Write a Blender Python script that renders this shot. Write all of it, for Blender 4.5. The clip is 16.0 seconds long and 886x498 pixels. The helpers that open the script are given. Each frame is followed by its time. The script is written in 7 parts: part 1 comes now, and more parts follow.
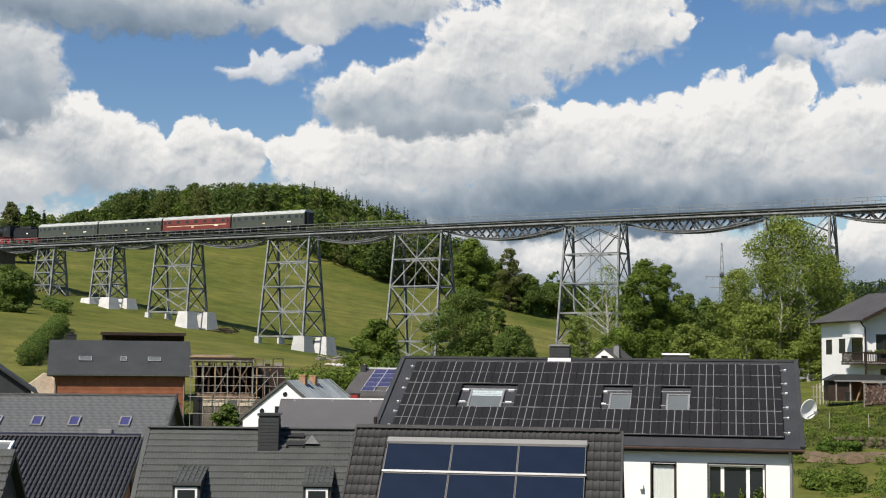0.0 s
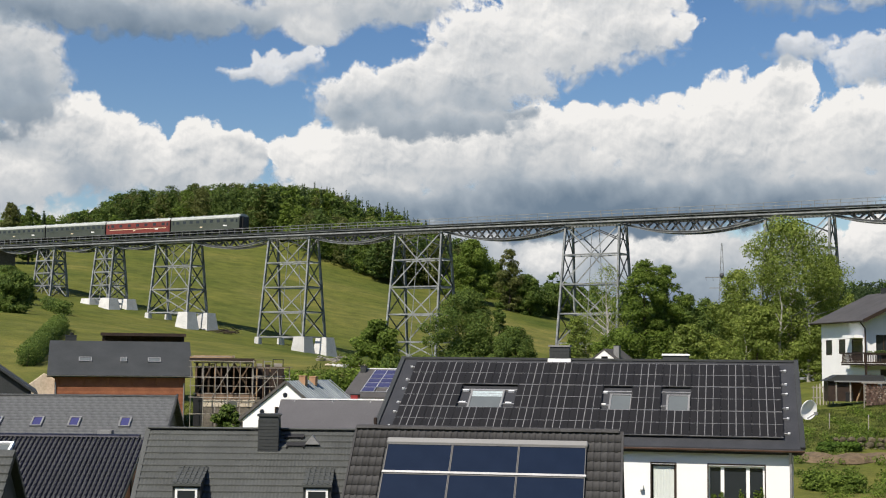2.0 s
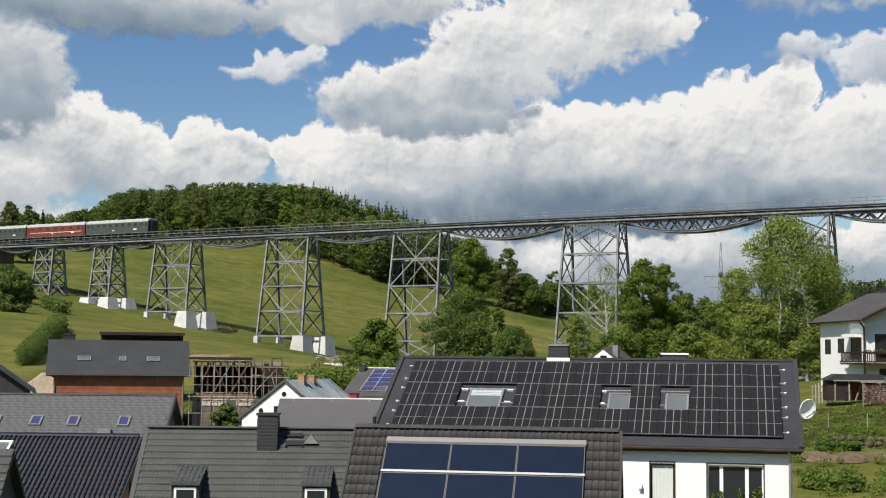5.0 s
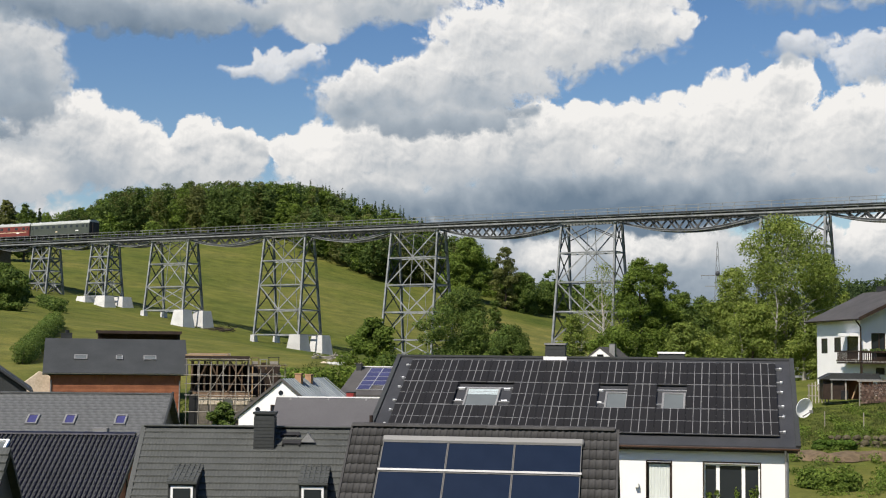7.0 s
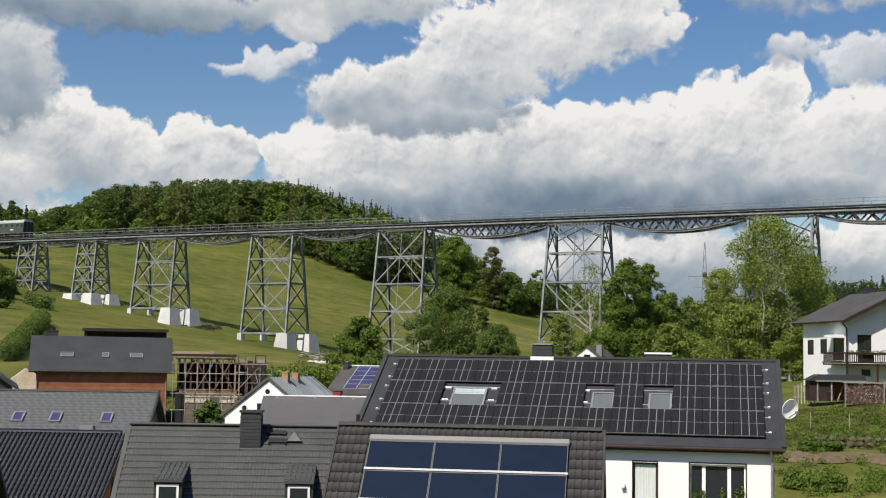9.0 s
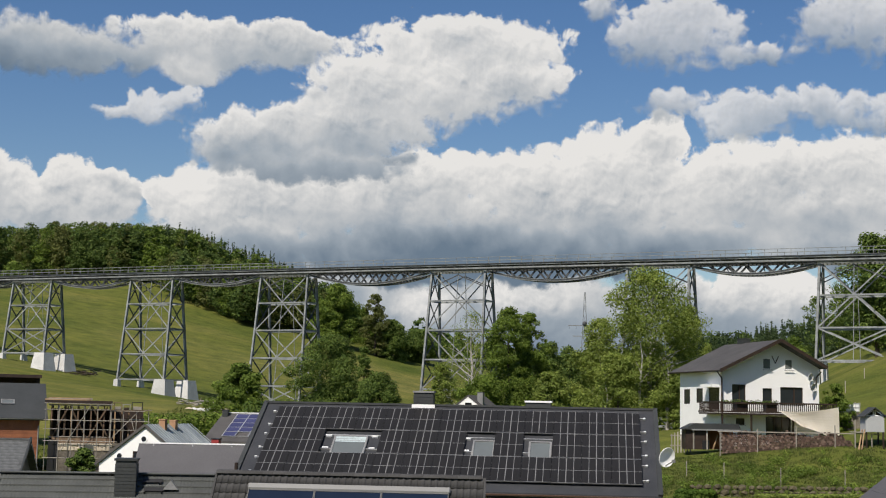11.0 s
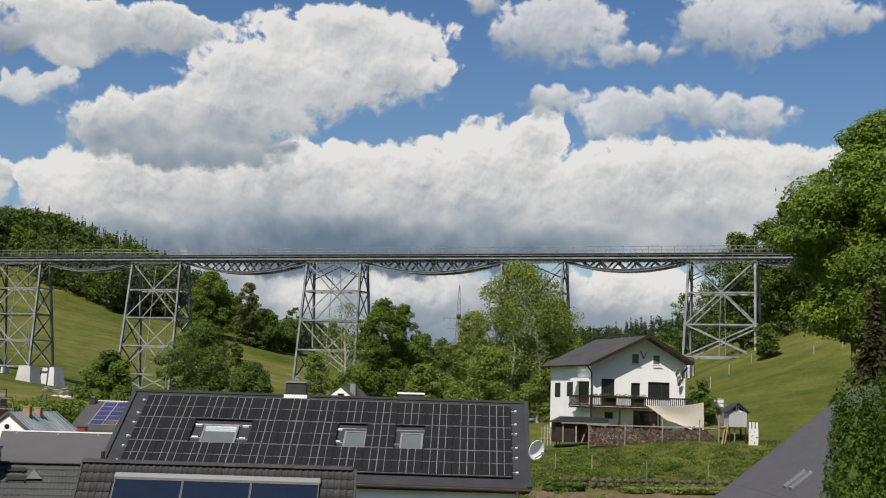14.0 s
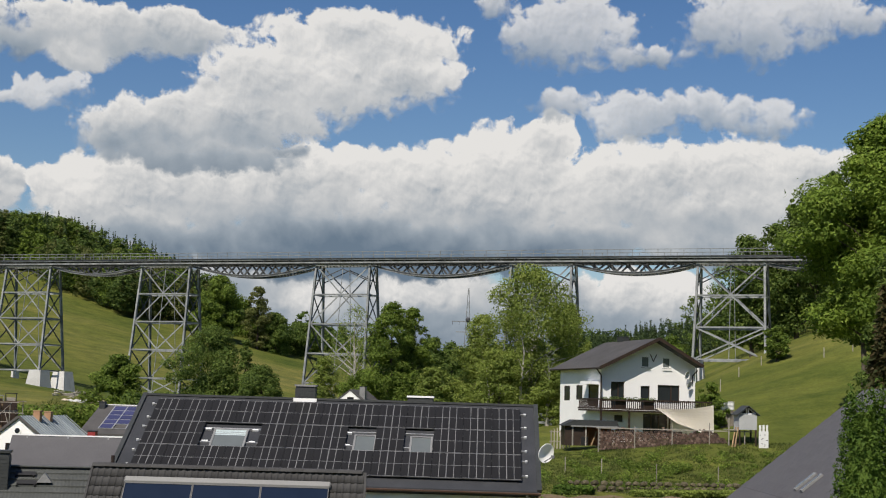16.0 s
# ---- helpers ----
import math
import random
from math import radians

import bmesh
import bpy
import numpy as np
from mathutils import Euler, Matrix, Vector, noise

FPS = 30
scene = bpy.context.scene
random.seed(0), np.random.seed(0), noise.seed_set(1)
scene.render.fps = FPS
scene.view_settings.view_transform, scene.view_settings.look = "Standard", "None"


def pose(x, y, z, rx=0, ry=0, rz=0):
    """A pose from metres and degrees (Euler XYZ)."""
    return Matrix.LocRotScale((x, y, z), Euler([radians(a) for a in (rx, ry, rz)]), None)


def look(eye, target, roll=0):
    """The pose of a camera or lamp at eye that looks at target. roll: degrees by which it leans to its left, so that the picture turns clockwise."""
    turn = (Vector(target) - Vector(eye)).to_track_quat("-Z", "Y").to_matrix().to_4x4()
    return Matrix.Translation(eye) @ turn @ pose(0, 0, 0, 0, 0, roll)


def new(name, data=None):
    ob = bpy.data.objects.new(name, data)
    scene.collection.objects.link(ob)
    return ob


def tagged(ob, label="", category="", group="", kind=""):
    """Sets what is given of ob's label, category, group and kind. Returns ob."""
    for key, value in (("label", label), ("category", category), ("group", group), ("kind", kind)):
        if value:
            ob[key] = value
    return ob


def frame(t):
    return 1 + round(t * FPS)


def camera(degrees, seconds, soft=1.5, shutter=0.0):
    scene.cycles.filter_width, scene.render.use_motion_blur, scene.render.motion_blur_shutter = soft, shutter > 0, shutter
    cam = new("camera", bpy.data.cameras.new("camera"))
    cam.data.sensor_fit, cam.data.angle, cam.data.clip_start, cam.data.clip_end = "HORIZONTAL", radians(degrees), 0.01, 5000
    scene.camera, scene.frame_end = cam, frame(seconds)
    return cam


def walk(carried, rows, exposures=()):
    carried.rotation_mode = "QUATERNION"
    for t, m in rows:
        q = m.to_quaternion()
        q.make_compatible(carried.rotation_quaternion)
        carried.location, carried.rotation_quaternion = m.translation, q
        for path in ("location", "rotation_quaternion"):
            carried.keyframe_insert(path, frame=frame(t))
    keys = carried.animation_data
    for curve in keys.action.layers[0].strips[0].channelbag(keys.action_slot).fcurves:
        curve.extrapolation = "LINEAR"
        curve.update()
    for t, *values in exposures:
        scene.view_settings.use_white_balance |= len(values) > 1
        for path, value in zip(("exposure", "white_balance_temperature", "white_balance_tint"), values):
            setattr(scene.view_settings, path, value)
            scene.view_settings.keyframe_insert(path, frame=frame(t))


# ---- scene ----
cam = camera(36.16, 16.0, soft=1.1)
walk(cam, [
    (0.0, pose(0, 0, 12, 94.716, -0.599, 10.847)),
    (0.5, pose(0, 0, 12, 94.712, -0.583, 10.847)),
    (1.0, pose(0, 0, 12, 94.705, -0.585, 10.847)),
    (1.5, pose(0, 0, 12, 94.723, -0.632, 10.838)),
    (2.0, pose(0, 0, 12, 94.742, -0.596, 10.847)),
    (2.5, pose(0, 0, 12, 94.740, -0.581, 10.847)),
    (3.0, pose(0, 0, 12, 94.739, -0.578, 10.846)),
    (3.5, pose(0, 0, 12, 94.723, -0.617, 10.811)),
    (4.0, pose(0, 0, 12, 94.707, -0.605, 10.811)),
    (6.5, pose(0, 0, 12, 94.704, -0.596, 10.775)),
    (7.0, pose(0, 0, 12, 94.658, -0.632, 10.670)),
    (7.5, pose(0, 0, 12, 94.654, -0.637, 10.647)),
    (8.0, pose(0, 0, 12, 94.573, -1.190, 10.454)),
    (8.2, pose(0, 0, 12, 94.472, -1.088, 10.401)),
    (10.3, pose(0, 0, 12, 96.261, -0.998, 8.246)),
    (10.5, pose(0, 0, 12, 96.612, -1.114, 7.374)),
    (11.0, pose(0, 0, 12, 96.727, -1.155, 5.139)),
    (11.5, pose(0, 0, 12, 96.483, -1.377, 3.594)),
    (12.0, pose(0, 0, 12, 96.317, -1.661, 2.203)),
    (12.5, pose(0, 0, 12, 96.406, -1.763, 0.884)),
    (13.0, pose(0, 0, 12, 96.534, -1.878, 0.152)),
    (13.5, pose(0, 0, 12, 96.551, -1.882, -0.076)),
    (14.0, pose(0, 0, 12, 96.500, -1.821, -0.207)),
    (14.5, pose(0, 0, 12, 96.544, -1.752, -0.167)),
    (15.0, pose(0, 0, 12, 96.600, -1.733, -0.049)),
    (15.5, pose(0, 0, 12, 96.615, -1.700, 0.028)),
    (16.0, pose(0, 0, 12, 96.629, -1.723, 0.190)),
], [(0.0, 0.17, 6850, 10), (8.0, 0.17, 6850, 10), (11.0, -0.01, 6850, 10), (16.0, -0.04, 6850, 10)])

# ---- light ----
SUN = Vector((-0.26, -0.60, 0.757)).normalized()
world = bpy.data.worlds.new("sky")
scene.world = world
world.use_nodes = True
wn = world.node_tree
sky = wn.nodes.new("ShaderNodeTexSky")
sky.sky_type, sky.sun_disc = "NISHITA", False
sky.sun_elevation, sky.sun_rotation = math.asin(SUN.z), math.atan2(SUN.x, SUN.y)
sky.air_density, sky.dust_density, sky.ozone_density = 1.0, 0.6, 1.5
vivid = wn.nodes.new("ShaderNodeHueSaturation")
vivid.inputs["Hue"].default_value = 0.509
vivid.inputs["Saturation"].default_value = 1.31
wn.links.new(sky.outputs[0], vivid.inputs["Color"])
wn.links.new(vivid.outputs[0], wn.nodes["Background"].inputs[0])
wn.nodes["Background"].inputs[1].default_value = 0.090
lamp = bpy.data.lights.new("sun", "SUN")
lamp.energy, lamp.angle, lamp.color = 5.0, radians(0.5), (1.0, 0.95, 0.88)
sun = new("sun", lamp)
sun.matrix_basis = look((0, 0, 400), Vector((0, 0, 400)) - SUN)
scene.view_settings.exposure = 0.0


# ---- materials ----
class Nodes:
    """A material in the making: its node tree with short calls."""

    def __init__(self, name):
        self.m = bpy.data.materials.new(name)
        self.m.use_nodes = True
        self.t = self.m.node_tree
        self.b = self.t.nodes["Principled BSDF"]

    def add(self, kind, operation="", data_type="", blend_type=""):
        n = self.t.nodes.new("ShaderNode" + kind)
        if operation:
            n.operation = operation
        if data_type:
            n.data_type = data_type
        if blend_type:
            n.blend_type = blend_type
        return n

    def put(self, a, b):
        self.t.links.new(a, b)

    def noise(self, scale, detail=4, rough=0.55, vec=None, stretch=None):
        n = self.add("TexNoise")
        n.inputs["Scale"].default_value, n.inputs["Detail"].default_value, n.inputs["Roughness"].default_value = scale, detail, rough
        src = vec or self.coords()
        if stretch:
            mp = self.add("Mapping")
            mp.inputs["Scale"].default_value = stretch
            self.put(src, mp.inputs[0])
            src = mp.outputs[0]
        self.put(src, n.inputs["Vector"])
        return n.outputs["Fac"]

    def coords(self):
        return self.add("TexCoord").outputs["Object"]

    def ramp(self, fac, *stops):
        n = self.add("ValToRGB")
        e = n.color_ramp.elements
        while len(e) < len(stops):
            e.new(0.5)
        for el, (p, c) in zip(e, stops):
            el.position, el.color = p, (*c, 1)
        self.put(fac, n.inputs[0])
        return n.outputs[0]

    def mix(self, fac, a, b, blend="MIX"):
        n = self.add("Mix", data_type="RGBA", blend_type=blend)
        for sock, v in ((n.inputs[0], fac), (n.inputs[6], a), (n.inputs[7], b)):
            if isinstance(v, (int, float)):
                sock.default_value = v
            elif isinstance(v, tuple):
                sock.default_value = (*v, 1)
            else:
                self.put(v, sock)
        return n.outputs[2]

    def math(self, op, a, b=0.0, clamp=False):
        n = self.add("Math", operation=op)
        n.use_clamp = clamp
        for sock, v in zip(n.inputs, (a, b)):
            if isinstance(v, (int, float)):
                sock.default_value = v
            else:
                self.put(v, sock)
        return n.outputs[0]

    def bump(self, height, strength=0.3, distance=0.02):
        n = self.add("Bump")
        n.inputs["Strength"].default_value, n.inputs["Distance"].default_value = strength, distance
        self.put(height, n.inputs["Height"])
        self.put(n.outputs[0], self.b.inputs["Normal"])

    def done(self, color, rough=0.7, metal=0.0, spec=0.5):
        if isinstance(color, tuple):
            self.b.inputs["Base Color"].default_value = (*color, 1)
        else:
            self.put(color, self.b.inputs["Base Color"])
        for key, v in (("Roughness", rough), ("Metallic", metal), ("Specular IOR Level", spec)):
            if isinstance(v, (int, float)):
                self.b.inputs[key].default_value = v
            else:
                self.put(v, self.b.inputs[key])
        return self.m


def surface(name, a, b, scale=2.0, rough=0.75, metal=0.0, bump=0.2, grain=30.0, vary=0.12, spec=0.4, stretch=None, dist=0.01):
    """A surface of two tones with stains, a finer grain and a slight change from piece to piece."""
    n = Nodes(name)
    base = n.ramp(n.noise(scale, 5, 0.6, stretch=stretch), (0.3, a), (0.7, b))
    fine = n.noise(grain, 3, 0.6)
    col = n.mix(0.35, base, n.ramp(fine, (0.3, (0.25, 0.25, 0.25)), (0.7, (0.75, 0.75, 0.75))), "OVERLAY")
    if vary:
        rnd = n.add("ObjectInfo").outputs["Random"]
        col = n.mix(1.0, col, n.ramp(rnd, (0, (1 - vary,) * 3), (1, (1 + vary,) * 3)), "MULTIPLY")
    n.bump(fine, bump, dist)
    return n.done(col, rough, metal, spec)


def foliage(name, dark, mid, light, rough=0.62, trans=0.45):
    dark, mid, light = [(c[0] * 1.0, c[1] * 1.02, c[2] * 1.1) for c in (dark, mid, light)]
    n = Nodes(name)
    isl = n.add("NewGeometry").outputs["Random Per Island"]
    col = n.ramp(isl, (0.0, dark), (0.55, mid), (1.0, light))
    big = n.noise(0.25, 2, 0.5)
    col = n.mix(0.6, col, n.ramp(big, (0.3, (0.36, 0.39, 0.34)), (0.7, (0.76, 0.73, 0.62))), "OVERLAY")
    tr = n.add("BsdfTranslucent")
    n.put(col, tr.inputs[0])
    n.done(col, rough, 0, 0.14)
    ms = n.add("MixShader")
    ms.inputs[0].default_value = trans
    n.put(n.b.outputs[0], ms.inputs[1])
    n.put(tr.outputs[0], ms.inputs[2])
    n.put(ms.outputs[0], n.t.nodes["Material Output"].inputs[0])
    return n.m


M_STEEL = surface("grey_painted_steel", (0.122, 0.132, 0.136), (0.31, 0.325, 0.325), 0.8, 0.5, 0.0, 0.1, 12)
# Dark steel; on tower braces, trusses and deck girders it stands in for shade.
M_STEEL_DARK = surface("dark_and_shaded_steel", (0.035, 0.038, 0.042), (0.085, 0.09, 0.095), 0.8, 0.6, 0.0, 0.1, 12)
M_CONCRETE = surface("pale_concrete", (0.45, 0.45, 0.4365), (0.594, 0.594, 0.576), 0.5, 0.9, 0, 0.2, 8)
M_WHITE = surface("white_render", (0.81, 0.81, 0.80), (0.88, 0.88, 0.87), 0.4, 0.9, 0, 0.15, 40, 0.0)
M_ANTHRACITE = surface("anthracite_roof", (0.0252, 0.027, 0.0306), (0.0405, 0.0423, 0.0468), 1.2, 0.6, 0, 0.2, 25)
M_BROWNWOOD = surface("red_brown_timber", (0.216, 0.0765, 0.036), (0.324, 0.1215, 0.0585), 1.5, 0.7, 0, 0.2, 20, 0.15)
M_SLATE = surface("grey_slate", (0.056, 0.059, 0.058), (0.132, 0.136, 0.134), 3.2, 0.55, 0, 0.5, 7, 0.025, stretch=(0.5, 1.4, 1.4))


# ---- building helpers ----
def thing(name, m, label, category, group="", kind=""):
    ob = new(name)
    ob.empty_display_size = 0.3
    ob.matrix_basis = m
    return tagged(ob, label, category, group, kind)


def mesh_of(name, bm, material):
    me = bpy.data.meshes.new(name)
    bm.to_mesh(me)
    bm.free()
    for m in material if isinstance(material, (list, tuple)) else [material]:
        me.materials.append(m)
    return me


def part(name, bm, material, parent, label="", kind=""):
    """Links a bmesh, or a mesh, as one object under a thing or a part, in its parent's space."""
    ob = new(name, mesh_of(name, bm, material) if isinstance(bm, bmesh.types.BMesh) else bm)
    ob.parent = parent
    return tagged(ob, label, kind=kind)


def solid(name, bm, material, label, category, m=None, group="", kind=""):
    """A top-level thing of one mesh."""
    ob = new(name, mesh_of(name, bm, material) if isinstance(bm, bmesh.types.BMesh) else bm)
    if m is not None:
        ob.matrix_basis = m
    return tagged(ob, label, category, group, kind)


def box(bm, x0, x1, y0, y1, z0, z1, m=None, bevel=0.0):
    pts = [Vector((x, y, z)) for z in (z0, z1) for y in (y0, y1) for x in (x0, x1)]
    vs = [bm.verts.new(m @ p if m else p) for p in pts]
    fs = [bm.faces.new([vs[i] for i in f]) for f in ((0, 2, 3, 1), (4, 5, 7, 6), (0, 1, 5, 4), (2, 6, 7, 3), (0, 4, 6, 2), (1, 3, 7, 5))]
    if bevel:
        bmesh.ops.bevel(bm, geom=list({e for f in fs for e in f.edges}), offset=bevel, segments=1, affect="EDGES")
    return bm


def boxed(*a, m=None, bevel=0.0):
    return box(bmesh.new(), *a, m=m, bevel=bevel)


def prism(bm, outline, y0, y1):
    """An outline in x and z, pushed out from y0 to y1."""
    a = [bm.verts.new((x, y0, z)) for x, z in outline]
    b = [bm.verts.new((x, y1, z)) for x, z in outline]
    n = len(a)
    bm.faces.new(a)
    bm.faces.new(b[::-1])
    for i in range(n):
        bm.faces.new((a[i], b[i], b[(i + 1) % n], a[(i + 1) % n]))
    bmesh.ops.recalc_face_normals(bm, faces=bm.faces)
    return bm


def beam(bm, p, q, w, h=None, up=(0, 0, 1)):
    """A bar of rectangular section from p to q."""
    p, q = Vector(p), Vector(q)
    d = (q - p).normalized()
    side = d.cross(Vector(up))
    if side.length < 1e-4:
        side = d.cross(Vector((1, 0, 0)))
    side.normalize()
    top = side.cross(d)
    a, b = side * w / 2, top * (h or w) / 2
    vs = [bm.verts.new(o + sa * a + sb * b) for o in (p, q) for sa, sb in ((-1, -1), (1, -1), (1, 1), (-1, 1))]
    for f in ((3, 2, 1, 0), (4, 5, 6, 7), (0, 1, 5, 4), (1, 2, 6, 5), (2, 3, 7, 6), (3, 0, 4, 7)):
        bm.faces.new([vs[i] for i in f])
    return bm


def bar(p, q, w, h=None, up=(0, 0, 1)):
    return beam(bmesh.new(), p, q, w, h, up)


def sweep(bm, pts, w, h):
    """A bent bar of rectangular section along points in one upright plane along x."""
    rings = []
    for i, p in enumerate(pts):
        d = (Vector(pts[min(i + 1, len(pts) - 1)]) - Vector(pts[max(i - 1, 0)])).normalized()
        up = Vector((-d.z, 0, d.x))
        rings.append([bm.verts.new(Vector(p) + Vector((0, sy * w / 2, 0)) + up * sz * h / 2) for sy, sz in ((-1, -1), (1, -1), (1, 1), (-1, 1))])
    for r, s in zip(rings, rings[1:]):
        for k in range(4):
            bm.faces.new((r[k], r[(k + 1) % 4], s[(k + 1) % 4], s[k]))
    bm.faces.new(rings[0][::-1])
    bm.faces.new(rings[-1])
    bmesh.ops.recalc_face_normals(bm, faces=bm.faces)
    return bm


def h_beam(p, q, w, d, t=0.05):
    """An upright H-section: two flanges that face across and a web between them."""
    prof = [(-w, -d), (w, -d), (w, -d + 2 * t), (t, -d + 2 * t), (t, d - 2 * t), (w, d - 2 * t), (w, d), (-w, d), (-w, d - 2 * t), (-t, d - 2 * t), (-t, -d + 2 * t), (-w, -d + 2 * t)]
    bm = bmesh.new()
    a = [bm.verts.new(Vector(p) + Vector((x / 2, y / 2, 0))) for x, y in prof]
    b = [bm.verts.new(Vector(q) + Vector((x / 2, y / 2, 0))) for x, y in prof]
    n = len(prof)
    for i in range(n):
        bm.faces.new((a[i], a[(i + 1) % n], b[(i + 1) % n], b[i]))
    bm.faces.new(a[::-1])
    bm.faces.new(b)
    bmesh.ops.recalc_face_normals(bm, faces=bm.faces)
    return bm


def lattice(xs, zs, filled, y0, y1, index=None):
    """One connected grating in x and z: the cells that are filled, pushed out from y0 to y1."""
    bm = bmesh.new()
    v = {(i, j): bm.verts.new((x, y0, z)) for i, x in enumerate(xs) for j, z in enumerate(zs)}
    for i in range(len(xs) - 1):
        for j in range(len(zs) - 1):
            if filled(i, j):
                f = bm.faces.new((v[i, j], v[i + 1, j], v[i + 1, j + 1], v[i, j + 1]))
                f.material_index = index(i, j) if index else 0
    for o in [o for o in bm.verts if not o.link_faces]:
        bm.verts.remove(o)
    got = bmesh.ops.extrude_face_region(bm, geom=bm.faces[:])
    bmesh.ops.translate(bm, verts=[g for g in got["geom"] if isinstance(g, bmesh.types.BMVert)], vec=(0, y1 - y0, 0))
    bmesh.ops.recalc_face_normals(bm, faces=bm.faces)
    return bm


def tube(bm, pts, radii, seg=7):
    """A round tapered bar along points."""
    rings = []
    for i, p in enumerate(pts):
        p = Vector(p)
        d = (Vector(pts[min(i + 1, len(pts) - 1)]) - Vector(pts[max(i - 1, 0)])).normalized()
        s = d.cross(Vector((0.31, 0.95, 0.1))).normalized()
        u = s.cross(d)
        rings.append([bm.verts.new(p + float(radii[i]) * (math.cos(a) * s + math.sin(a) * u)) for a in [k * math.tau / seg for k in range(seg)]])
    for r, s in zip(rings, rings[1:]):
        for k in range(seg):
            bm.faces.new((r[k], r[(k + 1) % seg], s[(k + 1) % seg], s[k]))
    bm.faces.new(rings[0][::-1])
    bm.faces.new(rings[-1])
    return bm


def quick_mesh(name, verts, faces, material):
    """A mesh from numpy arrays of vertices and of faces with equally many corners."""
    me = bpy.data.meshes.new(name)
    n, k = faces.shape
    me.vertices.add(len(verts))
    me.vertices.foreach_set("co", verts.astype(np.float32).ravel())
    me.loops.add(n * k)
    me.loops.foreach_set("vertex_index", faces.astype(np.int32).ravel())
    me.polygons.add(n)
    me.polygons.foreach_set("loop_start", (np.arange(n) * k).astype(np.int32))
    me.polygons.foreach_set("loop_total", np.full(n, k, np.int32))
    me.update(calc_edges=True)
    me.materials.append(material)
    return me


# ---- ground ----
def soft(v, k):
    return k * np.logaddexp(0, v / k)


def step(v, a, b):
    t = np.clip((v - a) / (b - a), 0, 1)
    return t * t * (3 - 2 * t)


def height(x, y):
    """The valley: the village floor, the meadow hill in the west, the steep slope in the east, the hill of the camera."""
    x, y = np.asarray(x, float), np.asarray(y, float)
    west = 0.165 * soft(-x - 24, 14) * (0.25 * step(y, 40, 110) + 0.75 * step(y, 90, 260))
    west = 29 - soft(29 - west, 4)
    north = (30 - soft(30 - 0.125 * soft(y - 262, 20), 4)) * (0.74 + 0.26 * step(-x, 10, 150)) + 22 * step(y, 620, 1200)
    east = 0.44 * soft(x - 15, 5) * step(y, 85, 215) * (1 - 0.62 * step(y, 255, 430))
    floor_z = 3.0 + 0.065 * soft(y - 50, 14) * (1 - step(y, 120, 260)) + 0.012 * np.minimum(soft(y - 50, 14), 90) * step(y, 100, 200) - 2.0 * step(y, 150, 215) * np.exp(-(((x + 4) / 34) ** 2))
    south = 6 * step(-y, -30, 20) + 0.25 * soft(-y - 10, 10)
    north = north + 13 * np.exp(-(((x + 150) / 62) ** 2 + ((y - 545) / 75) ** 2))
    floor_z = floor_z + 0.85 * np.exp(-(((x - 21) / 13) ** 2 + ((y - 123.5) / 7) ** 2))
    return 62 - soft(62 - (floor_z + west + north + east + south), 5)


def ground_z(x, y):
    return float(height(x, y))


def ground_sheet():
    def axis(lo, a, b, hi, fine, n):
        mid = np.arange(a, b, fine)
        left = a - (a - lo) * (np.linspace(1, 0, n, endpoint=False) ** 2.2)
        right = b + (hi - b) * (np.linspace(0, 1, n) ** 2.2)
        return np.concatenate([left, mid, right])
    xs, ys = axis(-2500, -180, 100, 2500, 2.0, 34), axis(-900, 0, 300, 4000, 2.0, 44)
    gx, gy = np.meshgrid(xs, ys)
    gz = height(gx, gy)
    near = step(gy, -40, 40)
    gz += near * 0.25 * (np.sin(gx * 0.21 + 1.3 * np.sin(gy * 0.13)) * np.cos(gy * 0.17 + np.sin(gx * 0.09)))
    nx, ny = len(xs), len(ys)
    idx = np.arange(nx * ny).reshape(ny, nx)
    faces = np.stack([idx[:-1, :-1], idx[:-1, 1:], idx[1:, 1:], idx[1:, :-1]], -1).reshape(-1, 4)
    me = quick_mesh("ground", np.stack([gx, gy, gz], -1).reshape(-1, 3), faces, M_GRASS)
    me.polygons.foreach_set("use_smooth", np.ones(len(faces), bool))
    return tagged(new("ground", me), "hilly green meadow ground with mown and rough grass", "ground", kind="structure")


def grass_material():
    n = Nodes("meadow_grass")
    big = n.noise(0.018, 4, 0.6)
    mid = n.noise(0.25, 5, 0.65)
    fine = n.noise(3.0, 4, 0.7)
    col = n.ramp(big, (0.35, (0.068, 0.088, 0.019)), (0.52, (0.106, 0.115, 0.029)), (0.68, (0.145, 0.138, 0.046)))
    col = n.mix(0.72, col, n.ramp(mid, (0.3, (0.27, 0.32, 0.27)), (0.7, (0.74, 0.70, 0.63))), "OVERLAY")
    patch = n.noise(0.06, 5, 0.62, stretch=(0.6, 1.6, 1.0))
    col = n.mix(0.5, col, n.ramp(patch, (0.38, (0.36, 0.42, 0.36)), (0.62, (0.64, 0.60, 0.55))), "OVERLAY")
    col = n.mix(0.5, col, n.ramp(fine, (0.3, (0.25, 0.27, 0.25)), (0.7, (0.75, 0.73, 0.7))), "OVERLAY")
    n.bump(fine, 0.6, 0.15)
    return n.done(col, 0.95, 0, 0.1)


M_GRASS = grass_material()
ground_sheet()


# ---- viaduct ----
BRIDGE = Vector((-145.766, 277.952, 36.27))
ALONG = Vector((math.cos(radians(-21.506)), math.sin(radians(-21.506)), -0.0062))
ACROSS = Vector((0.3666, 0.9304, 0))
TURN = Matrix((ALONG.normalized(), ACROSS, Vector((0, 0, 1)))).transposed().to_4x4()
HALF = 1.3  # half of the width between the girders


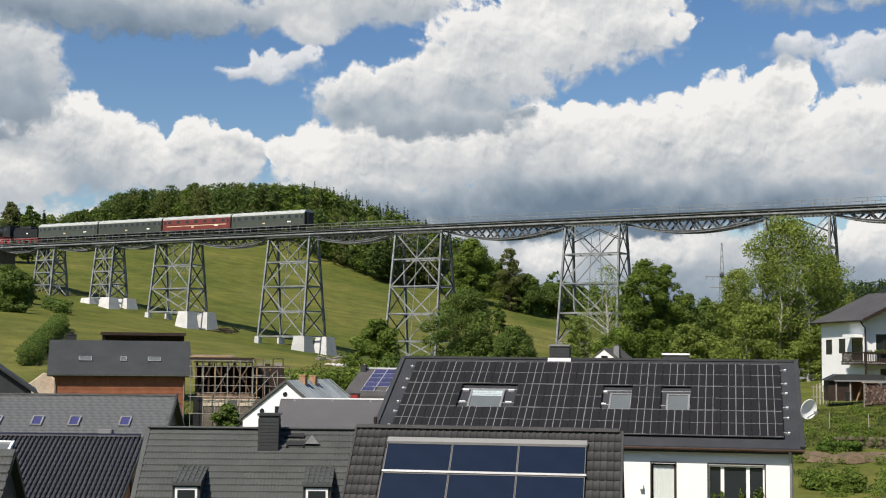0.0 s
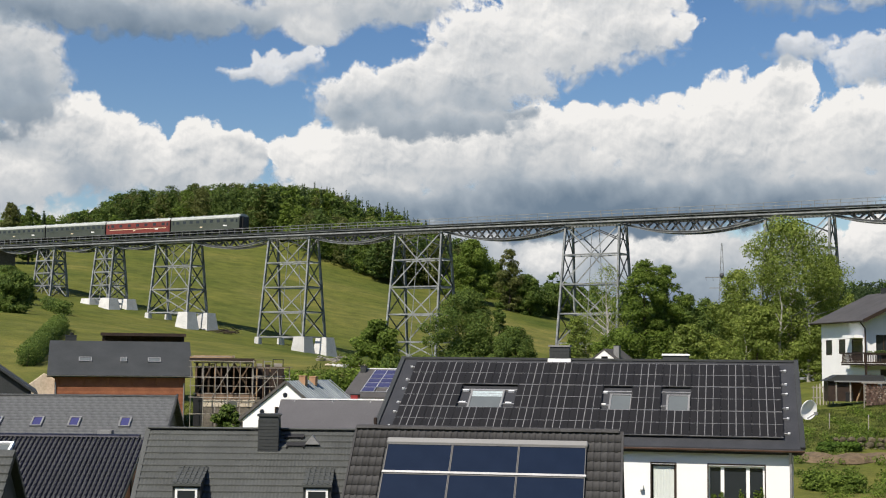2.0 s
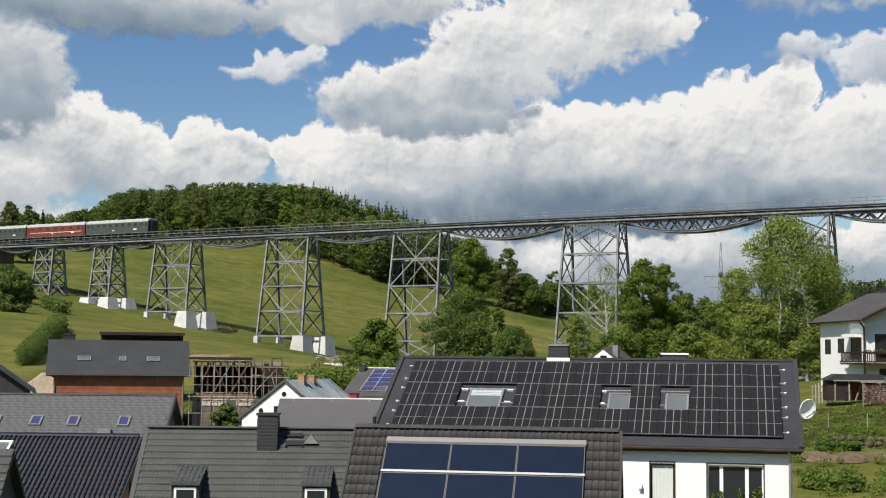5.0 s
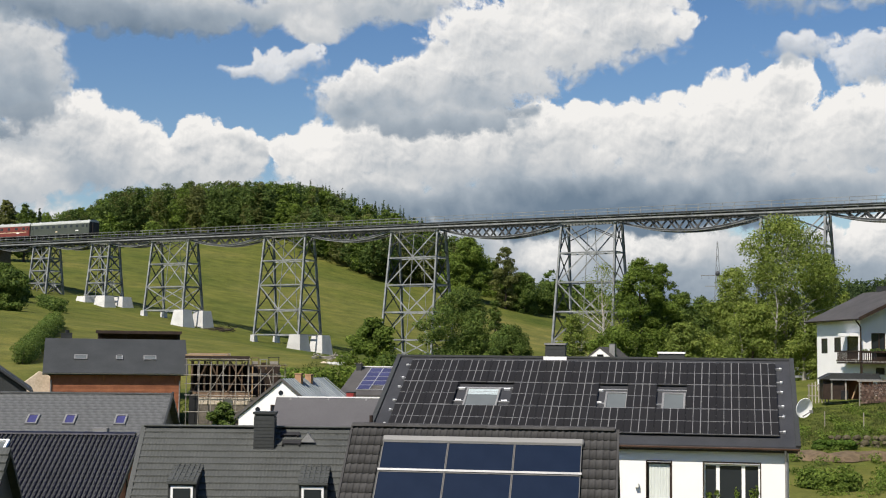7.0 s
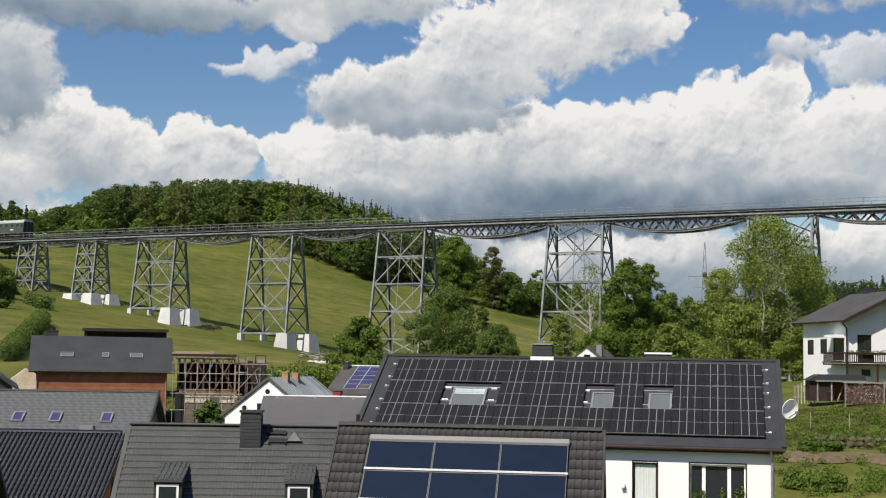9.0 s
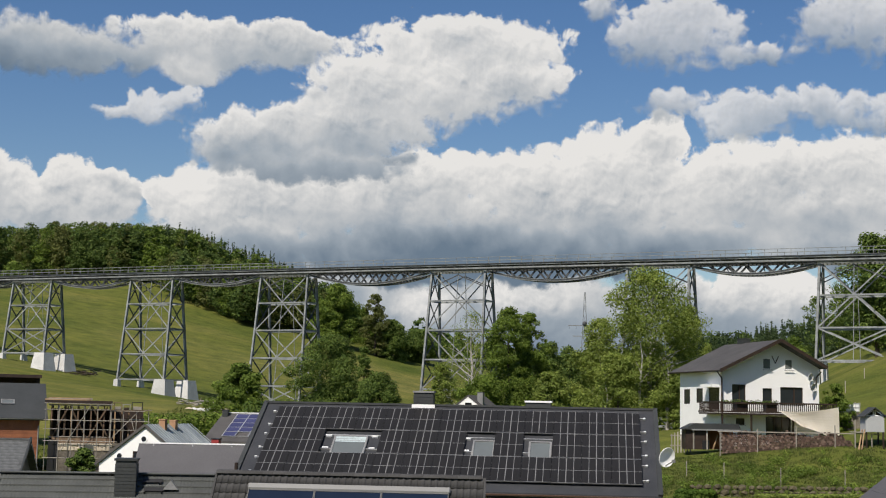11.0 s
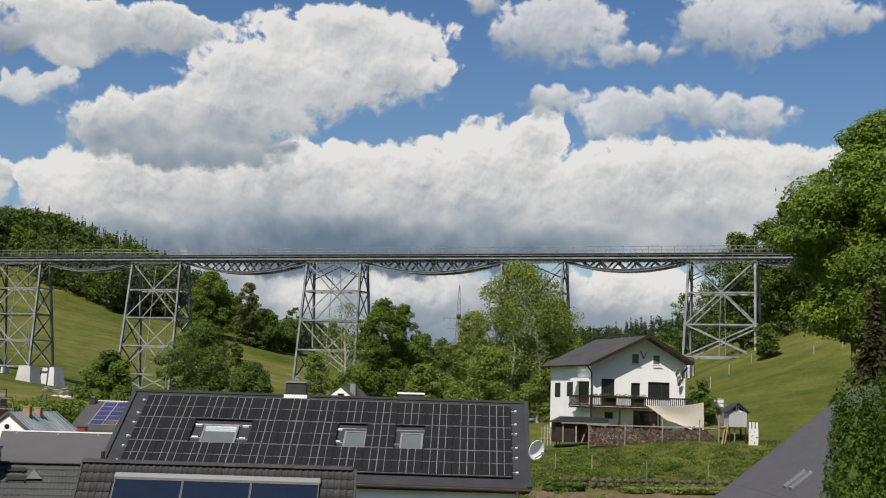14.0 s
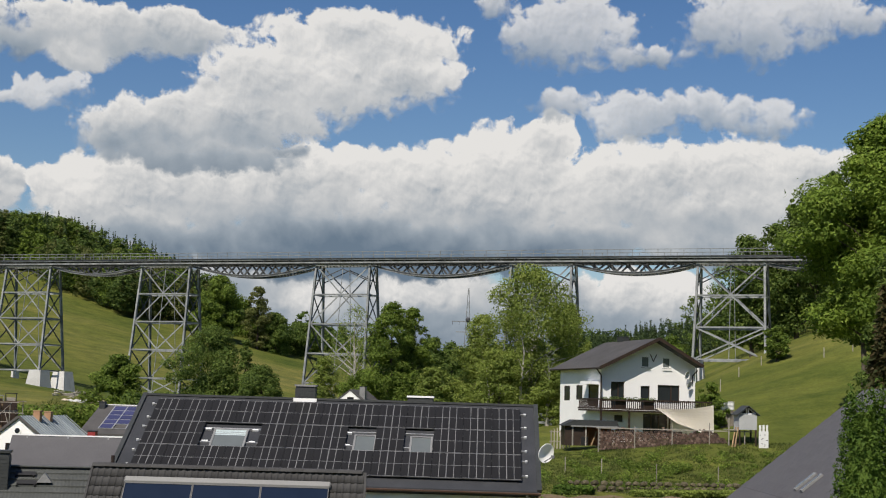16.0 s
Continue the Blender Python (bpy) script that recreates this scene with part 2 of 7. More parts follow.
def bridge_point(s, w=0.0, z=0.0):
    """A place on the viaduct: metres along it from its west end, across it and above its lower flange."""
    return BRIDGE + s * ALONG + (w + HALF) * ACROSS + Vector((0, 0, z))


def bridge_pose(s, fall=0.0):
    """A frame on the viaduct; fall: its slope along the line in degrees."""
    return Matrix.Translation(bridge_point(s)) @ pose(0, 0, 0, 0, fall, -21.506)


def trestle(s0, s1, base_z, tiers, plinth_z, batter=0.11, ends=0.05):
    """One tower: four battered legs, struts and crossed braces between them, on concrete footings."""
    mid = (s0 + s1) / 2
    root = thing("trestle_tower", bridge_pose(mid), "tall grey steel lattice trestle tower of the viaduct", "bridge tower", "viaduct towers")
    top, half, h = -0.25, (s1 - s0) / 2, bridge_point(mid).z - base_z

    def node(sx, sy, f):
        z = top + f * (-h - top)
        return Vector((sx * (half + ends * f * h * 0.5), sy * (HALF + batter * f * h), z))

    levels = [k / tiers for k in range(tiers + 1)]
    corner = [(-1, -1), (1, -1), (1, 1), (-1, 1)]
    for sx, sy in corner:
        part("leg", h_beam(node(sx, sy, 0), node(sx, sy, 1), 0.34, 0.46, 0.04), M_STEEL, root)
    for a, b in zip(corner, corner[1:] + corner[:1]):
        long_side = a[1] == b[1]
        for k, f in enumerate(levels):
            if k:
                w = 0.22 if long_side else 0.15
                part("strut", bar(node(*a, f), node(*b, f), w, 0.25), M_STEEL, root)
        step_k = 2 if long_side else 1
        for k in range(0, tiers, step_k):
            f, g = levels[k], levels[min(k + step_k, tiers)]
            # Short-side braces get the darker steel: their shade is in the colour.
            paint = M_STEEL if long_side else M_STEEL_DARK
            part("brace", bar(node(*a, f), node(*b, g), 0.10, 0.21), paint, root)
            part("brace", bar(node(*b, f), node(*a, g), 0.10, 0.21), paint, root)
            if long_side and k == 0:
                low_f, mid_f = levels[0] + 0.02, levels[1] * 0.55
                mid_top = (node(*a, low_f) + node(*b, low_f)) / 2
                for end in (a, b):
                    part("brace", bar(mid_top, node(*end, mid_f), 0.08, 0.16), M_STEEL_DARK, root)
        if long_side:
            m0, m1 = (node(*a, 0) + node(*b, 0)) / 2, (node(*a, 1) + node(*b, 1)) / 2
            part("hanger", bar(m0, m1, 0.09, 0.09, (1, 0, 0)), M_STEEL, root)
    part("cap", boxed(-half - 0.3, half + 0.3, -HALF - 0.2, -HALF + 0.2, -0.3, 0.0), M_STEEL, root)
    part("cap", boxed(-half - 0.3, half + 0.3, HALF - 0.2, HALF + 0.2, -0.3, 0.0), M_STEEL, root)
    for sx, sy in corner:
        p = node(sx, sy, 1)
        w = 1.6 if sx > 0 or half < 4 else 0.6
        bm = bmesh.new()
        depth = p.z - (plinth_z - bridge_point(mid).z)
        vs = [bm.verts.new((p.x + ax * w * k, p.y + ay * w * k, p.z - d)) for k, d in ((0.78, 0.0), (1.12, depth)) for ax, ay in ((-1, -1), (1, -1), (1, 1), (-1, 1))]
        for f in ((3, 2, 1, 0)[::-1], (4, 5, 6, 7)[::-1], (0, 4, 5, 1)[::-1], (1, 5, 6, 2)[::-1], (2, 6, 7, 3)[::-1], (3, 7, 4, 0)[::-1]):
            bm.faces.new([vs[i] for i in f])
        bmesh.ops.recalc_face_normals(bm, faces=bm.faces)
        part("footing", bm, M_CONCRETE, root, "pale concrete block footing")
    return root


def fish_girder(s0, s1, panels):
    """A span between two towers: two girders with a straight upper chord and a bellied lower one."""
    mid, half = (s0 + s1) / 2, (s1 - s0) / 2
    root = thing("girder_span", bridge_pose(mid, 0.355), "grey steel fish-belly truss span between two towers", "bridge girder", "viaduct spans")
    sag = half * 0.155

    def belly(x):
        return -sag * (1 - (x / half) ** 2) - 0.12

    # Web and belly chord below the deck: shade put in by dark steel.
    for y in (-HALF, HALF):
        bm = bmesh.new()
        xs = [(-1 + 2 * k / 24) * half for k in range(25)]
        sweep(bm, [(x, y, belly(x)) for x in xs], 0.32, 0.24)
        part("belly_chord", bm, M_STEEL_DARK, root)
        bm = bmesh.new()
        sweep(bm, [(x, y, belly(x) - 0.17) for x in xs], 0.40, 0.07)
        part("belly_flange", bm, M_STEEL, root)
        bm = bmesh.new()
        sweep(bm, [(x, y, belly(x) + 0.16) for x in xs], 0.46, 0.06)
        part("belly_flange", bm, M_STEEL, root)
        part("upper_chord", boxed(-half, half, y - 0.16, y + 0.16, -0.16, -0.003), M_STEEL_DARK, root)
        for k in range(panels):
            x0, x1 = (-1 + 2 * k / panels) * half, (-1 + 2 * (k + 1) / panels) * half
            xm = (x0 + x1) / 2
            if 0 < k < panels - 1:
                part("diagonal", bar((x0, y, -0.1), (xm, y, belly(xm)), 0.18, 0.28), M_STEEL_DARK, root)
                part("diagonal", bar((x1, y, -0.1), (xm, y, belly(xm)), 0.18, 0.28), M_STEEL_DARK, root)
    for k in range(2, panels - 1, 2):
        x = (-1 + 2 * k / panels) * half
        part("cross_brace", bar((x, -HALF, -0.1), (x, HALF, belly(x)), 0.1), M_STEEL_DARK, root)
    return root


def bridge_deck(s0, s1):
    mid, half = (s0 + s1) / 2, (s1 - s0) / 2
    root = thing("bridge_deck", bridge_pose(mid, 0.355), "long grey steel railway deck with dark sleepers and railings", "bridge deck")
    # The plate girders' dark tone stands in for shade behind the outer chords.
    for y in (-HALF, HALF):
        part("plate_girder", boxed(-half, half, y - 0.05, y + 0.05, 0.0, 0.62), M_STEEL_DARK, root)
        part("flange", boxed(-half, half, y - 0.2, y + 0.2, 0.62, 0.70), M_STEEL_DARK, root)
    for side in (-1, 1):
        part("outer_chord", boxed(-half, half, side * 2.12 - 0.09, side * 2.12 + 0.09, 0.03, 0.27), M_STEEL, root)
        part("stringer", boxed(-half, half, side * 2.14 - 0.06, side * 2.14 + 0.06, 0.57, 0.76), M_STEEL, root)
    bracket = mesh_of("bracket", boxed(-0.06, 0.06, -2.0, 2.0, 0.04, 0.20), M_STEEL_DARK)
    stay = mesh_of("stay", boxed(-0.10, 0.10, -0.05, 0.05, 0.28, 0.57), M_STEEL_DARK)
    for k in range(int(2 * half / 2.4)):
        o = part("cross_beam", bracket, None, root)
        o.location = (-half + 1.2 + 2.4 * k, 0, 0)
        for side in (-1, 1):
            o = part("stay", stay, None, root)
            o.location = (-half + 1.2 + 2.4 * k, 2.1 * side, 0)
    bm = bmesh.new()
    x = -half
    while x < half:
        box(bm, x, x + 0.26, -1.38, 1.38, 0.70, 0.92)
        x += 0.63
    part("sleepers", bm, M_SLEEPER, root, "dark timber sleepers", kind="stuff")
    for y in (-0.75, 0.75):
        part("rail", boxed(-half, half, y - 0.035, y + 0.035, 0.92, 1.06), M_STEEL_DARK, root, "dark steel rail")
    for side in (-1, 1):
        for k in range(4):
            y = side * (1.50 + 0.21 * k)
            part("walkway_plank", boxed(-half, half, y - 0.06, y + 0.06, 0.78, 0.82), M_SLEEPER, root, "dark walkway plank")
        part("edge_beam", boxed(-half, half, side * 2.3 - 0.05, side * 2.3 + 0.05, 0.80, 0.92), M_STEEL_DARK, root)
    post = mesh_of("post", boxed(-0.035, 0.035, -0.035, 0.035, 0.84, 1.95), M_STEEL)
    n = int(2 * half / 2.0)
    for side in (-1, 1):
        y = 2.3 * side
        for z in (1.4, 1.93):
            part("handrail", boxed(-half, half, y - 0.04, y + 0.04, z - 0.04, z + 0.04), M_STEEL, root)
        for k in range(n + 1):
            o = part("post", post, None, root)
            o.location = (-half + 2.0 * k, y, 0)
    return root


M_SLEEPER = surface("tarred_sleeper", (0.022, 0.020, 0.018), (0.05, 0.045, 0.04), 3, 0.85, 0, 0.3, 20)
TOWERS = ((1.2, 6.4, 25.0, 4), (19.4, 24.6, 24.6, 4), (37, 47, 21.4, 3), (67, 77, 16.4, 4), (97, 107, 10.5, 5), (132, 142, 5.3, 6), (167, 177, 5.0, 6), (197, 207, 20.2, 3))
for s0, s1, base, tiers in TOWERS:
    m = bridge_point((s0 + s1) / 2)
    low = min(ground_z(*bridge_point(s, w)[:2]) for s in (s0, s1) for w in (-4.5, 4.5))
    trestle(s0, s1, base, tiers, min(low - 0.8, base - 1))
stops = [-11.0] + [v for t in TOWERS for v in t[:2]] + [220.0]
for a, b in zip(stops[::2], stops[1::2]):
    fish_girder(a, b, max(4, int((b - a) / 2.8)))
bridge_deck(-11.0, 220.0)


# ---- houses ----
OPENINGS = {}


def cut_openings():
    """Cuts the recess of every window and door into the wall that it stands in."""
    for root, cuts in OPENINGS.items():
        for wall in [o for o in root.children if o.name.split(".")[0] == "wall"][:1]:
            bm = bmesh.new()
            for m, w, h, d in cuts:
                box(bm, -w / 2, w / 2, -0.2, d, 0, h, m)
            cutter = new("cutter", mesh_of("cutter", bm, M_BLACK))
            mod = wall.modifiers.new("openings", "BOOLEAN")
            mod.object, mod.operation, mod.solver = cutter, "DIFFERENCE", "EXACT"
            cutter.matrix_basis = root.matrix_basis
            bpy.context.view_layer.update()
            got = bpy.data.meshes.new_from_object(wall.evaluated_get(bpy.context.evaluated_depsgraph_get()))
            wall.modifiers.clear()
            wall.data = got
            bpy.data.objects.remove(cutter)


def house(name, corner, angle, length, front, back, pitch, ridge_z, base_z, wall, roof, label, pitch_back=None, over=0.35, gable=0.3, group="", over_front=None):
    """A house with a gable roof. corner: the ridge's western end in plan; front, back: from the ridge to the eaves."""
    root = thing(name, pose(corner[0], corner[1], base_z, 0, 0, angle), label, "house", group)
    rz = ridge_z - base_z
    ta, tb = math.tan(radians(pitch)), math.tan(radians(pitch_back or pitch))
    wf, wb = front - (over if over_front is None else over_front), back - over
    bm = bmesh.new()
    pts = [(-wf, 0), (wb, 0), (wb, rz - 0.2 - wb * tb), (0, rz - 0.2), (-wf, rz - 0.2 - wf * ta)]
    a = [bm.verts.new((gable, y, z)) for y, z in pts]
    b = [bm.verts.new((length - gable, y, z)) for y, z in pts]
    bm.faces.new(a)
    bm.faces.new(b[::-1])
    for i in range(5):
        j = (i + 1) % 5
        bm.faces.new((a[i], b[i], b[j], a[j]))
    bmesh.ops.recalc_face_normals(bm, faces=bm.faces)
    part("wall", bm, wall, root)
    for sgn, dep, tn in ((-1, front, ta), (1, back, tb)):
        bm = bmesh.new()
        vs = [bm.verts.new((x, sgn * d, rz - d * tn - t)) for t in (0, 0.16) for x, d in ((0, 0), (length, 0), (length, dep), (0, dep))]
        for f in ((0, 1, 2, 3), (7, 6, 5, 4), (0, 4, 5, 1), (1, 5, 6, 2), (2, 6, 7, 3), (3, 7, 4, 0)):
            bm.faces.new([vs[i] for i in f])
        bmesh.ops.recalc_face_normals(bm, faces=bm.faces)
        part("roof", bm, roof, root)
    return root


# ---- clouds: glowing sheets of cumulus far behind the hills ----
def cloud_material(name, lay, opacity):
    """Cumulus over a clear sky; lay: a function that sets out the banks of cloud."""
    n = Nodes(name)
    n.t.nodes.remove(n.b)
    nor = n.add("VectorMath", operation="NORMALIZE")
    n.put(n.coords(), nor.inputs[0])
    sep = n.add("SeparateXYZ")
    n.put(nor.outputs[0], sep.inputs[0])
    az = n.math("MULTIPLY", n.math("ARCTAN2", sep.outputs[0], sep.outputs[1]), 57.2958)
    el = n.math("MULTIPLY", n.math("ARCSINE", sep.outputs[2]), 57.2958)
    comb = n.add("CombineXYZ")
    n.put(az, comb.inputs[0])
    n.put(el, comb.inputs[1])
    here = comb.outputs[0]

    def billow(vec, scale, detail, rough):
        nz = n.add("TexNoise")
        for key, v in (("Scale", scale), ("Detail", detail), ("Roughness", rough), ("Distortion", 0.25)):
            nz.inputs[key].default_value = v
        n.put(vec, nz.inputs["Vector"])
        return nz.outputs["Fac"]

    def shifted(vec, dx, dy):
        v = n.add("VectorMath", operation="ADD")
        v.inputs[1].default_value = (dx, dy, 0)
        n.put(vec, v.inputs[0])
        return v.outputs[0]

    # the outline is bent by a slow noise before the banks are laid out
    bend = n.add("TexNoise")
    bend.inputs["Scale"].default_value, bend.inputs["Detail"].default_value = 0.7, 8
    n.put(here, bend.inputs["Vector"])
    bent = n.add("VectorMath", operation="MULTIPLY_ADD")
    n.put(bend.outputs["Color"], bent.inputs[0])
    bent.inputs[1].default_value = (1.8, 1.3, 0)
    n.put(shifted(here, -0.9, -0.65), bent.inputs[2])
    state = {}

    def bank(a, e, rx, ry, lum=0.0, gain=1.0):
        """A bank of cloud at azimuth a and elevation e, with its half-widths in degrees."""
        d = n.add("VectorMath", operation="MULTIPLY_ADD")
        n.put(bent.outputs[0], d.inputs[0])
        d.inputs[1].default_value = (1 / rx, 1 / ry, 0)
        d.inputs[2].default_value = (-a / rx, -e / ry, 0)
        dot = n.add("VectorMath", operation="DOT_PRODUCT")
        n.put(d.outputs[0], dot.inputs[0])
        n.put(d.outputs[0], dot.inputs[1])
        dens = n.math("MULTIPLY", n.math("SUBTRACT", 1.0, dot.outputs["Value"]), gain)
        w = n.math("POWER", 60.0, dens)
        sp = n.add("SeparateXYZ")
        n.put(d.outputs[0], sp.inputs[0])
        both = n.add("CombineXYZ")
        n.put(w, both.inputs[0])
        n.put(n.math("MULTIPLY", w, n.math("ADD", sp.outputs[1], lum)), both.inputs[1])
        total = n.add("VectorMath", operation="ADD")
        n.put(both.outputs[0], total.inputs[0])
        if state:
            n.put(state["sum"], total.inputs[1])
        state["sum"] = total.outputs[0]

    lay(bank)
    # the banks melt into one another: their joint density, and the height within them
    joint = n.add("SeparateXYZ")
    n.put(state["sum"], joint.inputs[0])
    cover = n.math("DIVIDE", n.math("LOGARITHM", n.math("MAXIMUM", joint.outputs[0], 0.0001), math.e), math.log(60.0))

    def domes(vec, scale, detail):
        """Rounded heads of cumulus: low in the middle of each head, high between them."""
        v = n.add("TexVoronoi")
        v.feature, v.normalize = "SMOOTH_F1", True
        for key, value in (("Scale", scale), ("Detail", detail), ("Roughness", 0.55), ("Smoothness", 0.7)):
            v.inputs[key].default_value = value
        n.put(vec, v.inputs["Vector"])
        return v.outputs["Distance"]

    def curve(value, lo, hi):
        m = n.add("MapRange")
        m.interpolation_type = "SMOOTHSTEP"
        m.inputs["From Min"].default_value, m.inputs["From Max"].default_value = lo, hi
        n.put(value, m.inputs["Value"])
        return m.outputs[0]

    wob = n.add("VectorMath", operation="MULTIPLY_ADD")
    n.put(bend.outputs["Color"], wob.inputs[0])
    wob.inputs[1].default_value = (1.6, 1.2, 0)
    n.put(here, wob.inputs[2])
    head = domes(wob.outputs[0], 0.62, 4.0)
    head_up = domes(shifted(wob.outputs[0], -0.10, 0.22), 0.62, 4.0)
    fine = billow(here, 1.1, 9, 0.56)
    fine_up = billow(shifted(here, -0.07, 0.15), 1.1, 9, 0.56)
    broad = billow(here, 0.26, 3, 0.5)
    hgt = n.math("DIVIDE", joint.outputs[1], n.math("ADD", joint.outputs[0], 0.001))
    dens = n.math("ADD", cover, n.math("MULTIPLY", n.math("SUBTRACT", 0.36, head), 1.5))
    dens = n.math("ADD", dens, n.math("MULTIPLY", n.math("SUBTRACT", fine, 0.5), 2.1))
    mask = n.add("MapRange")
    mask.interpolation_type = "SMOOTHSTEP"
    mask.inputs["From Min"].default_value = -0.06
    n.put(n.math("SUBTRACT", 0.62, n.math("MULTIPLY", curve(hgt, -0.2, 0.6), 0.34)), mask.inputs["From Max"])
    n.put(dens, mask.inputs["Value"])
    lit = n.math("ADD", n.math("MULTIPLY", hgt, 0.30), 0.655)
    crisp = n.math("ADD", n.math("MULTIPLY", curve(hgt, -0.6, 0.5), 0.75), 0.25)
    lit = n.math("ADD", lit, n.math("MULTIPLY", n.math("MULTIPLY", n.math("SUBTRACT", head_up, head), 1.15), crisp))
    lit = n.math("ADD", lit, n.math("MULTIPLY", n.math("MULTIPLY", n.math("SUBTRACT", fine, fine_up), 0.8), crisp))
    lit = n.math("ADD", lit, n.math("MULTIPLY", n.math("SUBTRACT", broad, 0.5), 0.6))
    lit = n.math("SUBTRACT", lit, n.math("MULTIPLY", curve(dens, 0.5, 1.5), 0.12))
    # bright rims along the sunlit tops
    rim = n.math("MULTIPLY", n.math("SUBTRACT", 1.0, curve(dens, 0.1, 0.6)), curve(hgt, 0.0, 0.6))
    lit = n.math("ADD", lit, n.math("MULTIPLY", rim, 0.20))
    col = n.ramp(lit, (0.08, (0.165, 0.235, 0.325)), (0.38, (0.37, 0.44, 0.525)), (0.62, (0.63, 0.665, 0.71)), (0.92, (0.90, 0.91, 0.925)))
    em = n.add("Emission")
    n.put(col, em.inputs[0])
    em.inputs[1].default_value = 0.86
    tr = n.add("BsdfTransparent")
    mx = n.add("MixShader")
    n.put(n.math("MULTIPLY", mask.outputs[0], opacity), mx.inputs[0])
    n.put(tr.outputs[0], mx.inputs[1])
    n.put(em.outputs[0], mx.inputs[2])
    n.put(mx.outputs[0], n.t.nodes["Material Output"].inputs[0])
    return n.m


def far_banks(bank):
    """The low clouds over the horizon and those in the west."""
    bank(7.8, 4.7, 3.0, 1.2, 0.7, 1.5)
    bank(-6.2, 4.2, 2.1, 1.2, 0.7, 1.5)
    bank(-1.9, 4.6, 2.9, 1.1, 0.5, 1.4)
    bank(-16.0, 5.0, 14.0, 1.6, -0.5)
    bank(2.0, 3.0, 30.0, 2.6, -0.85, 1.4)
    bank(26.0, 9.0, 8.0, 4.0, 0.0)
    bank(-40.0, 10.0, 9.0, 5.0, 0.0)
    bank(-26.0, 9.5, 1.82, 1.39, 0.5)
    bank(-27.6, 8.8, 1.81, 1.31, 0.1)
    bank(-24.1, 8.7, 1.50, 1.24, 0.3)
    bank(-25.8, 7.8, 3.14, 1.15, -0.2)
    bank(-28.4, 7.2, 2.89, 1.31, 0.1)
    bank(-21.1, 8.7, 1.16, 1.29, 0.5)
    bank(-22.1, 7.7, 2.29, 1.08, 0.1)
    bank(-19.7, 8.0, 1.45, 1.20, 0.2)
    bank(-19.0, 8.8, 0.87, 0.72, 0.1, 0.8)


def mid_banks(bank):
    """The great bank behind the viaduct."""
    bank(-16.0, 8.3, 2.13, 1.63, 0.55)
    bank(-12.9, 8.8, 3.63, 1.48, 0.4)
    bank(-8.8, 8.7, 4.84, 1.43, 0.2)
    bank(-5.5, 9.6, 3.39, 1.34, 0.4)
    bank(-1.2, 9.6, 3.64, 1.48, 0.5)
    bank(2.1, 10.2, 2.55, 1.82, 0.6)
    bank(3.8, 11.1, 1.22, 1.43, 0.6)
    bank(5.9, 9.3, 2.91, 1.29, 0.4)
    bank(0.4, 8.4, 7.25, 1.43, 0.1)
    bank(-7.7, 10.4, 1.17, 0.33, -1.2, 1.2)
    bank(11.5, 8.3, 6.5, 1.3, -0.15)
    bank(12.0, 7.0, 6.0, 1.1, -0.4)
    bank(-4.5, 6.6, 10.2, 1.5, -1.45, 1.2)
    bank(-14.1, 7.2, 4.10, 1.10, -0.3)
    bank(3.9, 7.2, 4.82, 0.96, -0.7)
    bank(7.4, 9.9, 3.64, 1.34, 0.5)
    bank(11.2, 10.2, 2.67, 1.34, 0.5)
    bank(14.4, 9.6, 2.91, 1.29, 0.3)
    bank(17.9, 9.6, 2.91, 1.43, 0.1)


def high_banks(bank):
    """The high clouds over it and in the west."""
    bank(-29.0, 12.2, 2.32, 1.79, -0.3)
    bank(-30.3, 10.8, 3.65, 2.15, -0.5)
    bank(-28.1, 10.9, 1.70, 1.91, -0.6)
    bank(-25.7, 14.3, 8.14, 1.24, -0.9)
    bank(-21.6, 14.2, 3.45, 0.91, -0.4)
    bank(-16.1, 14.8, 3.71, 1.24, -0.1)
    bank(-16.6, 13.9, 1.48, 0.84, 0.2)
    bank(-12.7, 15.0, 2.97, 0.91, 0)
    bank(-6.2, 13.6, 5.29, 1.67, 0.4)
    bank(-7.9, 13.0, 2.70, 1.91, 0.3)
    bank(-2.6, 13.7, 2.4, 1.1, 0.3)
    bank(-4.5, 15.2, 4.21, 1.43, 0.4)
    bank(-12.7, 11.2, 3.29, 1.24, -0.1)
    bank(-14.6, 10.9, 1.46, 0.86, -0.1)
    bank(-9.6, 11.6, 3.42, 1.43, 0)
    bank(-11.2, 10.1, 4.61, 0.81, -0.55)


def east_banks(bank):
    """The thin clouds in the east, and a shred of cloud in the west."""
    bank(-18.4, 12.0, 1.65, 0.42, 0.2, 0.65)
    bank(-18.1, 12.35, 0.75, 0.55, 0.3, 0.6)
    bank(-16.6, 12.35, 0.85, 0.6, 0.0, 0.55)
    bank(7.3, 12.3, 2.08, 1.05, 0.1, 0.7)
    bank(10.0, 12.6, 2.08, 0.86, 0.1, 0.6)
    bank(12.4, 12.3, 2.08, 0.81, 0, 0.55)
    bank(4.0, 12.8, 1.10, 0.65, -0.3, 0.5)
    bank(4.4, 15.7, 2.68, 1.58, 0, 0.75)
    bank(2.4, 15.4, 1.04, 0.72, -0.1, 0.45)
    bank(7.8, 14.7, 1.53, 0.53, -0.2, 0.5)
    bank(11.8, 16.1, 2.61, 1.58, 0, 0.7)
    bank(15.1, 16.2, 2.61, 0.96, 0, 0.6)
    bank(1.1, 16.9, 0.80, 0.60, 0, 0.5)


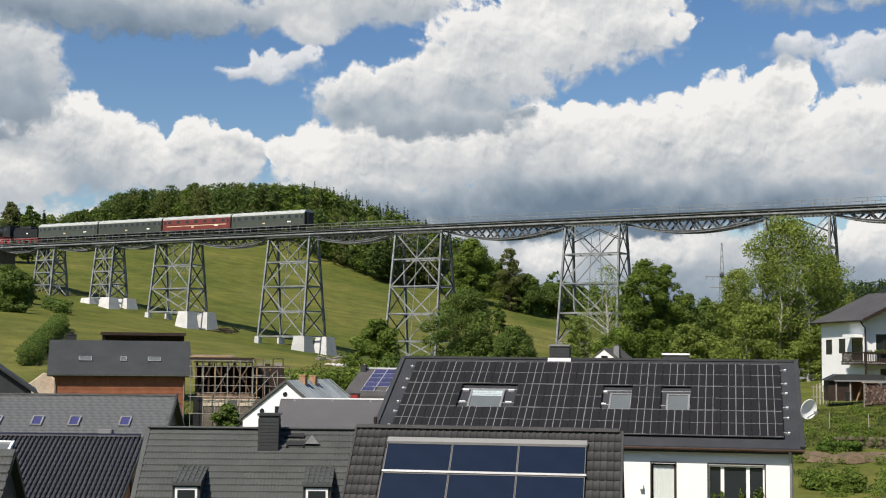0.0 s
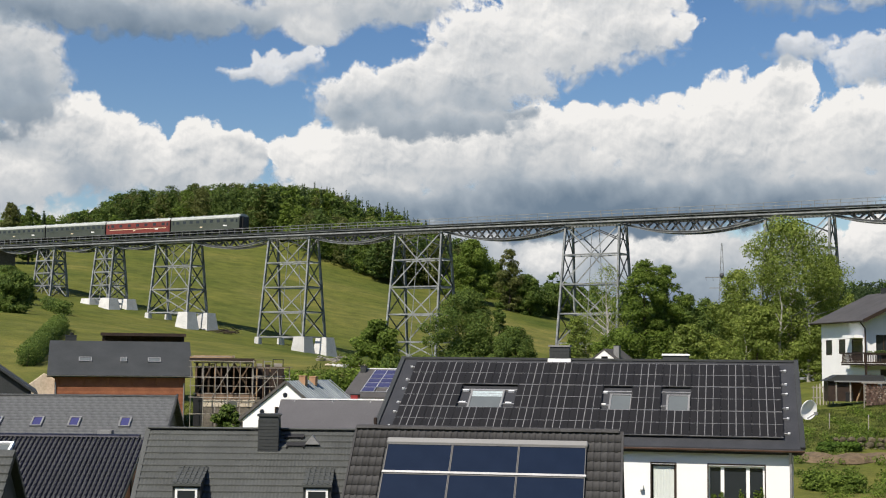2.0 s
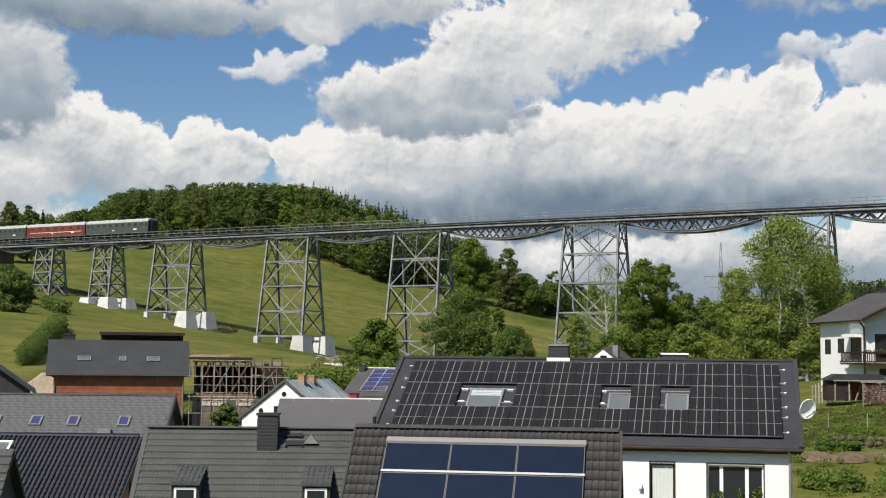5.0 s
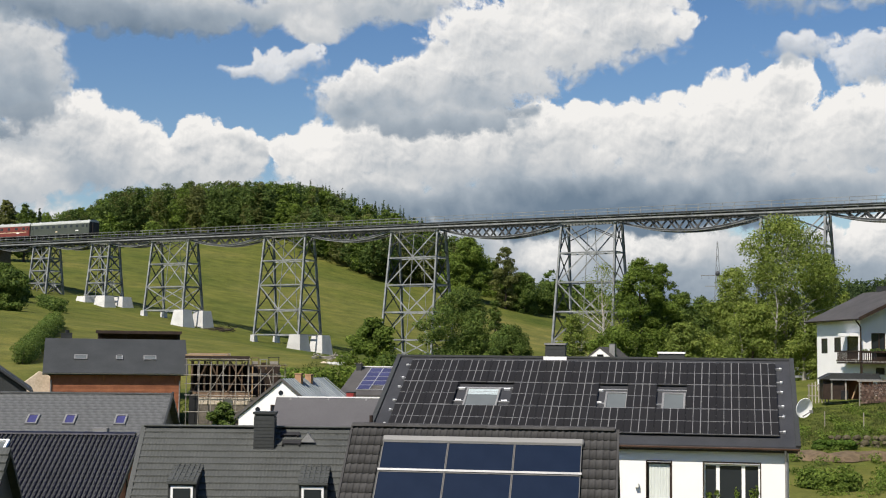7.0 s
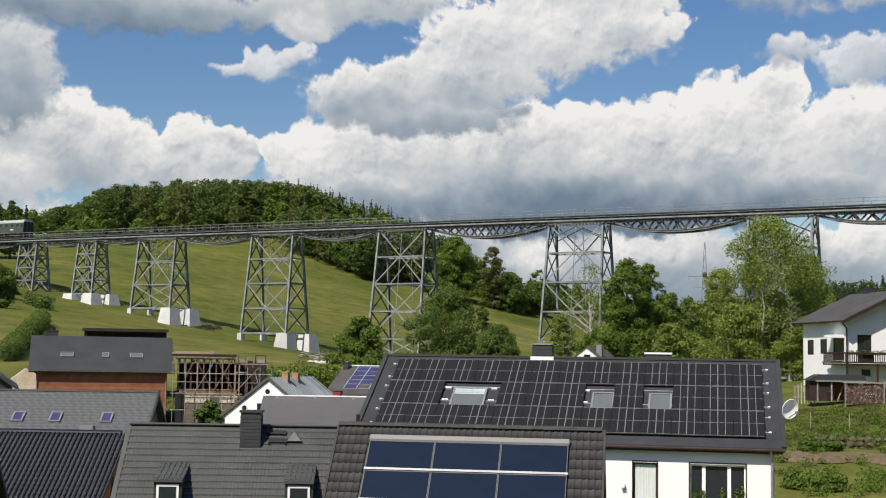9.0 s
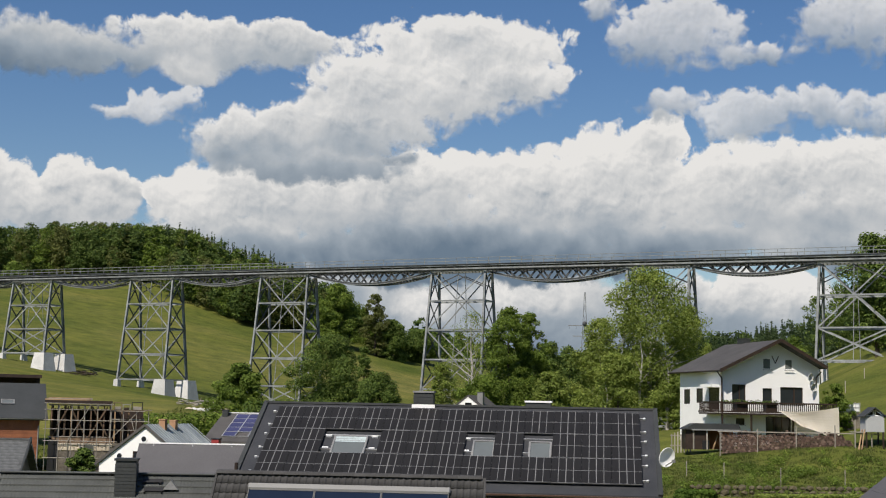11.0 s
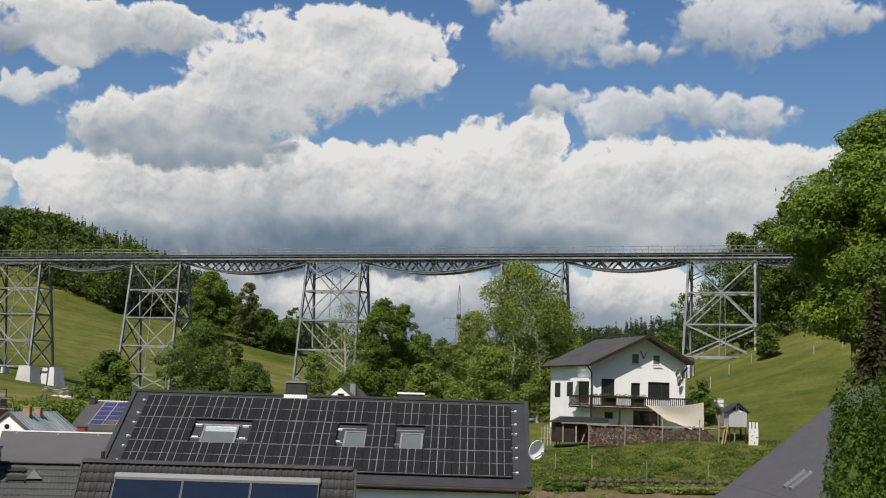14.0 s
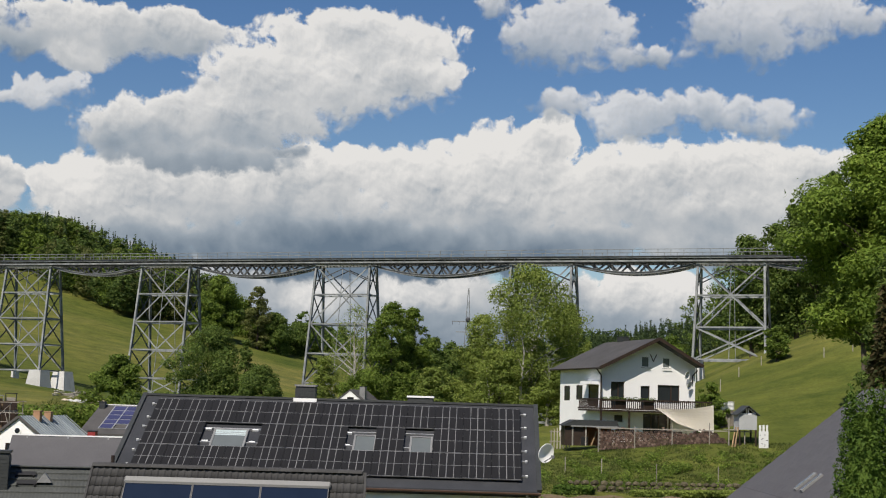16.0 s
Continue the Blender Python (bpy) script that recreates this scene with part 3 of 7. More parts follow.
def cloud_sheet(r, lay, opacity, label):
    a, e = np.meshgrid(np.radians(np.linspace(-48, 38, 44)), np.radians(np.linspace(-1, 24, 16)))
    v = np.stack([r * np.cos(e) * np.sin(a), r * np.cos(e) * np.cos(a), r * np.sin(e)], -1).reshape(-1, 3)
    idx = np.arange(len(v)).reshape(a.shape)
    f = np.stack([idx[:-1, :-1], idx[:-1, 1:], idx[1:, 1:], idx[1:, :-1]], -1).reshape(-1, 4)
    ob = new("cloud_backdrop", quick_mesh("cloud_backdrop", v, f, cloud_material("cumulus", lay, opacity)))
    ob.location = (0, 0, 12)
    return tagged(ob, label, "clouds", kind="structure")


CLOUDS = [
    cloud_sheet(3300.0, far_banks, 1, "low white cumulus clouds over the horizon"),
    cloud_sheet(3200.0, mid_banks, 1, "great bank of white cumulus with a grey underside"),
    cloud_sheet(3100.0, high_banks, 0.97, "high white and grey clouds in a blue sky"),
    cloud_sheet(3000.0, east_banks, 0.78, "thin white clouds in a blue sky"),
]

# ---- plants ----
M_LEAF = foliage("broad_leaves", (0.0765, 0.117, 0.0198), (0.135, 0.1935, 0.0342), (0.207, 0.27, 0.0558), trans=0.44)
M_LEAF_LIGHT = foliage("light_leaves", (0.114, 0.157, 0.030), (0.195, 0.248, 0.052), (0.287, 0.326, 0.088), trans=0.44)
M_LEAF_FRESH = foliage("fresh_leaves", (0.095, 0.148, 0.022), (0.165, 0.238, 0.038), (0.245, 0.32, 0.062), trans=0.46)
M_LEAF_DARK = foliage("dark_leaves", (0.0522, 0.0882, 0.0198), (0.1035, 0.1512, 0.0333), (0.1665, 0.216, 0.0522), trans=0.40)
M_LEAF_FAR = foliage("wood_leaves", (0.045, 0.0756, 0.0198), (0.0864, 0.1296, 0.0324), (0.1395, 0.1845, 0.0504), trans=0.40)
M_LEAF_OLIVE = foliage("olive_leaves", (0.066, 0.080, 0.022), (0.118, 0.132, 0.040), (0.18, 0.185, 0.066), trans=0.40)
M_NEEDLE = foliage("needles", (0.0324, 0.0558, 0.0234), (0.0576, 0.0882, 0.0342), (0.09, 0.1215, 0.0495), trans=0.3)
M_NEEDLE_RED = foliage("reddish_needles", (0.030, 0.042, 0.016), (0.065, 0.060, 0.024), (0.105, 0.075, 0.038), trans=0.3)
M_HEDGE = foliage("hedge_leaves", (0.046, 0.090, 0.014), (0.080, 0.136, 0.022), (0.122, 0.186, 0.034), trans=0.4)
M_GRASS_BLADE = foliage("grass_blades", (0.052, 0.08, 0.02), (0.096, 0.12, 0.031), (0.17, 0.168, 0.066), trans=0.44)
M_BARK = surface("brown_bark", (0.05, 0.038, 0.028), (0.11, 0.09, 0.07), 3, 0.9, 0, 0.5, 15)
M_BARK_PALE = surface("pale_bark", (0.30, 0.28, 0.25), (0.50, 0.47, 0.42), 2, 0.9, 0, 0.4, 12)


def leaf_quads(centers, radii, count, size, rng, droop=0.0, shell=0.62, corners=4):
    """Leaf shapes spread through clumps, denser towards their outsides: arrays of vertices and faces."""
    centers, radii = np.asarray(centers, float), np.asarray(radii, float)
    if radii.ndim == 1:
        radii = np.repeat(radii[:, None], 3, 1)
    w = radii.prod(1) ** (2 / 3)
    pick = rng.choice(len(centers), count, p=w / w.sum())
    u = rng.normal(size=(count, 3))
    u /= np.linalg.norm(u, axis=1)[:, None]
    r = shell + (1.08 - shell) * rng.random(count) ** 0.55
    stray = rng.random(count) < 0.10
    r[stray] = 0.95 + 0.4 * rng.random(int(stray.sum())) ** 2
    p = centers[pick] + u * radii[pick] * r[:, None]
    nrm = u * 0.75 + rng.normal(size=(count, 3)) * 0.42 + np.array([0, 0, 0.55])
    nrm /= np.linalg.norm(nrm, axis=1)[:, None]
    t = np.cross(nrm, rng.normal(size=(count, 3)))
    t /= np.linalg.norm(t, axis=1)[:, None]
    t[:, 2] -= droop
    b = np.cross(nrm, t)
    s = size * (0.5 + 0.9 * rng.random(count))
    t, b = t * s[:, None], b * (s * 0.6)[:, None]
    if corners == 3:
        v = np.stack([p - t * 0.8 - b, p + t, p - t * 0.8 + b], 1).reshape(-1, 3)
        return v, np.arange(count * 3).reshape(-1, 3)
    v = np.stack([p - t, p - 0.1 * t + b, p + t, p + 0.1 * t - b], 1).reshape(-1, 3)
    return v, np.arange(count * 4).reshape(-1, 4)


def clumps(h0, h1, width, n, rng, lean=0.0, top=0.55, fine=1.0):
    """Centres and radii of leaf clumps that fill a crown from height h0 to h1, with lobes of its own."""
    c, r = [], []
    lobes = [(rng.uniform(0, math.tau), rng.uniform(0.5, 3.0), rng.uniform(-0.22, 0.22)) for k in range(5)]
    for k in range(n):
        f = (k + 0.5) / n
        z = h0 + (h1 - h0) * f
        prof = math.sin(math.pi * min(1.0, 0.10 + 0.90 * f) ** (1 / (0.6 + top))) ** 0.7 if f < 0.98 else 0.2
        a = k * 2.399963 + rng.uniform(-0.6, 0.6)
        lobe = 1.0 + sum(g * math.cos(a - q + w * f * 3) for q, w, g in lobes)
        rad = width / 2 * prof * math.sqrt(rng.uniform(0.06, 0.80)) * min(max(lobe, 0.6), 1.25)
        q = width * rng.uniform(0.075, 0.20) * (0.6 + 0.4 * prof) * fine
        c.append((rad * math.cos(a) + lean * f, rad * math.sin(a), min(z + rng.uniform(-0.4, 0.4) * q, h1 - q * 0.7)))
        r.append((q * rng.uniform(0.8, 1.25), q * rng.uniform(0.8, 1.25), q * rng.uniform(0.5, 0.85)))
    return np.array(c), np.array(r)


def tree(x, y, top_z, width, leaf, label, seed, bark=None, crown_from=0.22, count=7500, size=0.18, n=34, name="tree", droop=0.0, lean=0.0, shell=0.35, category="tree", top=0.55):
    """A tapered trunk with limbs that reach into a crown of leaf clumps."""
    rng = np.random.default_rng(seed)
    z0 = ground_z(x, y) - 0.3
    h = top_z - z0
    root = thing(name, pose(x, y, z0), label, category)
    n = int(n * 2.0)
    c, r = clumps(h * crown_from, h, width, n, rng, lean, top, 1.0)
    count, size = int(count * 2.0), size * 0.80
    bm = bmesh.new()
    rt = 0.018 * h + 0.05
    pts = [(0.25 * math.sin(k * 1.3 + seed) * k / 6 + lean * k / 6 * 0.8, 0.2 * math.cos(k * 1.7 + seed) * k / 6, h * 0.86 * k / 6) for k in range(7)]
    tube(bm, pts, [rt * (1 - 0.15 * k) for k in range(7)])
    for k in range(0, n, 4):
        g = c[k]
        f = min(max((g[2] / h - 0.12) / 0.86, 0.12), 0.9)
        i = min(int(f * 6), 5)
        o = Vector(pts[i]).lerp(Vector(pts[i + 1]), f * 6 - i)
        tube(bm, [o, o.lerp(Vector(g), 0.55) + Vector((0, 0, 0.012 * h)), Vector(g)], [rt * 0.42 * (1.1 - f), rt * 0.25 * (1.1 - f), 0.015], 5)
    part("trunk", bm, bark or M_BARK, root)
    v, f = leaf_quads(c, r, count, size, rng, droop, shell, 3)
    part("crown", quick_mesh("crown", v, f, leaf), None, root)
    return root


def spruce_quads(h, width, rng, count, size, corners=4):
    f = 1 - np.sqrt(rng.random(count))
    z = h * (0.06 + 0.94 * f)
    a = rng.random(count) * math.tau
    tier = 0.72 + 0.28 * np.sin(f * h * 3.0 + 2 * np.sin(a * 3))
    rad = width / 2 * (1 - f) * tier * (0.55 + 0.45 * rng.random(count)) + 0.05
    p = np.stack([rad * np.cos(a), rad * np.sin(a), z - 0.25 * rad], 1)
    out = np.stack([np.cos(a), np.sin(a), np.full(count, -0.45)], 1) + rng.normal(size=(count, 3)) * 0.3
    out /= np.linalg.norm(out, axis=1)[:, None]
    side = np.cross(out, rng.normal(size=(count, 3)))
    side /= np.linalg.norm(side, axis=1)[:, None]
    s = size * (0.7 + 0.6 * rng.random(count))
    t, b = out * s[:, None], side * (0.4 * s)[:, None]
    if corners == 3:
        return np.stack([p - t - b, p + t, p - t + b], 1).reshape(-1, 3), np.arange(count * 3).reshape(-1, 3)
    return np.stack([p - t, p + b, p + t, p - b], 1).reshape(-1, 3), np.arange(count * 4).reshape(-1, 4)


def spruce(x, y, top_z, width, leaf, label, seed, count=3500, size=0.3):
    rng = np.random.default_rng(seed)
    z0 = ground_z(x, y) - 0.3
    h = top_z - z0
    root = thing("conifer", pose(x, y, z0), label, "conifer")
    part("trunk", tube(bmesh.new(), [(0, 0, 0), (0, 0, h * 0.5), (0, 0, h * 0.97)], [0.016 * h, 0.01 * h, 0.01]), M_BARK, root)
    v, f = spruce_quads(h, width, rng, count, size)
    part("crown", quick_mesh("crown", v, f, leaf), None, root)
    return root


def woods(name, spots, leaf, label, seed, count, size, conifer=0.0, needle=None):
    """A far wood as one mass: many crowns of leaf clumps. spots: rows of x, y, height, width."""
    rng = np.random.default_rng(seed)
    vs, fs, off = [], [], 0
    tv, tf, toff = [], [], 0
    for x, y, h, w in spots:
        z = ground_z(x, y)
        if rng.random() < conifer:
            v, f = spruce_quads(h * rng.uniform(0.85, 1.12), w * 0.85, rng, count, size * 1.2, 3)
        else:
            c, r = clumps(h * 0.12, h, w, 36, rng)
            v, f = leaf_quads(c, r, count, size, rng, 0, 0.35, 3)
        vs.append(v + np.array([x, y, z]))
        fs.append(f + off)
        off += len(v)
    me = quick_mesh(name, np.concatenate(vs), np.concatenate(fs), leaf)
    return tagged(new(name, me), label, "woods", kind="stuff")


def scatter(n, seed, x0, x1, y0, y1, keep, h0, h1, w0, w1):
    rng = np.random.default_rng(seed)
    out = []
    while len(out) < n:
        x, y = rng.uniform(x0, x1), rng.uniform(y0, y1)
        if keep(x, y):
            out.append((x, y, rng.uniform(h0, h1), rng.uniform(w0, w1)))
    return out


def west_edge(x, y):
    return y > float(np.interp(x, (-200, -153, -127, -109, -99, -85, -74), (500, 478, 448, 433, 429, 447, 470))) and y < 640


def leafy_edge(x, y):
    return west_edge(x, y) and not (math.degrees(math.atan2(x, y)) > -15.2 and y > 500)


def hill_outline(spots, low=0.80, high=1.0):
    """Gives the crowns heights that follow the domed outline of the western hill."""
    rng = np.random.default_rng(2)
    out = []
    for x, y, h, w in spots:
        az = math.degrees(math.atan2(x, y))
        el = float(np.interp(az, (-29, -28.2, -27.8, -26.9, -25.4, -24.3, -22.4, -20.5, -18.5, -16, -15.3, -14.1, -12.9, -12, -10, -9.2, -8.4, -7.4, -6), (6.1, 6.3, 5.7, 5.75, 6.15, 6.98, 7.22, 7.4, 7.45, 7.25, 7.0, 6.65, 6.3, 5.95, 5.1, 4.5, 3.9, 3.4, 3.1)))
        top = 12 + math.hypot(x, y) * math.tan(radians(el)) - ground_z(x, y)
        out.append((x, y, min(max(top, 4.0), 17.0 if y < 480 else 27.0) * rng.uniform(low, high), w))
    return out


for leaf, spots, seed, tone in ((M_LEAF_FAR, 170, 3, "mixed green wood on the hill top behind the meadow"), (M_LEAF, 105, 31, "fresh green broadleaf trees in the wood on the hill"), (M_LEAF_OLIVE, 85, 32, "olive green trees in the wood on the hill")):
    woods("woods", hill_outline(scatter(spots, seed, -262, -62, 430, 570, leafy_edge, 14, 19, 9, 14)), leaf, tone, seed + 2, 1400, 0.47)
woods("woods", hill_outline(scatter(190, 4, -160, -70, 482, 600, west_edge, 13, 18, 7, 9.5), 0.92, 1.07), M_NEEDLE, "dark conifers on the hill slope", 6, 800, 0.42, 1.0)
woods("woods", scatter(70, 7, -300, -180, 345, 450, lambda x, y: x < -196 or y > 400, 5, 10, 6, 9), M_LEAF, "trees beside the line on the western hill", 8, 700, 0.5)
woods("woods", scatter(118, 9, 46, 150, 228, 330, lambda x, y: x > 46 + (y - 228) * 0.1, 13, 20, 8, 12), M_LEAF_DARK, "dark dense wood on the steep eastern slope", 10, 2200, 0.28)
woods("woods", scatter(330, 11, 14, 170, 415, 500, lambda x, y: True, 9, 13, 6, 8), M_NEEDLE, "far dark conifer wood across the valley", 12, 520, 0.40, 0.9)
woods("woods", scatter(180, 13, -80, 90, 600, 950, lambda x, y: True, 10, 16, 10, 16), M_LEAF_DARK, "far wooded valley side", 14, 200, 1.3)
woods("woods", scatter(46, 15, -14, 40, 228, 275, lambda x, y: True, 7, 11, 5, 8), M_LEAF, "leafy trees along the valley floor under the viaduct", 16, 1500, 0.3)

tree(-35.3, 145.8, 16.6, 5.8, M_LEAF, "round dark green broadleaf tree behind the roofs", 21, count=7000, size=0.2, crown_from=0.05)
tree(-34.9, 203, 22.9, 12.5, M_LEAF_DARK, "broad green tree beside a viaduct tower", 22, count=17000, size=0.22, crown_from=0.1)
tree(-29.9, 200, 21.0, 4.2, M_LEAF_DARK, "slender dark green tree beside a broader one", 91, count=4200, size=0.2, crown_from=0.05)
tree(-25.8, 188.3, 17.0, 7.6, M_LEAF_DARK, "green bushy tree near a viaduct tower", 23, count=10500, size=0.19, crown_from=0.05)
tree(-75, 441, 52.6, 16, M_LEAF, "tall dark tree at the meadow's edge", 24, count=11000, size=0.42, crown_from=0.05)
tree(-62.5, 441.5, 49.3, 9.0, M_LEAF_OLIVE, "tall slender tree at the meadow's edge", 25, count=4600, size=0.4, crown_from=0.05, bark=M_BARK)
tree(-57, 445, 41.0, 13, M_LEAF_DARK, "dark tree at the meadow's edge", 26, count=7000, size=0.42, crown_from=0.05)
tree(-50.2, 460, 38.8, 14, M_LEAF_DARK, "dark round tree beyond the meadow", 27, count=7000, size=0.45, crown_from=0.05)
tree(-80, 441, 42, 11, M_LEAF, "green tree at the meadow's edge", 28, count=7000, size=0.42, crown_from=0.05)
tree(-14.2, 204.5, 27.0, 8.5, M_LEAF_LIGHT, "half-bare tree with thin grey twigs before a tower", 29, bark=M_BARK_PALE, count=2600, size=0.16, n=60, crown_from=0.2, shell=0.2)
tree(-4.7, 172, 24.4, 5.6, M_LEAF, "slender green broadleaf tree in the valley", 92, count=7500, size=0.19, crown_from=0.15)
tree(-7.1, 169.9, 24.9, 7.6, M_LEAF, "green broadleaf tree in the valley", 30, count=14500, size=0.19, crown_from=0.1)
tree(-2.2, 185, 21.3, 7.5, M_LEAF_DARK, "dark green tree in the valley", 31, count=12000, size=0.20, crown_from=0.1)
tree(-1.8, 160, 16.7, 5.0, M_LEAF_LIGHT, "pale blossoming shrub tree", 32, count=3500, size=0.2, crown_from=0.05)
tree(10.2, 167.7, 29.8, 12.5, M_LEAF_LIGHT, "tall airy light green poplar tree", 33, bark=M_BARK_PALE, count=19500, size=0.19, n=64, crown_from=0.12, shell=0.35, top=0.25)
tree(4.2, 174.9, 24.0, 7.6, M_LEAF_LIGHT, "light green birch with pale trunk", 34, bark=M_BARK_PALE, count=10500, size=0.19, n=44, crown_from=0.1, shell=0.4)
tree(15.6, 176.5, 26.0, 7.5, M_LEAF_LIGHT, "light green airy tree", 35, bark=M_BARK_PALE, count=9000, size=0.19, n=44, crown_from=0.1, shell=0.4)
tree(6.0, 162, 19.0, 8.0, M_LEAF_LIGHT, "light green bushy tree", 36, count=10500, size=0.18, n=40, crown_from=0.03)
tree(13.5, 160, 17.5, 7.0, M_LEAF_LIGHT, "light green bushy tree", 37, count=9000, size=0.18, n=36, crown_from=0.03)
tree(-11, 176, 16.5, 6.5, M_LEAF, "green bush in the valley", 38, count=7500, size=0.18, crown_from=0.03)
tree(0.3, 200, 21.5, 8.0, M_LEAF_DARK, "dark tree in the valley", 39, count=9000, size=0.22, crown_from=0.05)
tree(-17.5, 190, 18.4, 5.5, M_LEAF_LIGHT, "light green bush near a tower", 40, count=5250, size=0.18, crown_from=0.05)
tree(8.7, 161.8, 22.0, 3.0, M_LEAF_LIGHT, "slender birch with a bare pale trunk", 77, bark=M_BARK_PALE, count=330, size=0.17, n=12, crown_from=0.35, shell=0.2)
tree(11.7, 159.8, 19.8, 2.6, M_LEAF_LIGHT, "slender birch with a bare pale trunk", 78, bark=M_BARK_PALE, count=330, size=0.17, n=12, crown_from=0.35, shell=0.2)
tree(4.7, 161.0, 17.8, 2.6, M_LEAF_LIGHT, "slender birch with a bare pale trunk", 79, bark=M_BARK_PALE, count=300, size=0.17, n=12, crown_from=0.35, shell=0.2)
tree(43.3, 180, 24.0, 3.6, M_LEAF, "small young tree on the steep meadow", 41, count=2600, size=0.2, crown_from=0.18, n=20)
tree(31.0, 95.4, 33.6, 11.5, M_LEAF_FRESH, "very tall dense broadleaf tree on the slope", 42, count=62000, size=0.20, crown_from=0.47, n=84, top=0.75, shell=0.3)
tree(36.6, 112, 34.5, 10.5, M_LEAF, "very tall dense broadleaf tree on the slope", 43, count=34000, size=0.21, crown_from=0.45, n=66)
tree(40.5, 133, 31.5, 7, M_LEAF_DARK, "tall dark tree on the slope", 44, count=13500, size=0.22, crown_from=0.4, n=40)
tree(51.0, 229.5, 42.5, 12, M_LEAF_DARK, "olive green tree on the wooded slope behind the viaduct", 71, count=5200, size=0.36, crown_from=0.15, shell=0.2)
tree(55.0, 228.5, 44.6, 12, M_LEAF_DARK, "olive green tree on the wooded slope behind the viaduct", 72, count=5000, size=0.36, crown_from=0.15, shell=0.2)
tree(58.2, 228, 48.0, 11, M_LEAF_DARK, "tall tree on the wooded slope behind the viaduct", 73, count=5000, size=0.36, crown_from=0.15, shell=0.2)
tree(61.2, 227, 50.6, 11, M_LEAF_DARK, "tall slender tree on the wooded slope behind the viaduct", 74, count=5000, size=0.36, crown_from=0.15, shell=0.2)
tree(64.5, 227, 53.5, 9.0, M_LEAF_DARK, "tall tree on the wooded slope behind the viaduct", 75, count=5000, size=0.36, crown_from=0.15, shell=0.2)
tree(27.3, 82, 22.5, 6.0, M_LEAF_DARK, "green tree beside the tall trees", 45, count=13500, size=0.18, crown_from=0.1, n=40)
spruce(21.4, 66.9, 18.9, 5.2, M_NEEDLE_RED, "reddish brown ornamental conifer", 46, 11000, 0.22)
tree(26.4, 137.5, 15.3, 3.6, M_LEAF, "round garden bush beside the white house", 47, count=2600, size=0.17, crown_from=0.02, n=16, name="bush", category="bush")
tree(-110, 203, 26.0, 7.5, M_LEAF_DARK, "bushy tree on the meadow slope", 48, count=5000, size=0.3, crown_from=0.02)
tree(-180.4, 330, 53.0, 8.0, M_LEAF_OLIVE, "olive green tree beside the railway line", 93, count=5000, size=0.32, crown_from=0.1)
tree(-175.5, 331, 52.0, 6.5, M_LEAF_DARK, "dark green tree beside the railway line", 94, count=4000, size=0.32, crown_from=0.1)
spruce(-186.4, 360, 54.0, 4.5, M_NEEDLE, "slender dark conifer beside the railway line", 95, 1800, 0.5)
tree(-149, 272, 32.0, 8.0, M_LEAF_DARK, "dark thicket against the western abutment", 96, count=5200, size=0.24, crown_from=0.02)
tree(-139, 259, 29.6, 6.0, M_LEAF, "green bush below the western abutment", 97, count=3600, size=0.24, crown_from=0.02, name="bush", category="bush")
tree(-132, 246, 27.6, 7.0, M_LEAF_DARK, "dark bushy thicket below the western abutment", 76, count=4200, size=0.3, crown_from=0.02)
tree(-118, 214, 26.5, 7.5, M_LEAF, "bushy tree on the meadow slope", 49, count=5000, size=0.3, crown_from=0.02)
tree(-32.1, 89.4, 8.9, 2.6, M_LEAF_DARK, "green garden bush in the yard", 50, count=2600, size=0.14, crown_from=0.02, n=16, name="bush", category="bush")

# ---- train ----
TRACK_Z = 1.06
M_COACH_GREEN = surface("dark_green_coach_paint", (0.05, 0.06, 0.049), (0.071, 0.082, 0.068), 0.6, 0.5, 0, 0.05, 20, 0.12)
M_COACH_RED = surface("red_coach_paint", (0.145, 0.032, 0.026), (0.19, 0.043, 0.034), 0.6, 0.4, 0, 0.05, 20, 0)
M_CREAM = surface("cream_paint", (0.70, 0.58, 0.38), (0.76, 0.64, 0.44), 0.6, 0.5, 0, 0.05, 20, 0)
M_ROOF_SILVER = surface("silver_grey_roof_paint", (0.33, 0.35, 0.33), (0.44, 0.46, 0.44), 0.5, 0.6, 0, 0.05, 20, 0)
M_BLACK = surface("black_paint", (0.010, 0.010, 0.011), (0.022, 0.022, 0.023), 1, 0.5, 0, 0.1, 20, 0)
M_RED_FRAME = surface("red_wheel_paint", (0.26, 0.03, 0.03), (0.34, 0.045, 0.04), 1, 0.5, 0, 0.1, 20, 0)
M_COAL = surface("coal", (0.006, 0.006, 0.007), (0.02, 0.02, 0.02), 4, 0.6, 0, 1.0, 6, 0, dist=0.1)


def dark_glass(name, tint=(0.015, 0.018, 0.022), rough=0.06):
    n = Nodes(name)
    n.bump(n.noise(0.8, 2), 0.03, 0.01)
    return n.done(n.mix(n.noise(0.6, 3), tint, tuple(c * 2 for c in tint)), rough, 0, 0.6)


M_GLASS = dark_glass("window_glass")


def wheelset(root, x, r, material):
    for y in (-0.75, 0.75):
        bm = bmesh.new()
        bmesh.ops.create_cone(bm, cap_ends=True, segments=18, radius1=r, radius2=r, depth=0.13, matrix=pose(x, y, r, 90))
        part("wheel", bm, material, root)


def coach_body(length, width, z0, z1, cut=0.0):
    bm = bmesh.new()
    prism(bm, [(-width / 2, z0), (width / 2, z0), (width / 2, z1), (-width / 2, z1)], -length / 2, length / 2)
    bm.transform(pose(0, 0, 0, 0, 0, -90))
    return bm


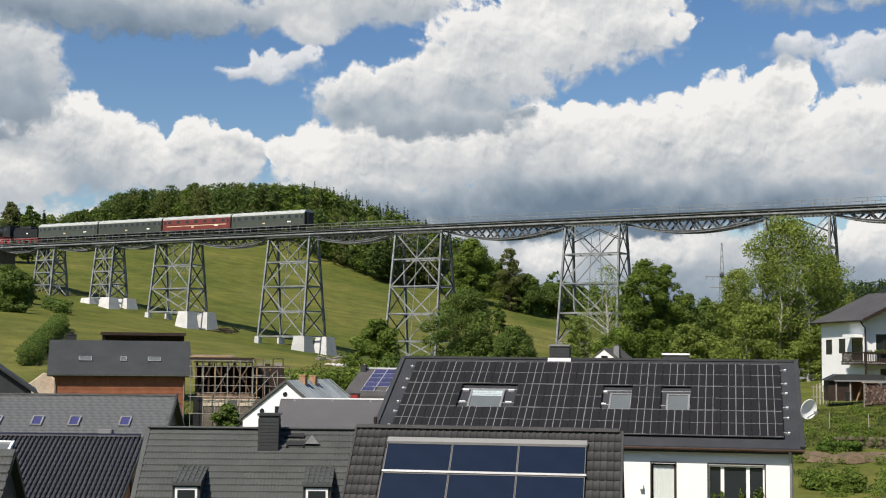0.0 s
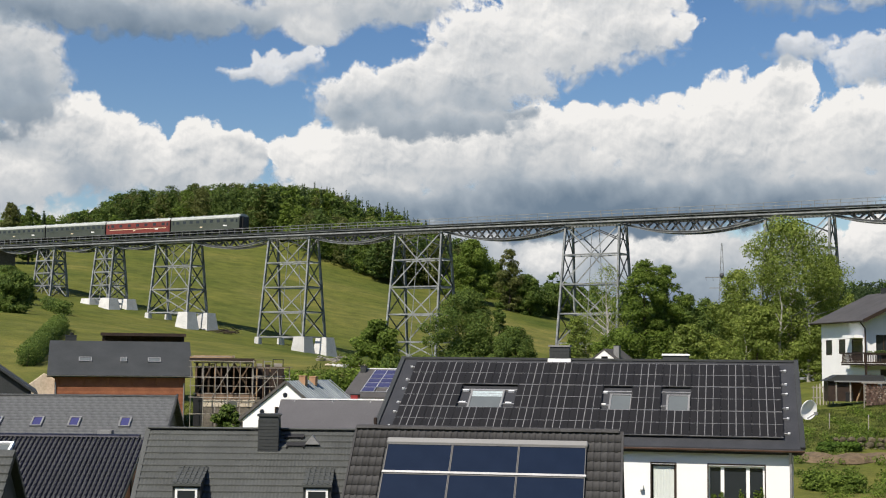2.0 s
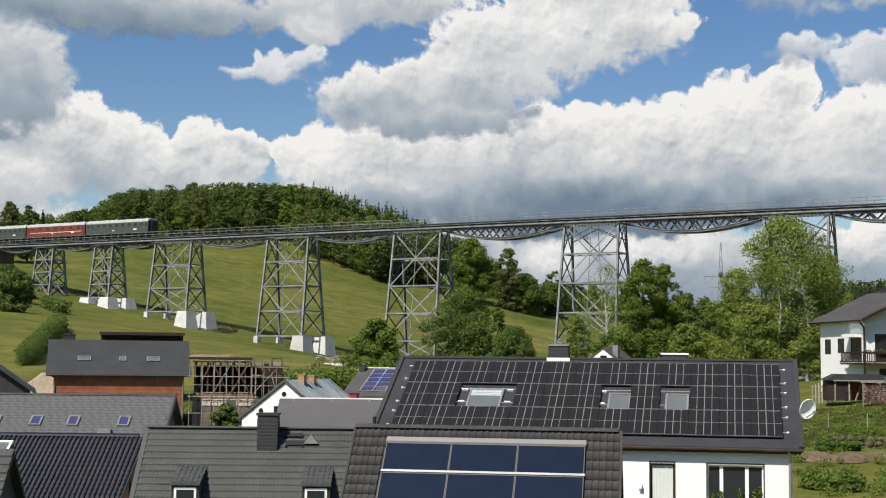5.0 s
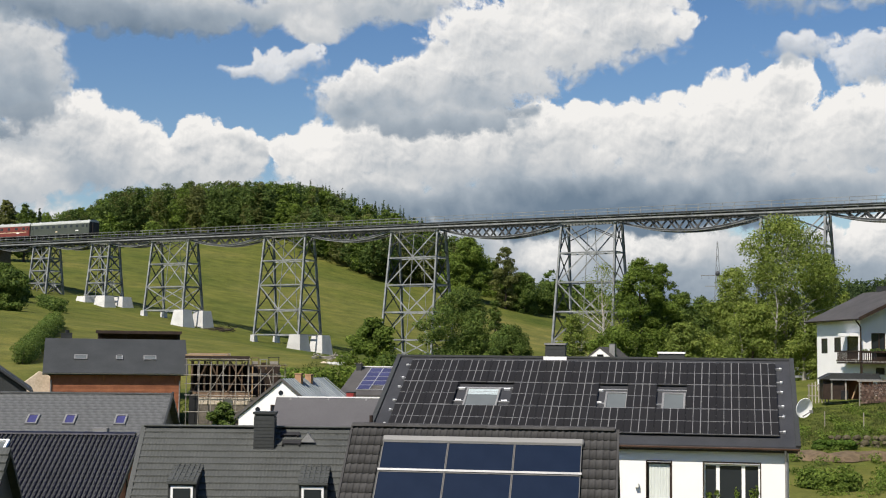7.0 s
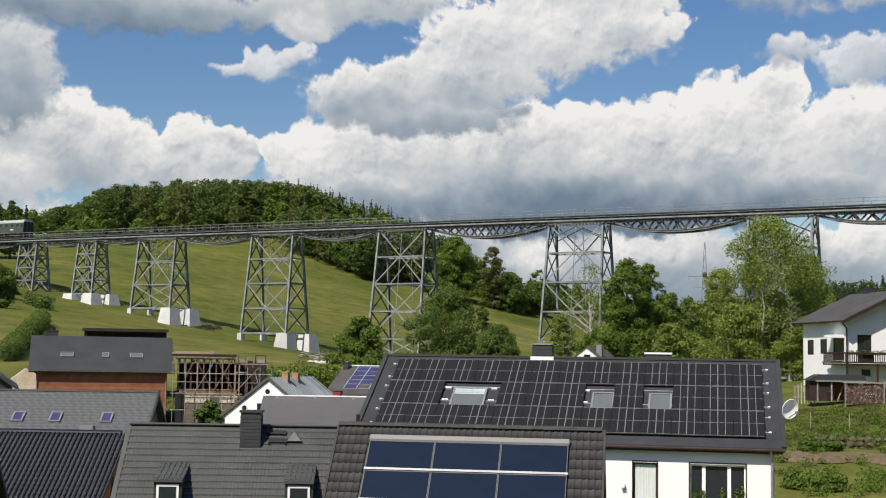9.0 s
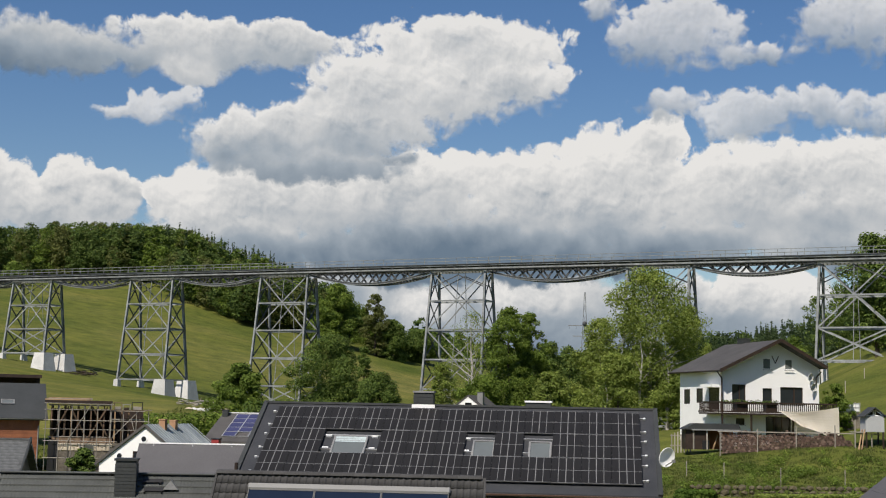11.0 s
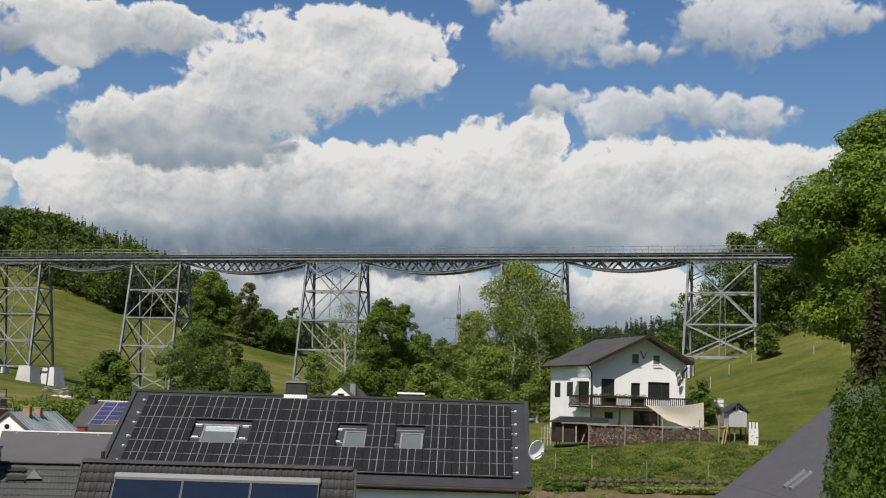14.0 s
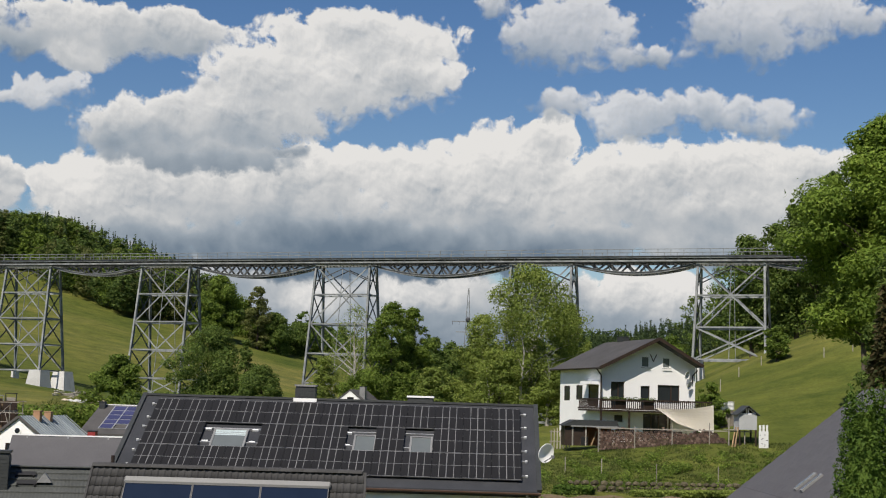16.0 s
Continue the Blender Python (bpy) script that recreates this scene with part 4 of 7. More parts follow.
def coach(paint, label, windows, band=False, seed=0):
    """A four-axled passenger coach, 18.4 m long, standing on its rails at height zero."""
    rng = random.Random(seed)
    root = thing("railway_coach", Matrix.Identity(4), label, "railway coach", "coaches of the train")
    L, w = 18.35, 2.85
    body = part("body", coach_body(L, w, 1.05, 3.25), paint, root)
    bm = bmesh.new()
    arc = [(math.cos(a) * w / 2, 3.25 + 0.78 * math.sin(a) ** 0.8) for a in [math.pi * k / 12 for k in range(13)]]
    prism(bm, arc, -L / 2 - 0.04, L / 2 + 0.04)
    bm.transform(pose(0, 0, 0, 0, 0, -90))
    part("roof", bm, M_ROOF_SILVER, root, "silver grey arched roof")
    for k in range(6):
        part("vent", boxed(-7.5 + 3 * k - 0.2, -7.5 + 3 * k + 0.2, -0.15, 0.15, 3.98, 4.15), M_ROOF_SILVER, root)
    xs = [-7.3 + 14.6 * k / (windows - 1) for k in range(windows)]
    for side in (-1, 1):
        y = side * (w / 2 + 0.005)
        for x in xs:
            part("window", boxed(x - 0.42, x + 0.42, y - 0.02, y + 0.02, 2.45, 3.0), M_GLASS, root)
        for x in (-8.5, 8.5):
            d = part("door", boxed(x - 0.36, x + 0.36, y - 0.025, y + 0.025, 1.15, 3.1), paint, root)
            part("pane", boxed(x - 0.22, x + 0.22, y - 0.032, y + 0.032, 2.3, 2.95), M_GLASS, d)
        if band:
            part("stripe", boxed(-8.1, 8.1, y - 0.015, y + 0.015, 1.86, 1.98), M_CREAM, root, "cream stripe")
        part("sill_rail", boxed(-L / 2, L / 2, y - 0.02, y + 0.02, 2.12, 2.18), paint, root)
        part("underframe", boxed(-L / 2 + 0.1, L / 2 - 0.1, y * 0.93 - 0.06, y * 0.93 + 0.06, 0.88, 1.05), M_BLACK, root)
        part("destination_plate", boxed(5.0, 5.9, y - 0.02, y + 0.025, 1.62, 1.86), M_WHITE, root, "white plate")
        part("number_plate", boxed(-1.2, -0.6, y - 0.02, y + 0.025, 1.5, 1.75), M_CREAM, root, "pale plate")
    for x in (-6.2, 6.2):
        part("bogie", boxed(x - 1.7, x + 1.7, -1.1, 1.1, 0.42, 0.75), M_BLACK, root)
        wheelset(root, x - 1.25, 0.5, M_BLACK)
        wheelset(root, x + 1.25, 0.5, M_BLACK)
    part("equipment_box", boxed(-2.4, 0.2, -1.1, 1.1, 0.35, 1.0), M_BLACK, root)
    part("equipment_box", boxed(1.2, 2.6, -1.1, 1.1, 0.4, 1.0), M_BLACK, root)
    for x in (-1, 1):
        part("gangway", boxed(x * (L / 2 + 0.16) - 0.18, x * (L / 2 + 0.16) + 0.18, -0.6, 0.6, 1.1, 3.3), M_BLACK, root)
        part("end_wall", boxed(x * L / 2 - 0.03 + 0.03 * x, x * L / 2 + 0.03 + 0.03 * x, -w / 2 + 0.02, w / 2 - 0.02, 1.06, 3.5), M_BLACK, root)
        for y in (-0.87, 0.87):
            bm = bmesh.new()
            bmesh.ops.create_cone(bm, cap_ends=True, segments=12, radius1=0.08, radius2=0.22, depth=0.5, matrix=pose(x * (L / 2 + 0.2), y, 1.05, 0, 90 * x))
            part("buffer", bm, M_BLACK, root)
    return root


def tender():
    root = thing("tender", Matrix.Identity(4), "black steam locomotive tender with red wheels, loaded with coal", "tender")
    part("tank", boxed(-3.9, 3.9, -1.4, 1.4, 1.15, 2.9, bevel=0.05), M_BLACK, root)
    part("bunker", boxed(-3.6, 1.6, -1.25, 1.25, 2.9, 3.45, bevel=0.08), M_BLACK, root)
    bm = bmesh.new()
    bmesh.ops.create_icosphere(bm, subdivisions=3, radius=1, matrix=pose(-1, 0, 3.4) @ Matrix.Diagonal((2.3, 1.1, 0.4, 1)))
    for v in bm.verts:
        v.co += 0.12 * noise.noise_vector(v.co * 3)
    part("coal", bm, M_COAL, root, "heap of black coal")
    part("frame", boxed(-3.9, 3.9, -1.2, 1.2, 0.75, 1.15), M_RED_FRAME, root, "red frame")
    for x in (-2.8, -1.0, 1.0, 2.8):
        wheelset(root, x, 0.5, M_RED_FRAME)
    part("number_plate", boxed(0.3, 0.9, -1.43, -1.40, 1.9, 2.15), M_WHITE, root, "white plate")
    return root


def locomotive():
    root = thing("steam_locomotive", Matrix.Identity(4), "black steam locomotive with red wheels and frame", "locomotive")
    bm = bmesh.new()
    bmesh.ops.create_cone(bm, cap_ends=True, segments=28, radius1=0.9, radius2=0.9, depth=8.2, matrix=pose(-1.9, 0, 2.75, 0, 90))
    part("boiler", bm, M_BLACK, root)
    part("cab", boxed(2.4, 4.9, -1.45, 1.45, 1.5, 3.9, bevel=0.06), M_BLACK, root)
    for y in (-1.455, 1.455):
        part("cab_window", boxed(3.0, 4.0, y - 0.02, y + 0.02, 2.8, 3.5), M_GLASS, root)
    part("cab_roof", boxed(2.2, 5.2, -1.5, 1.5, 3.9, 4.05, bevel=0.06), M_BLACK, root)
    for x, r, h in ((-5.2, 0.32, 0.75), (-3.0, 0.42, 0.55), (-0.6, 0.42, 0.55)):
        bm = bmesh.new()
        bmesh.ops.create_cone(bm, cap_ends=True, segments=18, radius1=r, radius2=r * 0.92, depth=h, matrix=pose(x, 0, 3.6 + h / 2 - 0.1))
        part("chimney" if x < -5 else "dome", bm, M_BLACK, root)
    part("running_board", boxed(-6.2, 2.5, -1.45, 1.45, 1.75, 1.83), M_BLACK, root)
    part("frame", boxed(-6.2, 4.6, -0.95, 0.95, 0.8, 1.75), M_RED_FRAME, root, "red frame")
    for x in (-5.3, 3.9):
        wheelset(root, x, 0.45, M_RED_FRAME)
    for x in (-3.6, -1.9, -0.2, 1.5):
        wheelset(root, x, 0.7, M_RED_FRAME)
    for y in (-1.15, 1.15):
        bm = bmesh.new()
        bmesh.ops.create_cone(bm, cap_ends=True, segments=16, radius1=0.38, radius2=0.38, depth=1.2, matrix=pose(-5.2, y, 1.15, 0, 90))
        part("cylinder", bm, M_BLACK, root)
        part("coupling_rod", boxed(-3.8, 1.7, y - 0.05, y + 0.05, 0.66, 0.8), M_STEEL, root)
    return root


TRAIN = [
    (coach(M_COACH_GREEN, "dark green railway coach with a silver roof", 9, seed=1), -9.4),
    (coach(M_COACH_RED, "red dining coach with a cream stripe and silver roof", 7, True, 2), -28.15),
    (coach(M_COACH_GREEN, "dark green railway coach with a silver roof", 10, seed=3), -46.9),
    (coach(M_COACH_GREEN, "dark green railway coach with a silver roof", 10, seed=4), -65.65),
    (tender(), -79.2),
    (locomotive(), -89.2),
]
TRAIN_END, TRAIN_SPEED = 75.9, 8.2


# ---- more materials ----
def module_material():
    n = Nodes("solar_glass")
    big = n.noise(0.7, 3)
    return n.done(n.mix(big, (0.013, 0.0125, 0.0122), (0.025, 0.0242, 0.0235)), 0.42, 0, 0.18)


def collector_material():
    n = Nodes("collector_glass")
    big = n.noise(1.2, 4, 0.6)
    fine = n.noise(9.0, 4, 0.7, stretch=(3.0, 0.6, 0.6))
    col = n.mix(big, (0.006, 0.012, 0.027), (0.013, 0.022, 0.044))
    n.bump(fine, 0.15, 0.004)
    return n.done(col, 0.2, 0, 0.25)


M_MODULE = module_material()
M_COLLECTOR = collector_material()
M_BLUE_PV = surface("blue_solar_cells", (0.040, 0.042, 0.098), (0.068, 0.070, 0.145), 1.2, 0.25, 0, 0.05, 10)
M_MODULE_FRAME = surface("module_frame_grey", (0.17, 0.17, 0.17), (0.23, 0.23, 0.227), 2, 0.5, 0.2, 0.1, 30, 0)
M_ALU = surface("aluminium", (0.36, 0.36, 0.36), (0.48, 0.48, 0.48), 2, 0.45, 0.4, 0.1, 30, 0)
M_BAR = surface("dull_grey_bar", (0.085, 0.085, 0.085), (0.135, 0.135, 0.133), 2, 0.55, 0.2, 0.2, 20, 0)
M_LEAD = surface("grey_flashing", (0.20, 0.20, 0.20), (0.28, 0.28, 0.275), 2, 0.55, 0.2, 0.2, 20, 0)
M_TILE_DARK = surface("dark_grey_clay_tile", (0.046, 0.045, 0.045), (0.068, 0.067, 0.067), 1.5, 0.75, 0, 0.2, 30, 0.14, 0.2)
M_TILE_BLACK = surface("glazed_black_tile", (0.0085, 0.0095, 0.020), (0.015, 0.0165, 0.032), 1.5, 0.42, 0, 0.1, 30, 0.3, 0.28)
M_METAL_TILE = surface("grey_green_metal_tile", (0.056, 0.060, 0.057), (0.076, 0.081, 0.077), 0.8, 0.62, 0, 0.08, 30, 0)
M_GREY_ROOF = surface("smooth_grey_roof", (0.0756, 0.0729, 0.0756), (0.099, 0.0954, 0.099), 0.4, 0.7, 0, 0.15, 25, 0.06)
M_BLUE_ROOF = surface("weathered_blue_grey_sheet_roof", (0.18, 0.216, 0.234), (0.342, 0.378, 0.387), 0.9, 0.5, 0.1, 0.1, 12, 0.1, stretch=(1, 0.25, 1))
M_BROWN_ROOF = surface("brown_grey_roof", (0.0594, 0.0558, 0.0531), (0.0954, 0.09, 0.0855), 0.7, 0.7, 0, 0.25, 12, 0.1)
M_DARK_ROOF = surface("dark_shingle_roof", (0.031, 0.034, 0.034), (0.047, 0.0505, 0.051), 0.6, 0.6, 0, 0.25, 12, 0.1)
M_BROWN_DARK = surface("dark_brown_wood", (0.022, 0.013, 0.009), (0.045, 0.028, 0.019), 2, 0.6, 0, 0.2, 20, 0.15)
M_WOOD = surface("raw_timber", (0.24, 0.15, 0.08), (0.38, 0.26, 0.15), 2, 0.75, 0, 0.2, 20, 0.3)
M_WOOD_OLD = surface("dark_aged_timber", (0.085, 0.055, 0.035), (0.19, 0.125, 0.08), 2, 0.8, 0, 0.3, 20, 0.4)
M_WOOD_GREY = surface("weathered_timber", (0.22, 0.20, 0.17), (0.36, 0.33, 0.29), 2, 0.85, 0, 0.3, 20, 0.25)
M_LOG = surface("split_firewood", (0.075, 0.046, 0.036), (0.165, 0.105, 0.082), 6, 0.85, 0, 0.4, 30, 0.45)
M_SAND = surface("cream_rubble_plaster", (0.468, 0.396, 0.297), (0.594, 0.513, 0.405), 1.2, 0.95, 0, 0.5, 6, 0)
M_BRICK = surface("orange_brick", (0.36, 0.20, 0.11), (0.48, 0.30, 0.18), 3, 0.85, 0, 0.3, 20, 0)
M_SAIL = surface("cream_sail_cloth", (0.9, 0.84, 0.74), (0.93, 0.87, 0.78), 0.8, 0.85, 0, 0.05, 60, 0)
M_DISH_GREY = surface("pale_grey_dish", (0.50, 0.50, 0.49), (0.58, 0.58, 0.57), 1, 0.6, 0, 0.05, 20, 0)
M_GREY_WOOD = surface("pale_grey_paint", (0.34, 0.35, 0.36), (0.42, 0.43, 0.44), 1, 0.7, 0, 0.1, 30, 0)
M_BLIND = surface("pale_blue_blind", (0.36, 0.43, 0.44), (0.44, 0.51, 0.52), 1, 0.7, 0, 0.05, 20, 0)
M_COVER = surface("smooth_grey_cover", (0.198, 0.198, 0.1935), (0.225, 0.225, 0.2205), 0.8, 0.5, 0.1, 0.02, 400, 0)
M_CURTAIN = surface("pale_curtain", (0.56, 0.60, 0.57), (0.66, 0.70, 0.67), 1, 0.9, 0, 0.05, 300, 0)
M_STONE = surface("grey_garden_stone", (0.10, 0.088, 0.07), (0.22, 0.19, 0.155), 2, 0.9, 0, 0.5, 8, 0.3)
M_EARTH_STONE = surface("mossy_earth_stone", (0.055, 0.050, 0.030), (0.13, 0.11, 0.065), 2, 0.95, 0, 0.5, 8, 0.3)
M_COPPER = surface("brown_gutter_paint", (0.10, 0.055, 0.040), (0.14, 0.08, 0.06), 2, 0.45, 0.2, 0.1, 20, 0)
M_IBC = surface("white_plastic", (0.66, 0.67, 0.67), (0.76, 0.77, 0.77), 1, 0.4, 0, 0.05, 20, 0)
M_ROOF_GLASS = dark_glass("roof_window_glass", (0.09, 0.10, 0.10), 0.15)
M_BLUE_GLASS = dark_glass("violet_roof_glass", (0.040, 0.040, 0.105), 0.08)


# ---- parts of houses ----
def slope_pose(length_x, pitch, down, rz, y=-1):
    """A frame on a roof's front slope in its house's space: x along the ridge, y up the slope, z out of it."""
    a = radians(pitch)
    return Matrix.Translation((length_x, y * down * math.cos(a), rz - down * math.sin(a))) @ pose(0, 0, 0, pitch if y < 0 else -pitch)


def window(root, m, w, h, frame_mat=None, glass=None, sill=True, mullions=(), depth=0.10, curtain=False, inset=0.15, t=0.07):
    """A window: a frame that stands in the wall, its panes and its sill. m: its lower middle; its outside is -y."""
    frame_mat, glass = frame_mat or M_WHITE, glass or M_GLASS
    OPENINGS.setdefault(root, []).append((m.copy(), w, h, 0.28))
    m = m @ pose(0, inset, 0)
    xs = [-w / 2, -w / 2 + t]
    for x in mullions:
        xs += [x - 0.06, x + 0.06]
    xs += [w / 2 - t, w / 2]
    bm = lattice(xs, [0, t, h - t, h], lambda i, j: i % 2 == 0 or j != 1, -0.03, depth)
    win = part("window", bm, frame_mat, root)
    win.matrix_basis = m
    edges = [-w / 2 + t] + list(mullions) + [w / 2 - t]
    for a, b in zip(edges, edges[1:]):
        part("pane", boxed(a + 0.002, b - 0.002, 0.012, 0.03, t, h - t), glass, win)
    if curtain:
        bm = bmesh.new()
        n = 48
        rows = []
        for k in range(n + 1):
            x = -w / 2 + t + (w - 2 * t) * k / n
            y = 0.003 - 0.012 * abs(math.sin(k * 0.9 + 0.4 * math.sin(k * 0.37)))
            rows.append([bm.verts.new((x, y, z)) for z in (t, h - t)])
        for a, b in zip(rows, rows[1:]):
            bm.faces.new((a[0], b[0], b[1], a[1]))
        part("curtain", bm, M_CURTAIN, win, "pale pleated curtain")
    if sill:
        part("sill", boxed(-w / 2 - 0.05, w / 2 + 0.05, -0.22, -0.155, -0.05, -0.003), M_LEAD, win)
    return win


def roof_window(root, m, w, h, glass, frame_mat=None, blind=False, slots=False):
    t = 0.07
    bm = lattice([-w / 2, -w / 2 + t, w / 2 - t, w / 2], [0, t, h - t, h], lambda i, j: i != 1 or j != 1, -0.10, 0.02)
    bm.transform(Matrix(((1, 0, 0, 0), (0, 0, 1, 0), (0, -1, 0, 0), (0, 0, 0, 1))))
    bmesh.ops.recalc_face_normals(bm, faces=bm.faces)
    win = part("roof_window", bm, frame_mat or M_LEAD, root)
    win.matrix_basis = m
    part("pane", boxed(-w / 2 + t, w / 2 - t, t, h - t, 0.05, 0.07), glass, win)
    if blind:
        part("blind", boxed(-w / 2 + t, w / 2 - t, h * 0.66, h - t, 0.072, 0.078), M_BLIND, win)
        for k in range(2):
            part("blind_slat", boxed(-w / 2 + t, w / 2 - t, h * (0.72 + 0.09 * k), h * (0.735 + 0.09 * k), 0.079, 0.083), M_LEAD, win)
    return win


def chimney(root, x, y, z0, z1, w, d, material, cap=None, name="chimney"):
    c = part(name, boxed(x - w / 2, x + w / 2, y - d / 2, y + d / 2, z0, z1, bevel=0.01), material, root)
    part("cap", boxed(x - w / 2 - 0.04, x + w / 2 + 0.04, y - d / 2 - 0.04, y + d / 2 + 0.04, z1 + 0.002, z1 + 0.07), cap or M_DARK_ROOF, c)
    rows = int((z1 - z0) / 0.10)
    for k in range(rows):
        z = z0 + 0.10 * k
        part("cladding", boxed(x - w / 2 - 0.012, x + w / 2 + 0.012, y - d / 2 - 0.012, y + d / 2 + 0.012, z, z + 0.088), material, c)
    return c


def gutter(root, length, y, z, material, x0=0.0):
    bm = bmesh.new()
    arc = [(0.07 * math.cos(a), 0.07 * math.sin(a)) for a in [math.pi + math.pi * k / 6 for k in range(7)]]
    arc += [(0.058 * math.cos(a), 0.058 * math.sin(a)) for a in [math.pi * 2 - math.pi * k / 6 for k in range(7)]]
    prism(bm, arc, x0, x0 + length)
    bm.transform(Matrix(((0, 1, 0, 0), (1, 0, 0, y), (0, 0, 1, z), (0, 0, 0, 1))))
    bmesh.ops.recalc_face_normals(bm, faces=bm.faces)
    return part("gutter", bm, material, root)


def pipe(root, pts, r, material, name="downpipe"):
    return part(name, tube(bmesh.new(), pts, [r] * len(pts), 8), material, root)


def pantile_mesh(w, l, material, rise=0.03, lip=0.030):
    """One roof tile: an S-shaped sheet with thickness, y up the slope."""
    bm = bmesh.new()
    prof = [(0, 0.0), (0.18, -0.4), (0.4, -0.5), (0.6, 0.3), (0.8, 1.0), (1.0, 0.5), (1.06, 0.1)]
    low = [bm.verts.new((a * w, -0.03, b * rise + lip)) for a, b in prof]
    high = [bm.verts.new((a * w, l, b * rise + 0.006)) for a, b in prof]
    under = [bm.verts.new((a * w, -0.02, b * rise + 0.008)) for a, b in prof]
    for k in range(len(prof) - 1):
        bm.faces.new((low[k], low[k + 1], high[k + 1], high[k]))
        bm.faces.new((under[k], under[k + 1], low[k + 1], low[k]))
    me = mesh_of("tile", bm, material)
    me.polygons.foreach_set("use_smooth", [i % 2 == 0 for i in range(len(me.polygons))])
    return me


def lay_tiles(root, m, cols, rows, w, l, material, keep, limit=290, name="tile"):
    """Tiles over a slope; the first, up to the limit, are pieces of their own and the rest one mass. m: the slope's top left."""
    me = pantile_mesh(w, l * 1.08, material, *((0.055, 0.020) if material is M_TILE_BLACK else (0.020, 0.030)))
    vs = np.array([v.co[:] for v in me.vertices])
    polys = np.array([p.vertices[:] for p in me.polygons])
    rest, n = [], 0
    rng = random.Random(cols * 31 + rows)
    for r in range(rows):
        for c in range(cols):
            if not keep(c, r):
                continue
            o = m @ Matrix.Translation((c * w + rng.uniform(-0.004, 0.004), -(r + 1) * l, 0)) @ pose(0, 0, 0, rng.uniform(-0.5, 0.5), 0, rng.uniform(-0.4, 0.4))
            if n < limit:
                t = part(name, me, None, root)
                t.matrix_basis = o
                n += 1
            else:
                rest.append(np.array([(o @ Vector(v))[:] for v in vs]))
    if rest:
        f = np.concatenate([polys + k * len(vs) for k in range(len(rest))])
        part("tiles", quick_mesh("tiles", np.concatenate(rest), f, material), None, root, kind="stuff")


def ridge_caps(root, length, rz, step_x, material):
    bm0 = bmesh.new()
    arc = [(0.13 * math.cos(a), 0.10 * math.sin(a)) for a in [math.pi * k / 6 for k in range(7)]]
    prism(bm0, arc, 0, step_x * 1.06)
    bm0.transform(Matrix(((0, 1, 0, 0), (1, 0, 0, 0), (0, 0, 1, 0), (0, 0, 0, 1))))
    bmesh.ops.recalc_face_normals(bm0, faces=bm0.faces)
    me = mesh_of("ridge_cap", bm0, material)
    for k in range(int(length / step_x)):
        o = part("ridge_cap", me, None, root)
        o.location = (k * step_x, 0, rz - 0.01 + 0.004 * (k % 2))


